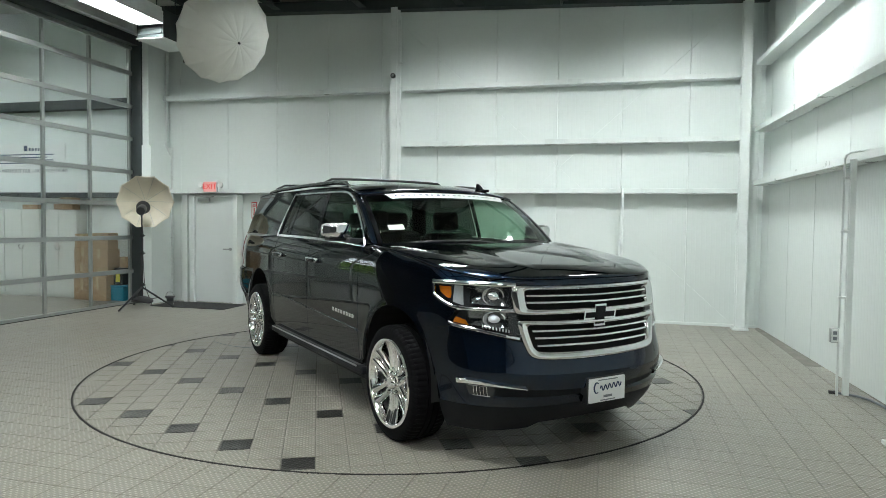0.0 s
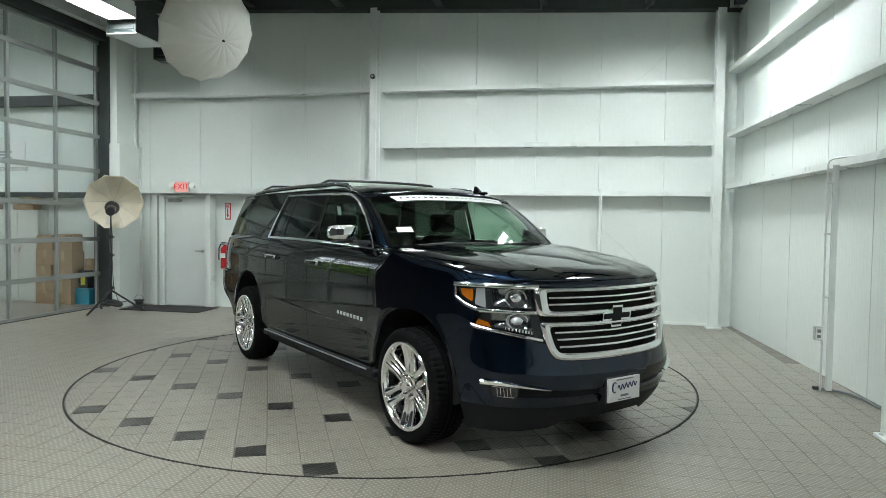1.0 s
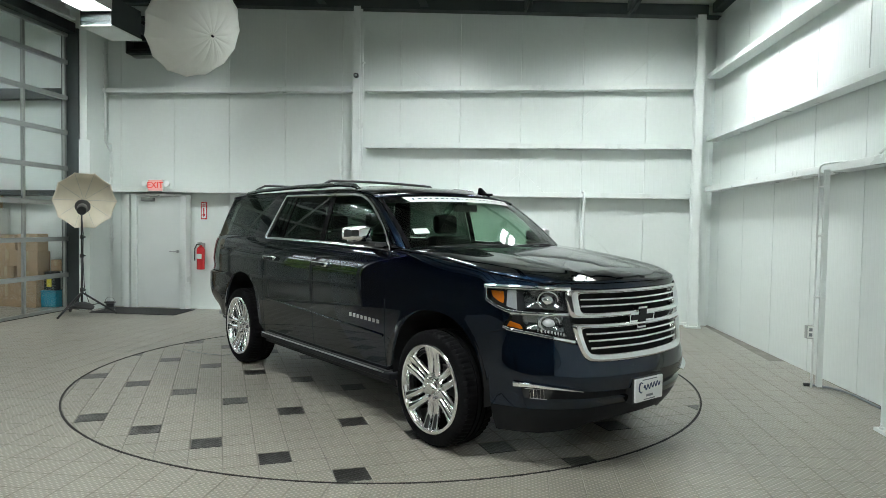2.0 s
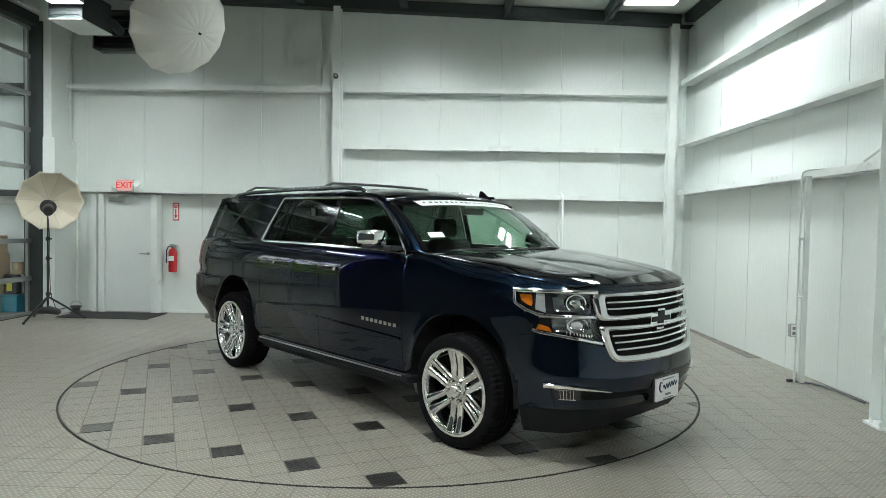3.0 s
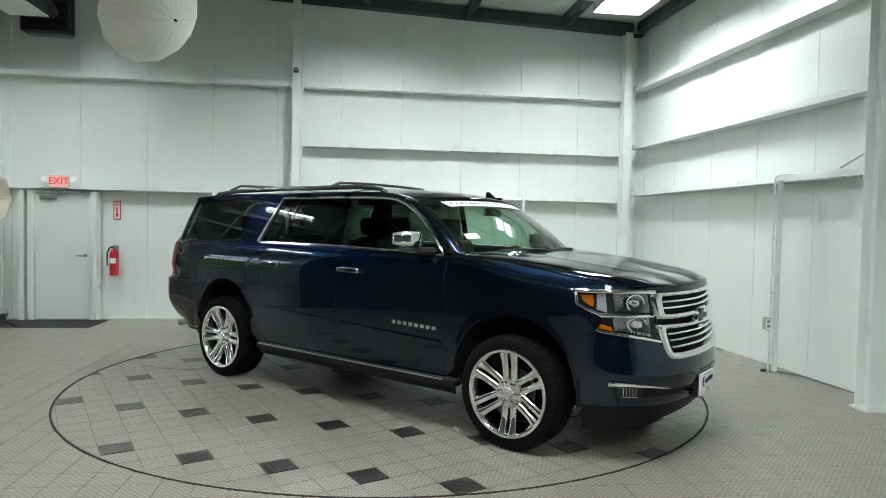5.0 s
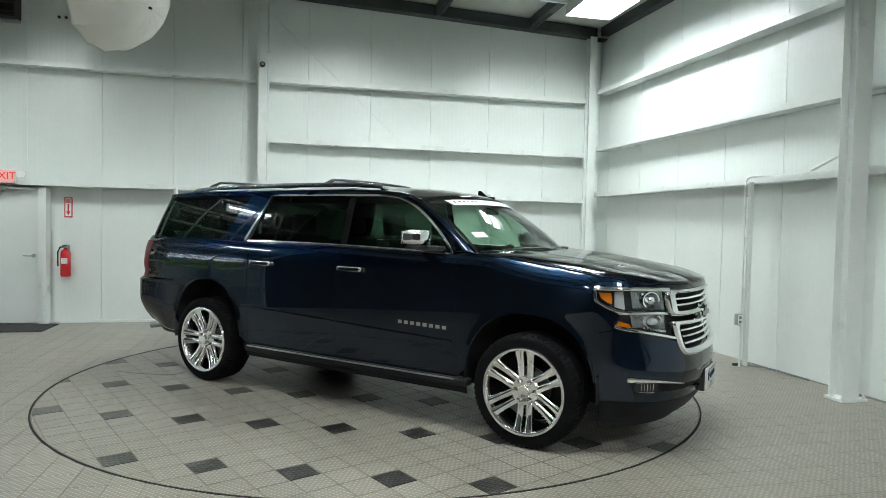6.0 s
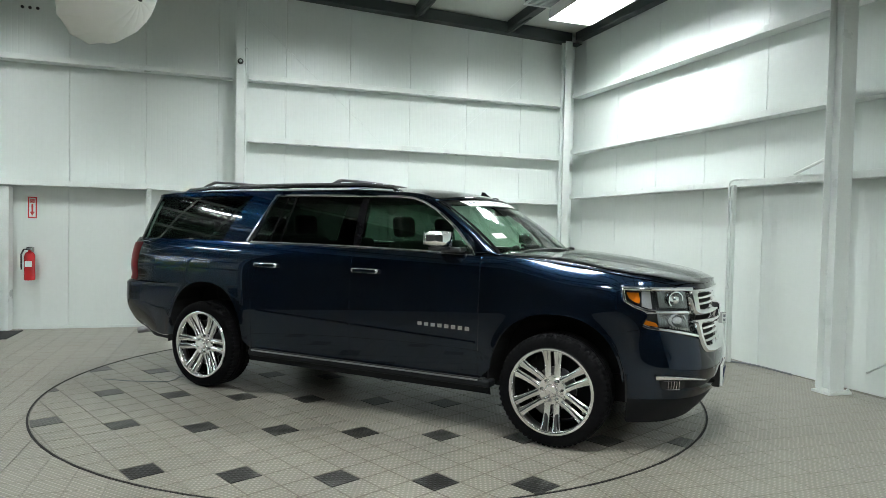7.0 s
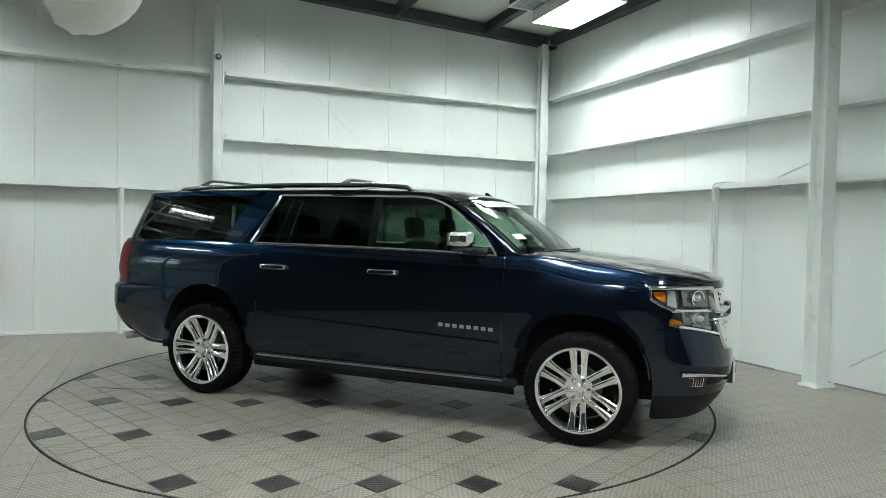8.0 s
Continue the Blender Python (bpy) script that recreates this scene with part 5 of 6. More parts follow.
def surround(name, outer, inner, parent):
    """A closed chrome band over the nose between two outlines, each given for one half from the top middle round to the bottom middle."""
    def whole(half):
        pts = np.array(list(half) + [(-y, z) for y, z in half[-2:0:-1]])
        # corners eased by cutting them four times
        for _ in range(4):
            nxt = np.roll(pts, -1, axis=0)
            pts = np.stack([pts * 0.75 + nxt * 0.25, pts * 0.25 + nxt * 0.75], 1).reshape(-1, 2)
        return pts
    o, n_in = whole(outer), whole(inner)
    bm = bmesh.new()
    rings = []
    for p, q in zip(o, n_in):
        ring = []
        for u, off in ((0.0, -0.045), (0.0, 0.0), (0.12, 0.010), (0.32, 0.0185), (0.55, 0.020), (0.78, 0.014), (0.95, 0.002), (1.0, -0.008), (1.0, -0.05)):
            c = p * (1 - u) + q * u
            ring.append(bm.verts.new(nose(float(c[0]), float(c[1]), off)))
        rings.append(ring)
    for r0, r1 in zip(rings, rings[1:] + rings[:1]):
        for k in range(8):
            bm.faces.new((r0[k], r0[k + 1], r1[k + 1], r1[k]))
    bmesh.ops.recalc_face_normals(bm, faces=bm.faces[:])
    return part(name, bm, M_CHROME, parent, smooth=True, angle=50)


surround("upper_surround", [(0, 1.150), (0.3, 1.151), (0.58, 1.154), (0.645, 1.152), (0.652, 1.11), (0.642, 1.05), (0.630, 0.985), (0.60, 0.970), (0.3, 0.967), (0, 0.966)], [(0, 1.118), (0.3, 1.119), (0.50, 1.123), (0.553, 1.121), (0.560, 1.10), (0.554, 1.06), (0.546, 1.015), (0.52, 1.006), (0.3, 1.003), (0, 1.002)], grille)
surround("lower_surround", [(0, 0.931), (0.3, 0.933), (0.57, 0.941), (0.618, 0.938), (0.602, 0.87), (0.575, 0.79), (0.545, 0.725), (0.49, 0.694), (0.2, 0.685), (0, 0.684)], [(0, 0.897), (0.3, 0.899), (0.50, 0.906), (0.546, 0.902), (0.536, 0.86), (0.520, 0.81), (0.500, 0.762), (0.46, 0.743), (0.2, 0.735), (0, 0.734)], grille)
for z in (1.084, 1.042):
    bar_across("slat", [(-0.55, z - 0.004, z + 0.011, 0.0), (0, z - 0.010, z + 0.005, 0.0), (0.55, z - 0.004, z + 0.011, 0.0)], 0.016, M_CHROME, grille)
for z, w in ((0.866, 0.515), (0.822, 0.50), (0.776, 0.485)):
    bar_across("slat", [(-w, z - 0.004, z + 0.012, 0.0), (0, z - 0.012, z + 0.004, 0.0), (w, z - 0.004, z + 0.012, 0.0)], 0.016, M_CHROME, grille)
emblem = part("emblem", prism(bmesh.new(), [(-0.145, -0.022), (-0.135, 0.026), (-0.045, 0.026), (-0.045, 0.058), (0.055, 0.058), (0.055, 0.026), (0.145, 0.026), (0.135, -0.022), (0.045, -0.022), (0.045, -0.058), (-0.055, -0.058), (-0.055, -0.022)], 2.655, 2.700, "x"), M_CHROME, grille, "chrome-edged plain black badge")
emblem.location, emblem.scale = (0, 0, 0.952), (1, 0.98, 1.22)
ins = part("emblem_inlay", prism(bmesh.new(), [(-0.128, -0.012), (-0.121, 0.016), (-0.035, 0.016), (-0.035, 0.047), (0.044, 0.047), (0.044, 0.016), (0.128, 0.016), (0.121, -0.012), (0.035, -0.012), (0.035, -0.047), (-0.044, -0.047), (-0.044, -0.012)], 2.701, 2.705, "x"), M_TRIM, emblem)

# headlamps
hl = [(s_x(2.155), 1.10), (s_x(2.168), 1.068), (s_x(2.238), 1.028), (s_x(2.307), 1.003), (s_x(2.326), 0.985), (s_x(2.322), 0.96), (s_x(2.297), 0.935), (s_x(2.284), 0.91), (s_x(2.31), 0.893), (s_x(2.45), 0.872), (s_y(0.74), 0.848), (s_y(0.62), 0.818), (s_y(0.575), 0.815), (s_y(0.60), 0.93), (s_y(0.655), 1.145), (s_y(0.75), 1.150), (s_x(2.40), 1.153), (s_x(2.25), 1.157), (s_x(2.150), 1.158)]
for side in (1, -1):
    lamp = skinned("headlamp", hl, lambda s, z: wrap(s, z, -0.05), M_LAMPBOX, car, "clear headlamp with amber markers", mirror=False)[0]
    kids = []
    kids += strip("chrome_brow", [(s_x(2.150), 1.158), (s_x(2.3), 1.158), (s_y(0.72), 1.155), (s_y(0.62), 1.152)], wrap, 0.026, 0.012, M_CHROME, lamp, mirror=False, steps=30)
    kids += strip("chrome_bar", [(s_x(2.30), 0.995), (s_x(2.40), 1.0), (s_y(0.76), 0.998), (s_y(0.62), 0.995)], wrap, 0.02, 0.008, M_CHROME, lamp, mirror=False, steps=24, off=-0.03)
    kids += strip("chrome_base", [(s_x(2.29), 0.91), (s_x(2.33), 0.895), (s_x(2.46), 0.876), (s_y(0.74), 0.856), (s_y(0.60), 0.826)], wrap, 0.018, 0.010, M_CHROME, lamp, mirror=False, steps=24)
    kids += strip("chrome_hook", [(s_x(2.156), 1.15), (s_x(2.168), 1.078), (s_x(2.24), 1.036), (s_x(2.31), 1.010), (s_x(2.40), 1.002)], wrap, 0.018, 0.010, M_CHROME, lamp, mirror=False, steps=30, off=-0.006)
    kids += skinned("amber_marker", [(s_x(2.184), 1.130), (s_x(2.202), 1.092), (s_x(2.245), 1.064), (s_x(2.268), 1.056), (s_x(2.272), 1.084), (s_x(2.262), 1.130)], lambda s, z: wrap(s, z, -0.022), M_AMBER, lamp, "amber marker lens", mirror=False, thick=0.02)
    kids += skinned("amber_marker", [(s_x(2.305), 0.912), (s_x(2.405), 0.896), (s_x(2.385), 0.925), (s_x(2.322), 0.942)], lambda s, z: wrap(s, z, -0.02), M_AMBER, lamp, "amber marker lens", mirror=False, thick=0.02)
    kids += skinned("running_light", [(s_x(2.290), 1.138), (s_x(2.292), 1.035), (s_x(2.36), 1.016), (s_x(2.345), 1.138)], lambda s, z: wrap(s, z, -0.03), M_DRL, lamp, mirror=False, thick=0.02)
    for zl, zh in ((1.018, 1.142), (0.885, 0.985)):
        kids += skinned("reflector_bowl", [(s_y(0.66), zl), (s_y(0.86), zl + 0.012), (s_y(0.87), zh), (s_y(0.665), zh)], lambda s, z, zl=zl, zh=zh: wrap(s, z, -0.026 - 0.022 * math.sin(math.pi * min(max((z - zl) / (zh - zl), 0), 1)) * math.sin(math.pi * min(max((s - s_y(0.87)) / (s_y(0.66) - s_y(0.87)), 0), 1))), M_BOWL, lamp, "bright reflector bowl", mirror=False, step=0.02)
    for ys, zc, hw, hh, nm in ((0.755, 1.080, 0.062, 0.053, "projector"), (0.745, 0.937, 0.066, 0.045, "low_reflector")):
        c = wrap(s_y(ys), zc, -0.045)
        bm = bmesh.new()
        m = Matrix.Translation(c) @ pose(0, 0, 0, 0, 90, -38) @ Matrix.Diagonal((hh / 0.06, hw / 0.06, 1, 1))
        lathe(bm, [(0.066, -0.01), (0.066, 0.012), (0.058, 0.012), (0.052, -0.002), (0.040, -0.012), (0.036, 0.0), (0.030, 0.014), (0.018, 0.022), (0.0, 0.025)], 28, m)
        kids.append(part(nm, bm, M_RIM if nm == "projector" else M_DRL, lamp, smooth=True, angle=30))
    bm = bmesh.new()
    for k in range(9):
        c = wrap(s_y(0.66 + 0.018 * k), 0.868 + 0.003 * k, -0.028)
        box(bm, c.x - 0.006, c.y - 0.005, c.z - 0.011, c.x + 0.006, c.y + 0.005, c.z + 0.011, 0.002)
    kids.append(part("led_row", bm, M_CHROME, lamp))
    kids += skinned("cover", hl, lambda s, z: wrap(s, z, 0.001), M_CLEAR, lamp, mirror=False)
    if side < 0:
        for o in (lamp, *kids):
            for v in o.data.vertices:
                v.co.y = -v.co.y
            o.data.flip_normals()
    # fog lamp and its chrome blade
    blade = strip("chrome_blade", [(s_x(2.375), 0.560), (s_x(2.43), 0.562), (s_y(0.80), 0.560), (s_y(0.68), 0.545), (s_y(0.56), 0.526)], wrap, lambda u: 0.034 * (1 - 0.75 * u), 0.026, M_CHROME, car, "chrome blade over the fog lamp", mirror=False, steps=26)[0]
    fog = skinned("fog_lamp", [(s_x(2.435), 0.460), (s_x(2.42), 0.542), (s_y(0.725), 0.536), (s_y(0.745), 0.456)], lambda s, z: wrap(s, z, -0.012), M_LAMPBOX, car, "small clear fog lamp", mirror=False, thick=0.03)[0]
    ff = []
    ff += skinned("reflector", [(s_x(2.437) + 0.012, 0.468), (s_x(2.424) + 0.010, 0.535), (s_y(0.735) - 0.004, 0.530), (s_y(0.752) - 0.004, 0.464)], lambda q, z: wrap(q, z, -0.010 - 0.010 * math.sin(math.pi * min(max((z - 0.465) / 0.07, 0), 1))), M_DRL, fog, "bright fog lamp reflector", mirror=False, step=0.012)
    for k in range(5):
        c0, c1 = wrap(s_x(2.44) + 0.030 + 0.022 * k, 0.472, -0.006), wrap(s_x(2.44) + 0.026 + 0.022 * k, 0.528, -0.006)
        bm = bmesh.new()
        tube(bm, [c0, c0.lerp(c1, 0.5) + Vector((0.002, -0.002, 0)), c1], [0.002, 0.003, 0.002], 6)
        ff.append(part("lens_rib", bm, M_CHROME, fog))
    if side < 0:
        for o in (blade, fog, *ff):
            for v in o.data.vertices:
                v.co.y = -v.co.y
            o.data.flip_normals()

# number plate, drawn as plain bars
plate = part("plate", boxes((2.735, -0.165, 0.385, 2.752, 0.165, 0.55), bevel=0.004), M_PLATE, car, "white front plate with blue bars")
part("plate_holder", boxes((2.66, -0.175, 0.375, 2.734, 0.175, 0.56), bevel=0.006), M_BLACK, plate)
bm = bmesh.new()
tube(bm, [(2.7535, -0.105 + 0.024 * math.cos(q), 0.487 + 0.036 * math.sin(q)) for q in [radians(50 + 28 * k) for k in range(10)]], [0.003 + 0.003 * math.sin(math.pi * k / 9) for k in range(10)], 8)
part("logo_stroke", bm, M_INK, plate)
bm = bmesh.new()
tube(bm, [(2.7535, -0.073 + 0.0068 * k, 0.480 + 0.019 * math.sin(k * 1.1) + 0.0006 * k) for k in range(30)], 0.0042, 8)
part("logo_stroke", bm, M_INK, plate)
for y0, z0, y1, z1 in ((-0.09, 0.534, 0.09, 0.541), (-0.07, 0.395, 0.07, 0.402), (-0.04, 0.416, 0.04, 0.432)):
    part("text_bar", boxes((2.7525, y0, z0, 2.7545, y1, z1)), M_GREYINK, plate)

plate.scale, plate.location = (1, 0.94, 0.94), (0, 0.03, 0.034)

# bonnet


def hood(u, v):
    """u across from the right, v from the scuttle to the nose; a patch between the fender edges."""
    t = 2 * u - 1
    a = abs(t)
    r1, f1 = Vector((1.22, 0.925)), Vector((nose(0.78, 1.165).x, 0.78))
    xe = r1.x + (f1.x - r1.x) * v
    ze = hood_edge(xe)
    xx = xe
    for _ in range(4):
        xx += xe - wrap(s_x(xx), ze).x
    ye = abs(wrap(s_x(xx), ze).y) - 0.003
    back = Vector((1.42 - 0.20 * a * a, 0.925 * a))
    front = Vector((nose(0.78 * a, 1.165).x, 0.78 * a))
    p = back.lerp(front, v) + (Vector((xe, ye)) - r1.lerp(f1, v)) * a**3
    z = ze + 0.003 + 0.009 * (1 - a * a) + (0.017 + 0.004 * v) * (1 - (max(a - 0.84, 0) / 0.16) ** 1.6)
    z += 0.004 * math.exp(-(((a - 0.56 + 0.06 * v) / 0.055) ** 2)) * ramp01(1.0, 0.85, v)
    z -= corner_curl(v) * (1 + 1.25 * (1 - a**4))
    return Vector((p.x, p.y if t > 0 else -p.y, z))


sheet("bonnet", lambda u, v: hood(u, v), 72, 44, M_PAINT, car, thick=0.012)
sheet("bonnet_lip", lambda u, v: (lambda p: p + Vector((0.010 * math.sin(v * math.pi), 0, -(0.050 - 0.034 * abs(2 * u - 1) ** 6) * v)))(hood(u, 1.0)), 40, 6, M_PAINT, car)

# cabin: glass
HEAD_X, HEAD_Z = 0.80, 1.80
front_glass = [(-0.015, 1.385), (0.5, 1.374), (1.0, 1.352), (0.985, 1.38), (0.93, 1.445), (0.87, 1.505), (0.76, 1.598), (0.64, 1.682), (0.53, 1.74), (0.42, 1.775), (0.30, 1.79), (-0.015, 1.798)]
rear_glass = [(-1.195, 1.395), (-0.085, 1.386), (-0.085, 1.798), (-0.70, 1.803), (-1.005, 1.803)]
quarter_glass = [(-1.548, 1.43), (-1.565, 1.398), (-1.60, 1.388), (-2.70, 1.386), (-2.79, 1.40), (-2.68, 1.79), (-2.60, 1.808), (-1.31, 1.812), (-1.365, 1.74), (-1.47, 1.58)]
skinned("door_window", front_glass, lambda x, z: cabin(x, z, -0.006), M_WINDOW, fd[0], "lightly tinted glass", mirror=False)
for o in skinned("door_window", front_glass, lambda x, z: cabin(x, z, -0.006), M_WINDOW, car, "lightly tinted glass")[:1]:
    bpy.data.objects.remove(o)
skinned("rear_door_window", rear_glass, lambda x, z: cabin(x, z, -0.006), M_PRIVACY, car, "dark privacy glass")
skinned("quarter_window", quarter_glass, lambda x, z: cabin(x, z, -0.004), M_PRIVACY, car, "dark privacy glass", step=0.03)
# pillars and roof edge
skinned("b_pillar", [(-0.087, 1.372), (-0.013, 1.372), (-0.013, 1.80), (-0.087, 1.80)], lambda x, z: cabin(x, z, 0.0), M_TRIM, car, "gloss black pillar")
skinned("window_divider", [(-1.0, 1.39), (-0.985, 1.39), (-0.875, 1.80), (-0.89, 1.80)], lambda x, z: cabin(x, z, 0.0), M_TRIM, car)
skinned("window_divider", [(-0.885, 1.39), (-0.86, 1.39), (-0.775, 1.80), (-0.80, 1.80)], lambda x, z: cabin(x, z, 0.0), M_TRIM, car)
skinned("d_pillar", [(-1.20, 1.365), (-1.01, 1.805), (-1.305, 1.8125), (-1.36, 1.74), (-1.465, 1.58), (-1.543, 1.43), (-1.56, 1.396), (-1.56, 1.37)], lambda x, z: cabin(x, z, 0.003), M_PAINT, car, thick=0.01)
skinned("quarter_belt", [(-1.561, 1.37), (-1.561, 1.396), (-1.60, 1.387), (-2.70, 1.385), (-2.792, 1.399), (-2.682, 1.792), (-2.70, 1.80), (-2.824, 1.40), (-2.832, 1.375), (-2.70, 1.37)], lambda x, z: cabin(x, z, 0.002), M_PAINT, car, thick=0.01, step=0.02)
skinned("roof_side", [(-2.698, 1.801), (-2.682, 1.793), (-2.60, 1.809), (-1.31, 1.813), (-1.24, 1.812), (-0.70, 1.805), (0.30, 1.792), (0.42, 1.777), (0.53, 1.742), (0.60, 1.79), (0.5, 1.815), (0.3, 1.832), (-0.5, 1.845), (-1.5, 1.845), (-2.3, 1.838), (-2.6, 1.826), (-2.695, 1.815)], lambda x, z: cabin(x, z, 0.004), M_PAINT, car, thick=0.01)
# chrome round the door glass
strip("belt_chrome", [(-1.215, 1.376), (-0.5, 1.374), (0.0, 1.369), (0.6, 1.356), (1.01, 1.338)], cabin, 0.025, 0.012, M_CHROME, car)
strip("window_chrome", [(1.02, 1.338), (1.005, 1.37), (0.95, 1.44), (0.88, 1.513), (0.77, 1.607), (0.65, 1.692), (0.54, 1.75), (0.43, 1.785), (0.30, 1.80), (-0.5, 1.81), (-1.02, 1.812)], cabin, 0.021, 0.012, M_CHROME, car)
strip("pillar_chrome", [(-1.245, 1.38), (-1.22, 1.42), (-1.10, 1.65), (-1.025, 1.812)], cabin, lambda u: 0.058 - 0.034 * u, 0.013, M_CHROME, car)

# roof
roof_c = spline([-2.72, -2.55, -1.8, -1.0, 0.0, 0.4, 0.65, HEAD_X], [1.825, 1.856, 1.888, 1.90, 1.897, 1.878, 1.843, HEAD_Z])
roof_e = spline([-2.72, -2.4, -1.0, 0.0, 0.3, 0.5, 0.66], [1.808, 1.831, 1.842, 1.84, 1.826, 1.80, 1.755])


def head_x(a):
    return HEAD_X - 0.15 * a * a


def roof(u, v):
    t = 2 * u - 1
    a = abs(t)
    x0, x1 = -2.72 + 0.04 * a * a, head_x(a)
    x = x0 + (x1 - x0) * v
    ze = roof_e(x)
    w = -cabin(x, ze).y + 0.004
    zc = roof_c(min(x + 0.15 * a * a * v, HEAD_X))
    return Vector((x, t * w, ze + (zc - ze) * (1 - a**2.8)))


sheet("roof", roof, 48, 56, M_PAINT, car, thick=0.012)
sheet("rear_spoiler", lambda u, v: roof(u, 0.0) + Vector((-0.05 * v * (1 - abs(2 * u - 1) ** 4), 0, -0.03 * v - 0.01 * math.sin(v * 3.14))), 30, 4, M_PAINT, car, thick=0.02)

# windscreen
def screen(u, v):
    """u across, v from the roof down to the scuttle."""
    t = 2 * u - 1
    a = abs(t)
    top = roof(0.5 + t * 0.489, 1.0)
    bot = Vector((1.46 - 0.24 * a * a, t * 0.880, 1.345 + 0.012 * (1 - a * a)))
    p = top.lerp(bot, v)
    return p + Vector((0.5, 0, 0.6)).normalized() * 0.030 * math.sin(v * math.pi) * (1 - 0.3 * a)


sheet("windscreen", screen, 36, 20, M_SCREEN, car, "clear windscreen")
A_OUT = smoothed([0.0, 0.18, 0.36, 0.55, 0.72, 0.86, 1.0], [0.42, 0.53, 0.64, 0.77, 0.89, 0.955, 1.03])
A_Z = smoothed([0.0, 0.18, 0.36, 0.55, 0.72, 0.86, 1.0], [1.79, 1.752, 1.694, 1.609, 1.515, 1.443, 1.335])
for sd in (0, 1):
    def a_pillar(u, v, sd=sd):
        inner = screen(sd * 1.0, v)
        o = cabin(A_OUT(v), A_Z(v), 0.003)
        o.y = o.y if sd == 0 else -o.y
        p = inner.lerp(o, u)
        return p + Vector((0.25, (-1 if sd == 0 else 1) * 0.6, 0.5)).normalized() * 0.026 * math.sin(u * math.pi)
    sheet("a_pillar", a_pillar, 10, 24, M_PAINT, car, thick=0.008, flip=sd == 1)
    sheet("screen_seal", lambda u, v, sd=sd: screen(sd * 1.0 + (1 - 2 * sd) * 0.018 * u, v) + Vector((0.002, 0, 0.004)), 2, 20, M_TRIM, car)
sheet("header_seal", lambda u, v: screen(u, 0.035 * v) + Vector((0.003, 0, 0.004)), 30, 2, M_TRIM, car)
# scuttle panel and wipers
sheet("scuttle", lambda u, v: screen(u, 0.985).lerp(hood(u, 0.0) + Vector((0.02, 0, -0.012)), v) + Vector((0, 0, -0.012 * math.sin(v * 3.14))), 30, 4, M_BLACK, car, "black wiper scuttle panel")
for y0, y1 in ((-0.62, 0.02), (0.06, 0.64)):
    bm = bmesh.new()
    pts = [screen(0.5 + (y0 + (y1 - y0) * k / 8) / 1.6, 0.972 - 0.02 * math.sin(k / 8 * 3.14)) + Vector((0.010, 0, 0.014)) for k in range(9)]
    tube(bm, pts, [0.004 + 0.004 * math.sin(k / 8 * 3.14) for k in range(9)], 6)
    w = part("wiper", bm, M_BLACK, car, smooth=True)
    bm = bmesh.new()
    base = screen(0.5 + (y1 + 0.02) / 1.6 if y1 < 0.5 else 0.86, 1.0) + Vector((0.05, 0, 0.012))
    tube(bm, [base, base.lerp(pts[4], 0.5) + Vector((0.01, 0, 0.012)), pts[4]], [0.010, 0.008, 0.006], 6)
    part("arm", bm, M_BLACK, w, smooth=True)
# banner strip and paper tag on the screen
sheet("screen_banner", lambda u, v: screen(0.5 + (2 * u - 1) * (0.385 - 0.025 * v), 0.04 + 0.115 * v) + Vector((0.004, 0, 0.006)), 24, 3, M_WHITE, car, "white sun strip with faint lettering bars")
for k in range(20):
    u0 = 0.16 + 0.034 * k
    tall = 0.040 if k in (0, 8) else 0.026 if k < 8 else 0.020
    sheet("text_bar", lambda u, v, u0=u0, tall=tall: screen(u0 + (0.020 if k % 3 else 0.012) * u, 0.085 + 0.008 - tall / 2 + tall * v) + Vector((0.006, 0, 0.009)), 2, 1, M_INK if k < 8 else M_GREYINK, car)
sheet("paper_tag", lambda u, v: screen(0.06 + 0.068 * u, 0.66 + 0.085 * v) + Vector((0.003, 0, 0.005)), 4, 2, M_WHITE, car, "white paper tag")

# roof rails, cross bars, aerial
for sd in (-1, 1):
    pts = [(-2.36, 1.81), (-2.22, 1.874), (-1.9, 1.895), (-1.0, 1.908), (-0.1, 1.905), (0.16, 1.885), (0.26, 1.835)]
    bm = bmesh.new()
    path = [Vector((x, sd * 0.70, z)) for x, z in pts]
    tube(bm, path, [0.016, 0.02, 0.022, 0.022, 0.022, 0.02, 0.014], 10)
    part("roof_rail", bm, M_RAIL, car, "dark satin roof rail", smooth=True)
for xb in (-0.42, -1.95):
    bm = bmesh.new()
    n = 16
    rings = []
    for k in range(n + 1):
        y = -0.70 + 1.40 * k / n
        h = 1.955 + 0.012 * (1 - (y / 0.7) ** 2) - 0.045 * max(0, (abs(y) - 0.6) / 0.1) ** 2
        rings.append([bm.verts.new((xb + 0.035 * math.cos(a) - 0.05 * (abs(y) / 0.7) ** 6, y, h + 0.013 * math.sin(a))) for a in [2 * math.pi * q / 10 for q in range(10)]])
    for a, b in zip(rings, rings[1:]):
        for q in range(10):
            bm.faces.new((a[q], a[(q + 1) % 10], b[(q + 1) % 10], b[q]))
    bm.faces.new(rings[0])
    bm.faces.new(rings[-1][::-1])
    bmesh.ops.recalc_face_normals(bm, faces=bm.faces[:])
    part("cross_bar", bm, M_BLACK, car, "black roof cross bar", smooth=True)
bm = bmesh.new()
fin = [[bm.verts.new((x, 0.54 + hw * q, z)) for q in (-1, 1)] for (x, z), hw in zip([(0.585, 1.838), (0.55, 1.856), (0.478, 1.914), (0.45, 1.916), (0.44, 1.85)], (0.012, 0.016, 0.006, 0.006, 0.014))]
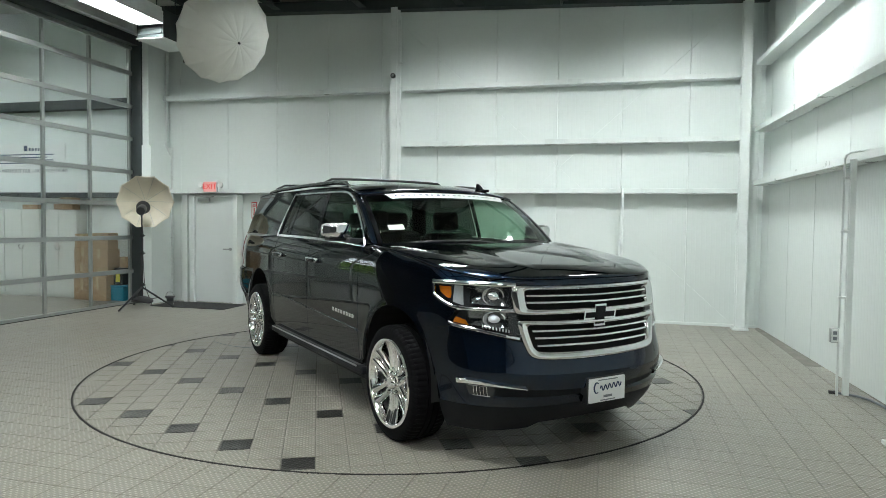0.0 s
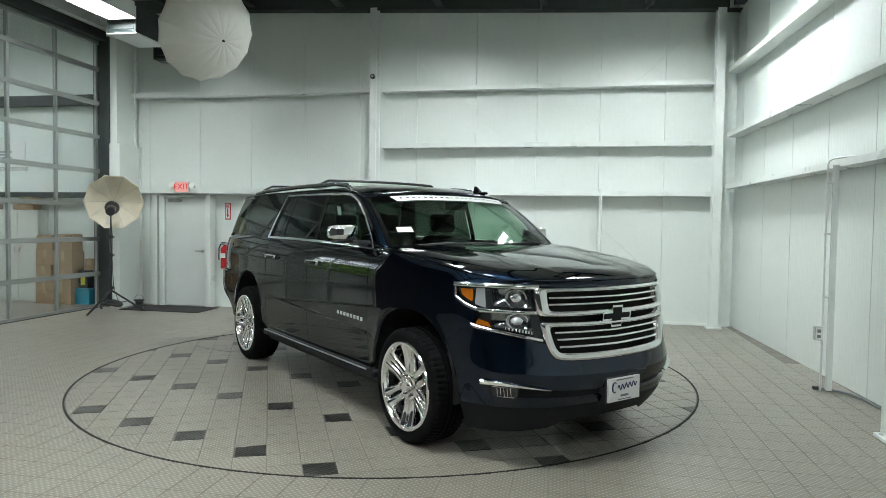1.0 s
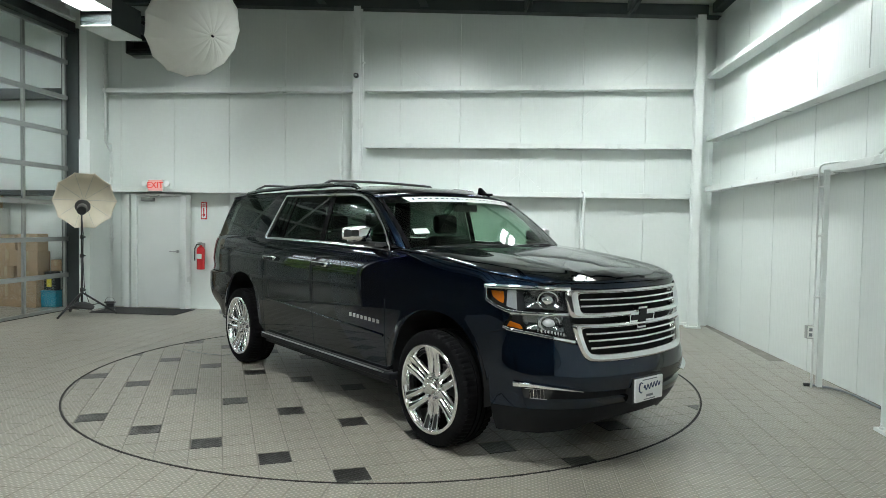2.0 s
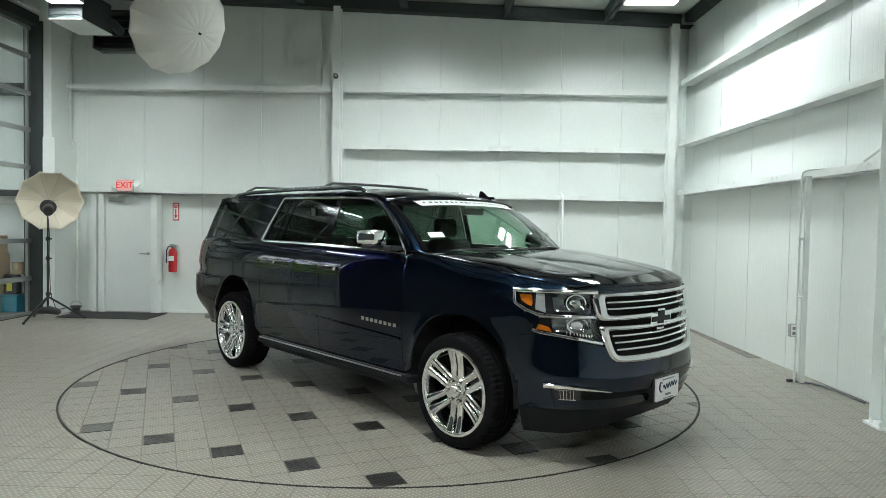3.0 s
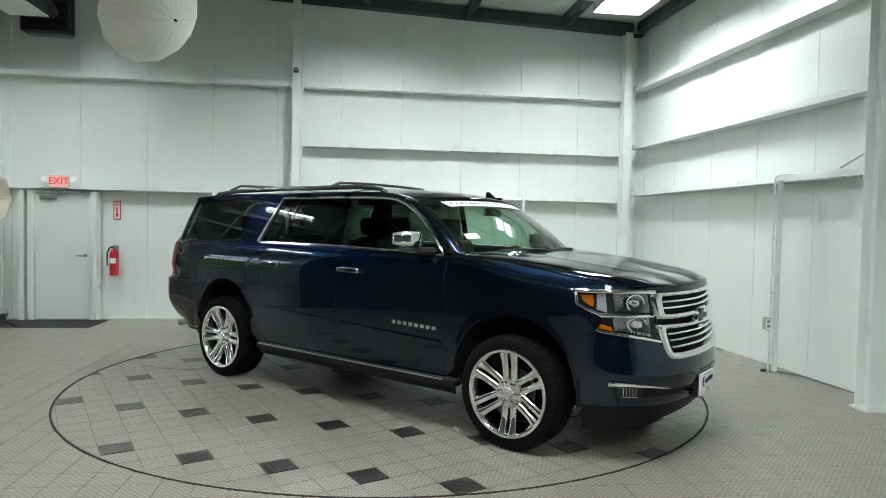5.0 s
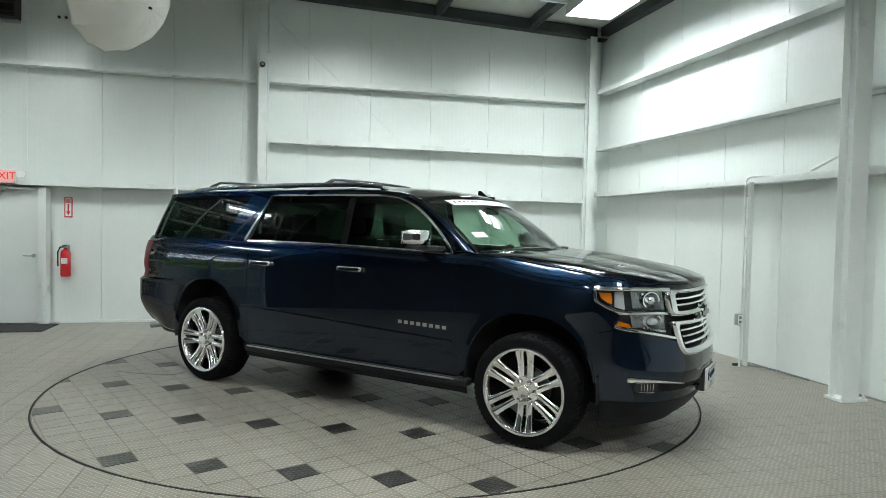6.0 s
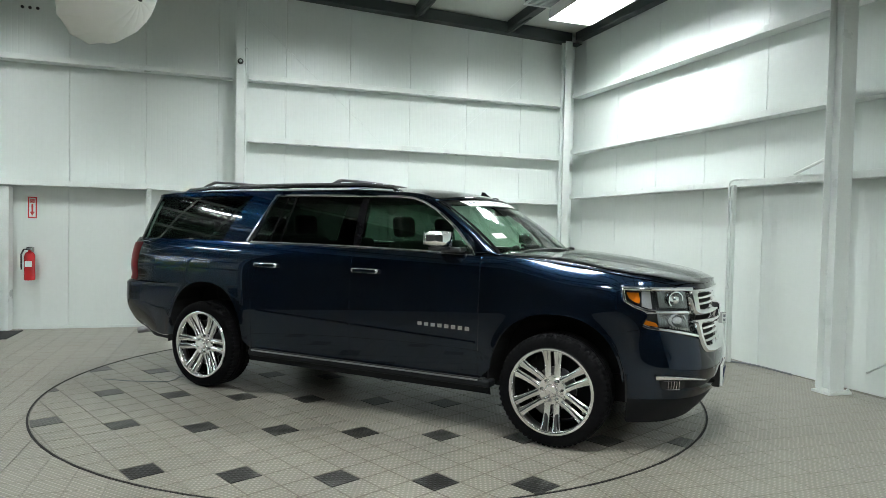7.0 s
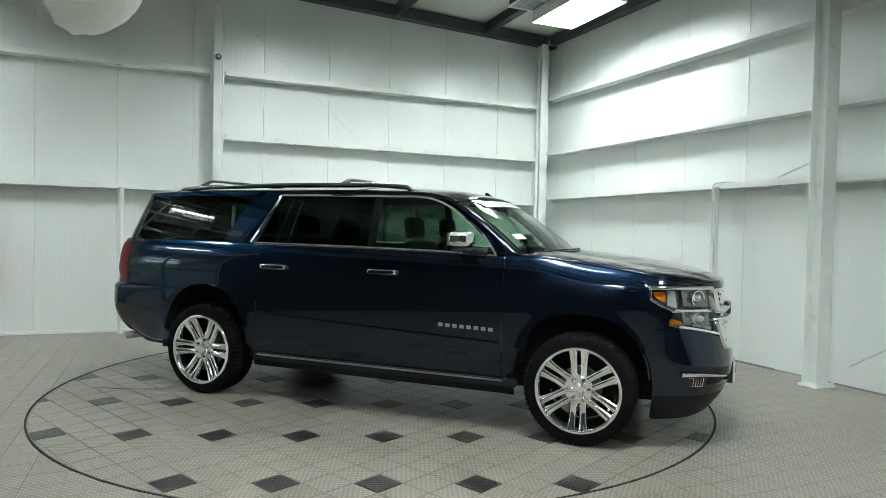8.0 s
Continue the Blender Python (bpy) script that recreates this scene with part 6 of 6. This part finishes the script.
for a, b in zip(fin, fin[1:]):
    bm.faces.new((a[0], a[1], b[1], b[0]))
for k in (0, 1):
    bm.faces.new([r[k] for r in fin])
bmesh.ops.recalc_face_normals(bm, faces=bm.faces[:])
box(bm, 0.42, 0.51, 1.832, 0.62, 0.57, 1.856, 0.008)
part("aerial", bm, M_TRIM, car, "dark blue shark-fin aerial")

# door mirrors
for sd in (-1, 1):
    bm = bmesh.new()
    bmesh.ops.create_icosphere(bm, subdivisions=4, radius=1.0)
    for v in bm.verts:
        c = v.co
        q = Vector([math.copysign(abs(k) ** 0.55, k) for k in c])
        v.co = Vector((0.79 + q.x * 0.065 - 0.045 * q.y * q.y * 0.6 + (0.04 if q.x > 0 else 0) * (1 - q.y * q.y), sd * 1.045 + q.y * 0.125, 1.463 + q.z * 0.062 ))
    mir = part("door_mirror", bm, M_CHROME, car, "chrome-capped door mirror", smooth=True)
    part("mirror_base", boxes((0.74, min(sd * 0.90, sd * 1.14), 1.378, 0.86, max(sd * 0.90, sd * 1.14), 1.402), bevel=0.01), M_BLACK, mir)
    part("mirror_stalk", boxes((0.78, min(sd * 0.88, sd * 1.0), 1.362, 0.95, max(sd * 0.88, sd * 1.0), 1.40), bevel=0.012), M_BLACK, mir)
    part("mirror_glass", boxes((0.708, min(sd * 0.94, sd * 1.15), 1.415, 0.716, max(sd * 0.94, sd * 1.15), 1.51), bevel=0.003), M_CHROME, mir)
    part("mirror_sail", boxes((0.84, min(sd * 0.885, sd * 0.915), 1.355, 0.99, max(sd * 0.885, sd * 0.915), 1.372), bevel=0.003), M_TRIM, mir)

# door handles, badge letters drawn as plain blocks, side moulding, step
for x in (0.10, -0.95):
    for sd in (-1, 1):
        bm = bmesh.new()
        c = wrap(s_x(x), 1.185)
        yb = abs(c.y)
        a, b = sorted((sd * (yb - 0.01), sd * (yb + 0.042)))
        box(bm, x - 0.130, a, 1.163, x + 0.130, b, 1.206, 0.016)
        hd = part("handle", bm, M_CHROME, car, "chrome door handle", smooth=True)
        bm = bmesh.new()
        a, b = sorted((sd * (yb + 0.034), sd * (yb + 0.0435)))
        box(bm, x - 0.112, a, 1.169, x + 0.112, b, 1.198, 0.004)
        part("handle_insert", bm, M_PAINT, hd, smooth=True)
for sd in (-1, 1):
    for k in range(8):
        x = 0.615 + 0.058 * k
        c = wrap(s_x(x), 0.80 - 0.0015 * k)
        part("badge_block", boxes((x - 0.019, min(sd * (abs(c.y) - 0.003), sd * (abs(c.y) + 0.006)), c.z - 0.015, x + 0.019, max(sd * (abs(c.y) - 0.003), sd * (abs(c.y) + 0.006)), c.z + 0.015), bevel=0.002), M_CHROME, car)
strip("side_moulding", [(s_x(-1.07), 0.772), (s_x(-0.07), 0.735)], wrap, 0.022, 0.008, M_PAINT, car)
strip("side_moulding", [(s_x(-0.04), 0.733), (s_x(0.5), 0.712), (s_x(1.08), 0.69)], wrap, 0.022, 0.008, M_PAINT, car)
for sd in (-1, 1):
    a, b = sorted((sd * 0.90, sd * 1.018))
    step = part("side_step", boxes((-1.14, a, 0.362, 1.22, b, 0.420), bevel=0.018, seg=3), M_VALANCE, car, "black side step with a bright strip")
    a, b = sorted((sd * 1.011, sd * 1.021))
    part("step_strip", boxes((-1.10, a, 0.409, 1.12, b, 0.421), bevel=0.003), M_SATIN, step)
    a, b = sorted((sd * 0.93, sd * 1.005))
    part("step_tread", boxes((-1.10, a, 0.419, 1.15, b, 0.424), bevel=0.002), M_RUBBER, step)

# underside and wheel wells
part("underbody", boxes((-2.55, -0.62, 0.30, 2.35, 0.62, 0.50), (-1.17, -0.93, 0.36, 1.18, 0.93, 0.50), (-2.70, -0.60, 0.42, -2.2, 0.60, 0.55)), M_WELL, car)
for cx in (AXLE_F, AXLE_R):
    for sd in (-1, 1):
        bm = bmesh.new()
        prof = arch(cx, 182, -2, 20, 0.51, 0.56)
        rows = [[bm.verts.new((x, sd * yy, z)) for x, z in prof] for yy in (0.965 if cx > 0 else 0.955, 0.60)]
        for k in range(len(prof) - 1):
            bm.faces.new((rows[0][k], rows[0][k + 1], rows[1][k + 1], rows[1][k]))
        bm.faces.new(rows[1])
        part("wheel_well", bm, M_WELL, car)
part("engine_bay", boxes((1.0, -0.58, 0.50, 2.45, 0.58, 1.12)), M_WELL, car)
bm = bmesh.new()
tube(bm, [(-2.2, -0.66, 0.43), (-2.6, -0.68, 0.43), (-2.76, -0.73, 0.425), (-2.86, -0.79, 0.41)], 0.035, 12)
part("exhaust_tip", bm, M_SATIN, car, "steel exhaust tip", smooth=True)
bm = bmesh.new()
bmesh.ops.create_icosphere(bm, subdivisions=3, radius=1.0)
for v in bm.verts:
    v.co = Vector((-1.65 + v.co.x * 0.14, v.co.y * 0.16, 0.36 + v.co.z * 0.14))
tube(bm, [(-1.7, -0.8, 0.40), (-1.7, 0.8, 0.40)], 0.05, 10)
part("rear_axle", bm, M_WELL, car, smooth=True)

# cabin inside
part("cabin_floor", boxes((-2.6, -0.86, 0.52, 1.15, 0.86, 0.60)), M_CABIN, car)
part("dashboard", boxes((0.88, -0.82, 0.85, 1.30, 0.82, 1.27), bevel=0.06, seg=4), M_DASH, car)
sheet("dash_top", lambda u, v: Vector((0.95 + 0.42 * v, (2 * u - 1) * 0.80, 1.275 + 0.04 * math.sin(v * 3.14) - 0.02 * v)), 12, 6, M_DASH, car)
for sd in (-1, 1):
    part("door_trim", boxes((-1.1, min(sd * 0.86, sd * 0.90), 0.60, 1.0, max(sd * 0.86, sd * 0.90), 1.355), bevel=0.01), M_CABIN, car)
part("headliner", boxes((-2.3, -0.70, 1.80, 0.45, 0.70, 1.815)), M_CABIN, car)


def car_seat(x, y, w, name="seat", rests=((0,),)):
    st = part(name, boxes((x - 0.28, y - w / 2, 0.78, x + 0.26, y + w / 2, 0.96), bevel=0.05, seg=3), M_CABIN, car, "dark leather seat")
    bm = bmesh.new()
    box(bm, -0.075, -w / 2, 0.0, 0.075, w / 2, 0.54, 0.06, 4, pose(x - 0.24, y, 0.90, 0, -12, 0))
    part("backrest", bm, M_CABIN, st, smooth=True)
    for r in rests:
        bm = bmesh.new()
        box(bm, -0.05, -0.14, 0.0, 0.05, 0.14, 0.19, 0.045, 4, pose(x - 0.385, y + r[0], 1.455, 0, -6, 0))
        hr = part("headrest", bm, M_CABIN, st, smooth=True)
        bm = bmesh.new()
        for q in (-0.05, 0.05):
            tube(bm, [(x - 0.36, y + r[0] + q, 1.39), (x - 0.375, y + r[0] + q, 1.48)], 0.006, 6)
        part("post", bm, M_CHROME, hr)
    return st


car_seat(0.50, -0.40, 0.54)
car_seat(0.50, 0.40, 0.54)
car_seat(-0.60, -0.40, 0.54)
car_seat(-0.60, 0.40, 0.54)
car_seat(-1.65, 0.0, 1.3, "rear_bench", ((-0.4,), (0.4,)))
bm = bmesh.new()
bmesh.ops.create_circle(bm, segments=28, radius=0.185)
ring = [v.co.copy() for v in bm.verts]
bm.free()
bm = bmesh.new()
tube(bm, ring + [ring[0]], 0.016, 8, False)
for a in (0, 120, 240):
    tube(bm, [(0, 0, -0.02), (0.18 * math.cos(radians(a + 90)), 0.18 * math.sin(radians(a + 90)), 0)], 0.014, 6)
bmesh.ops.transform(bm, matrix=pose(0.80, 0.40, 1.22, 0, -65, 0), verts=bm.verts[:])
part("steering_wheel", bm, M_DASH, car, smooth=True)
part("inner_mirror", boxes((0.86, -0.13, 1.665, 0.885, 0.13, 1.725), bevel=0.01), M_DASH, car)


# wheels
def wheel():
    w = empty("wheel", pose(0, 0, 0), "", "")
    w.parent = car
    bm = bmesh.new()
    prof = [(0.285, -0.125), (0.31, -0.135), (0.35, -0.142), (0.380, -0.136), (0.4015, -0.118), (0.405, -0.09), (0.405, -0.047), (0.397, -0.045), (0.397, -0.037), (0.406, -0.035), (0.406, -0.004), (0.397, -0.003), (0.397, 0.005), (0.406, 0.006), (0.406, 0.037), (0.397, 0.039), (0.397, 0.047), (0.405, 0.049), (0.405, 0.09), (0.4015, 0.118), (0.380, 0.136), (0.35, 0.142), (0.31, 0.135), (0.285, 0.125)]
    lathe(bm, prof, 192)
    for v in bm.verts:
        z, r = v.co.z, math.hypot(v.co.x, v.co.y)
        k = round(math.atan2(v.co.y, v.co.x) / math.tau * 192) + (1 if z > 0 else 0)
        if 0.08 < abs(z) < 0.125 and r > 0.38 and k % 3 == 0:
            v.co.x, v.co.y = v.co.x * (1 - 0.010 / r), v.co.y * (1 - 0.010 / r)
    part("tyre", bm, M_TYRE, w, "black low-profile tyre", smooth=True, angle=30)
    bm = bmesh.new()
    lathe(bm, [(0.312, 0.130), (0.315, 0.140), (0.311, 0.147), (0.303, 0.149), (0.292, 0.146), (0.286, 0.138), (0.278, 0.10), (0.268, 0.02), (0.258, -0.11), (0.285, -0.13)], 72)
    rim = part("rim", bm, M_RIM, w, "chrome alloy rim with six split spokes", smooth=True, angle=35)
    for k in range(6):
        for q in (-1, 1):
            bm = bmesh.new()
            rows = []
            for j in range(9):
                u = j / 8
                r = 0.058 + 0.234 * u
                cen = q * (0.031 + 0.011 * u + 0.003 * u**5)
                hw = 0.0270 - 0.002 * math.sin(u * 3.14) + 0.009 * u**5
                zt = 0.108 + 0.034 * u - 0.014 * math.sin(u * 3.14)
                th = 0.045
                rows.append([bm.verts.new(p) for p in ((r, cen - hw, zt - th), (r, cen - hw, zt - 0.016), (r, cen - hw * 0.75, zt - 0.005), (r, cen, zt), (r, cen + hw * 0.75, zt - 0.005), (r, cen + hw, zt - 0.016), (r, cen + hw, zt - th))])
            for a, b in zip(rows, rows[1:]):
                for i in range(7):
                    bm.faces.new((a[i], a[(i + 1) % 7], b[(i + 1) % 7], b[i]))
            bm.faces.new(rows[0])
            bm.faces.new(rows[-1][::-1])
            bmesh.ops.recalc_face_normals(bm, faces=bm.faces[:])
            bmesh.ops.transform(bm, matrix=pose(0, 0, 0, 0, 0, 30 + 60 * k), verts=bm.verts[:])
            part("spoke", bm, M_RIM, rim, smooth=True, angle=50)
    bm = bmesh.new()
    lathe(bm, [(0.112, 0.05), (0.110, 0.096), (0.098, 0.108), (0.050, 0.110), (0.044, 0.128), (0.036, 0.135), (0.0, 0.137)], 36)
    part("hub_cap", bm, M_RIM, rim, smooth=True, angle=35)
    for k in range(6):
        bm = bmesh.new()
        lathe(bm, [(0.0165, 0.10), (0.0165, 0.124), (0.012, 0.132), (0.0, 0.134)], 12, pose(0.074 * math.cos(radians(60 * k)), 0.074 * math.sin(radians(60 * k)), 0))
        part("lug_nut", bm, M_RIM, rim)
    bm = bmesh.new()
    lathe(bm, [(0.06, 0.02), (0.155, 0.02), (0.155, -0.01), (0.06, -0.01)], 40)
    part("brake_disc", bm, M_DISC, w, smooth=True, angle=30)
    bm = bmesh.new()
    lathe(bm, [(0.0, -0.095), (0.249, -0.095), (0.249, -0.10)], 32)
    part("back_plate", bm, M_WELL, w)
    part("brake_caliper", boxes((-0.21, -0.075, -0.03, -0.12, 0.075, 0.045), bevel=0.015), M_DISC, w)
    return w


w0 = wheel()
for n, (cx, sd) in enumerate(((AXLE_F, -1), (AXLE_R, -1), (AXLE_F, 1), (AXLE_R, 1))):
    m = pose(cx, sd * 0.880, TYRE_R - 0.002, 90 if sd < 0 else -90, 0, 0) @ pose(0, 0, 0, 0, 0, 60 + 30 * (n % 2))
    if n == 0:
        w0.matrix_basis = m
    else:
        copy_thing(w0, m)

# ---- turntable and tiles ----
TC, TR = Vector((-1.93, 6.866)), 3.04
PITCH, TILE_A = 0.2142, 25.3
DARK0 = Vector((-1.63, 3.975))


def clip_poly(poly, keep, cut):
    """Clips a convex polygon by the test keep(p) with the crossing found by cut(p, q)."""
    out = []
    for p, q in zip(poly, poly[1:] + poly[:1]):
        a, b = keep(p), keep(q)
        if a:
            out.append(p)
        if a != b:
            out.append(cut(p, q))
    return out


def crossing(r):
    def f(p, q):
        lo, hi = 0.0, 1.0
        ins = (p - TC).length < r
        for _ in range(18):
            mid = (lo + hi) / 2
            if ((p.lerp(q, mid) - TC).length < r) == ins:
                lo = mid
            else:
                hi = mid
        return p.lerp(q, (lo + hi) / 2)
    return f


def tile_geo(bm, poly, z=0.0, arris=0.004):
    """A tile with a small arris: top face, bevel and skirt."""
    c = sum(poly, Vector((0, 0))) / len(poly)
    top = [bm.verts.new((*(p + (c - p).normalized() * arris), z)) for p in poly]
    mid = [bm.verts.new((*p, z - 0.0015)) for p in poly]
    low = [bm.verts.new((*p, z - 0.013)) for p in poly]
    n = len(poly)
    bm.faces.new(top)
    for i in range(n):
        j = (i + 1) % n
        bm.faces.new((mid[i], mid[j], top[j], top[i]))
        bm.faces.new((low[i], low[j], mid[j], mid[i]))


def tile_mesh(name, size, material, arris=0.004):
    bm = bmesh.new()
    h = size / 2
    tile_geo(bm, [Vector((-h, -h)), Vector((h, -h)), Vector((h, h)), Vector((-h, h))], 0.0, arris)
    me = bpy.data.meshes.new(name)
    bm.to_mesh(me)
    bm.free()
    me.materials.append(material)
    return me


turntable = empty("turntable", pose(TC.x, TC.y, 0), "round tiled car turntable let flush into the floor", "turntable")
bm = bmesh.new()
lathe(bm, [(0.0, -0.0118), (TR - 0.012, -0.0118), (TR - 0.012, -0.003), (TR - 0.006, -0.002), (TR - 0.006, -0.0119)], 160)
part("bed", bm, M_GROUT, turntable)
bm = bmesh.new()
lathe(bm, [(TR - 0.005, -0.0119), (TR - 0.005, 0.002), (TR + 0.009, 0.002), (TR + 0.009, -0.0119)], 160)
part("edge_ring", bm, M_WELL, turntable, "dark steel edge ring")

u = Vector((math.cos(radians(TILE_A)), math.sin(radians(TILE_A))))
v = Vector((-u.y, u.x))
light_me, dark_me = tile_mesh("tile", PITCH - 0.0055, M_TILE), tile_mesh("dark_tile", PITCH - 0.013, M_TILE_DARK)
h = (PITCH - 0.0055) / 2
rest = bmesh.new()
rest_dark = bmesh.new()
whole = []
R_IN = TR - 0.014
for i in range(-22, 23):
    for j in range(-10, 36):
        c = DARK0 + u * (i * PITCH) + v * (j * PITCH)
        if (c - TC).length > R_IN + 0.16:
            continue
        # dark tiles sit on a lattice with the steps (-2, 2) and (1, 5)
        dark = (i + j) % 6 == 0 and ((i - (i + j) // 6) % 2 == 0)
        poly = [c + u * a * h + v * b * h for a, b in ((-1, -1), (1, -1), (1, 1), (-1, 1))]
        inside = [(p - TC).length < R_IN for p in poly]
        if all(inside):
            whole.append((c, dark))
        elif any(inside):
            poly = clip_poly(poly, lambda p: (p - TC).length < R_IN, crossing(R_IN))
            if len(poly) > 2:
                tile_geo(rest_dark if dark else rest, poly)
whole.sort(key=lambda t: t[0].y - 0.25 * abs(t[0].x + 1.9))
light_n = 0
for c, dark in whole:
    if dark or light_n < 290:
        ob = new("dark_tile" if dark else "tile", dark_me if dark else light_me)
        ob.parent = turntable
        ob.matrix_basis = pose(c.x - TC.x, c.y - TC.y, 0, 0, 0, TILE_A)
        light_n += 0 if dark else 1
    else:
        tile_geo(rest, [c + u * a * h + v * b * h for a, b in ((-1, -1), (1, -1), (1, 1), (-1, 1))])
for bmx, m, lab in ((rest, M_TILE, "beige anti-slip tiles"), (rest_dark, M_TILE_DARK, "dark cut tiles at the rim")):
    bmesh.ops.translate(bmx, vec=(-TC.x, -TC.y, 0), verts=bmx.verts[:])
    tagged(part("tile_field", bmx, m, turntable, lab), kind="stuff")

# tiles of the hall floor, parallel to the walls
P2 = 0.2142
hall = bmesh.new()
R_OUT = TR + 0.012
floor_me = tile_mesh("floor_tile", P2 - 0.003, M_TILE, 0.0022)
h2 = (P2 - 0.003) / 2
near = []
for ix in range(int((X_RIGHT + 0.7 + 14.0) / P2) + 1):
    cx = 0.32 + P2 * (ix - 66)
    for iy in range(85):
        cy = 3.592 + P2 * (iy - 49)
        if cx > X_RIGHT - 0.08 + 0.036 * (Y_BACK - cy) or cx < -13.9 or cy > Y_BACK - 0.02 or cy < Y_FRONT or (-8.40 < cx < -8.10) or (cx < -8.1 and cy < 2.9):
            continue
        c = Vector((cx, cy))
        d = (c - TC).length
        if d < R_OUT - 0.16:
            continue
        poly = [c + Vector((a * h2, b * h2)) for a, b in ((-1, -1), (1, -1), (1, 1), (-1, 1))]
        inside = [(p - TC).length > R_OUT for p in poly]
        if all(inside):
            if 3.0 < cy < 5.2 and -4.4 < cx < 2.4:
                near.append(c)
            else:
                tile_geo(hall, poly, 0.0, 0.0022)
        elif any(inside):
            poly = clip_poly(poly, lambda p: (p - TC).length > R_OUT, crossing(R_OUT))
            if len(poly) > 2:
                tile_geo(hall, poly, 0.0, 0.0022)
for k, c in enumerate(near):
    if k < 300:
        ob = new("floor_tile", floor_me)
        ob.parent = floor
        ob.location = (c.x, c.y, 0)
    else:
        tile_geo(hall, [c + Vector((a * h2, b * h2)) for a, b in ((-1, -1), (1, -1), (1, 1), (-1, 1))], 0.0, 0.0022)
tagged(part("floor_tiles", hall, M_TILE, floor, "beige anti-slip floor tiles"), kind="stuff")
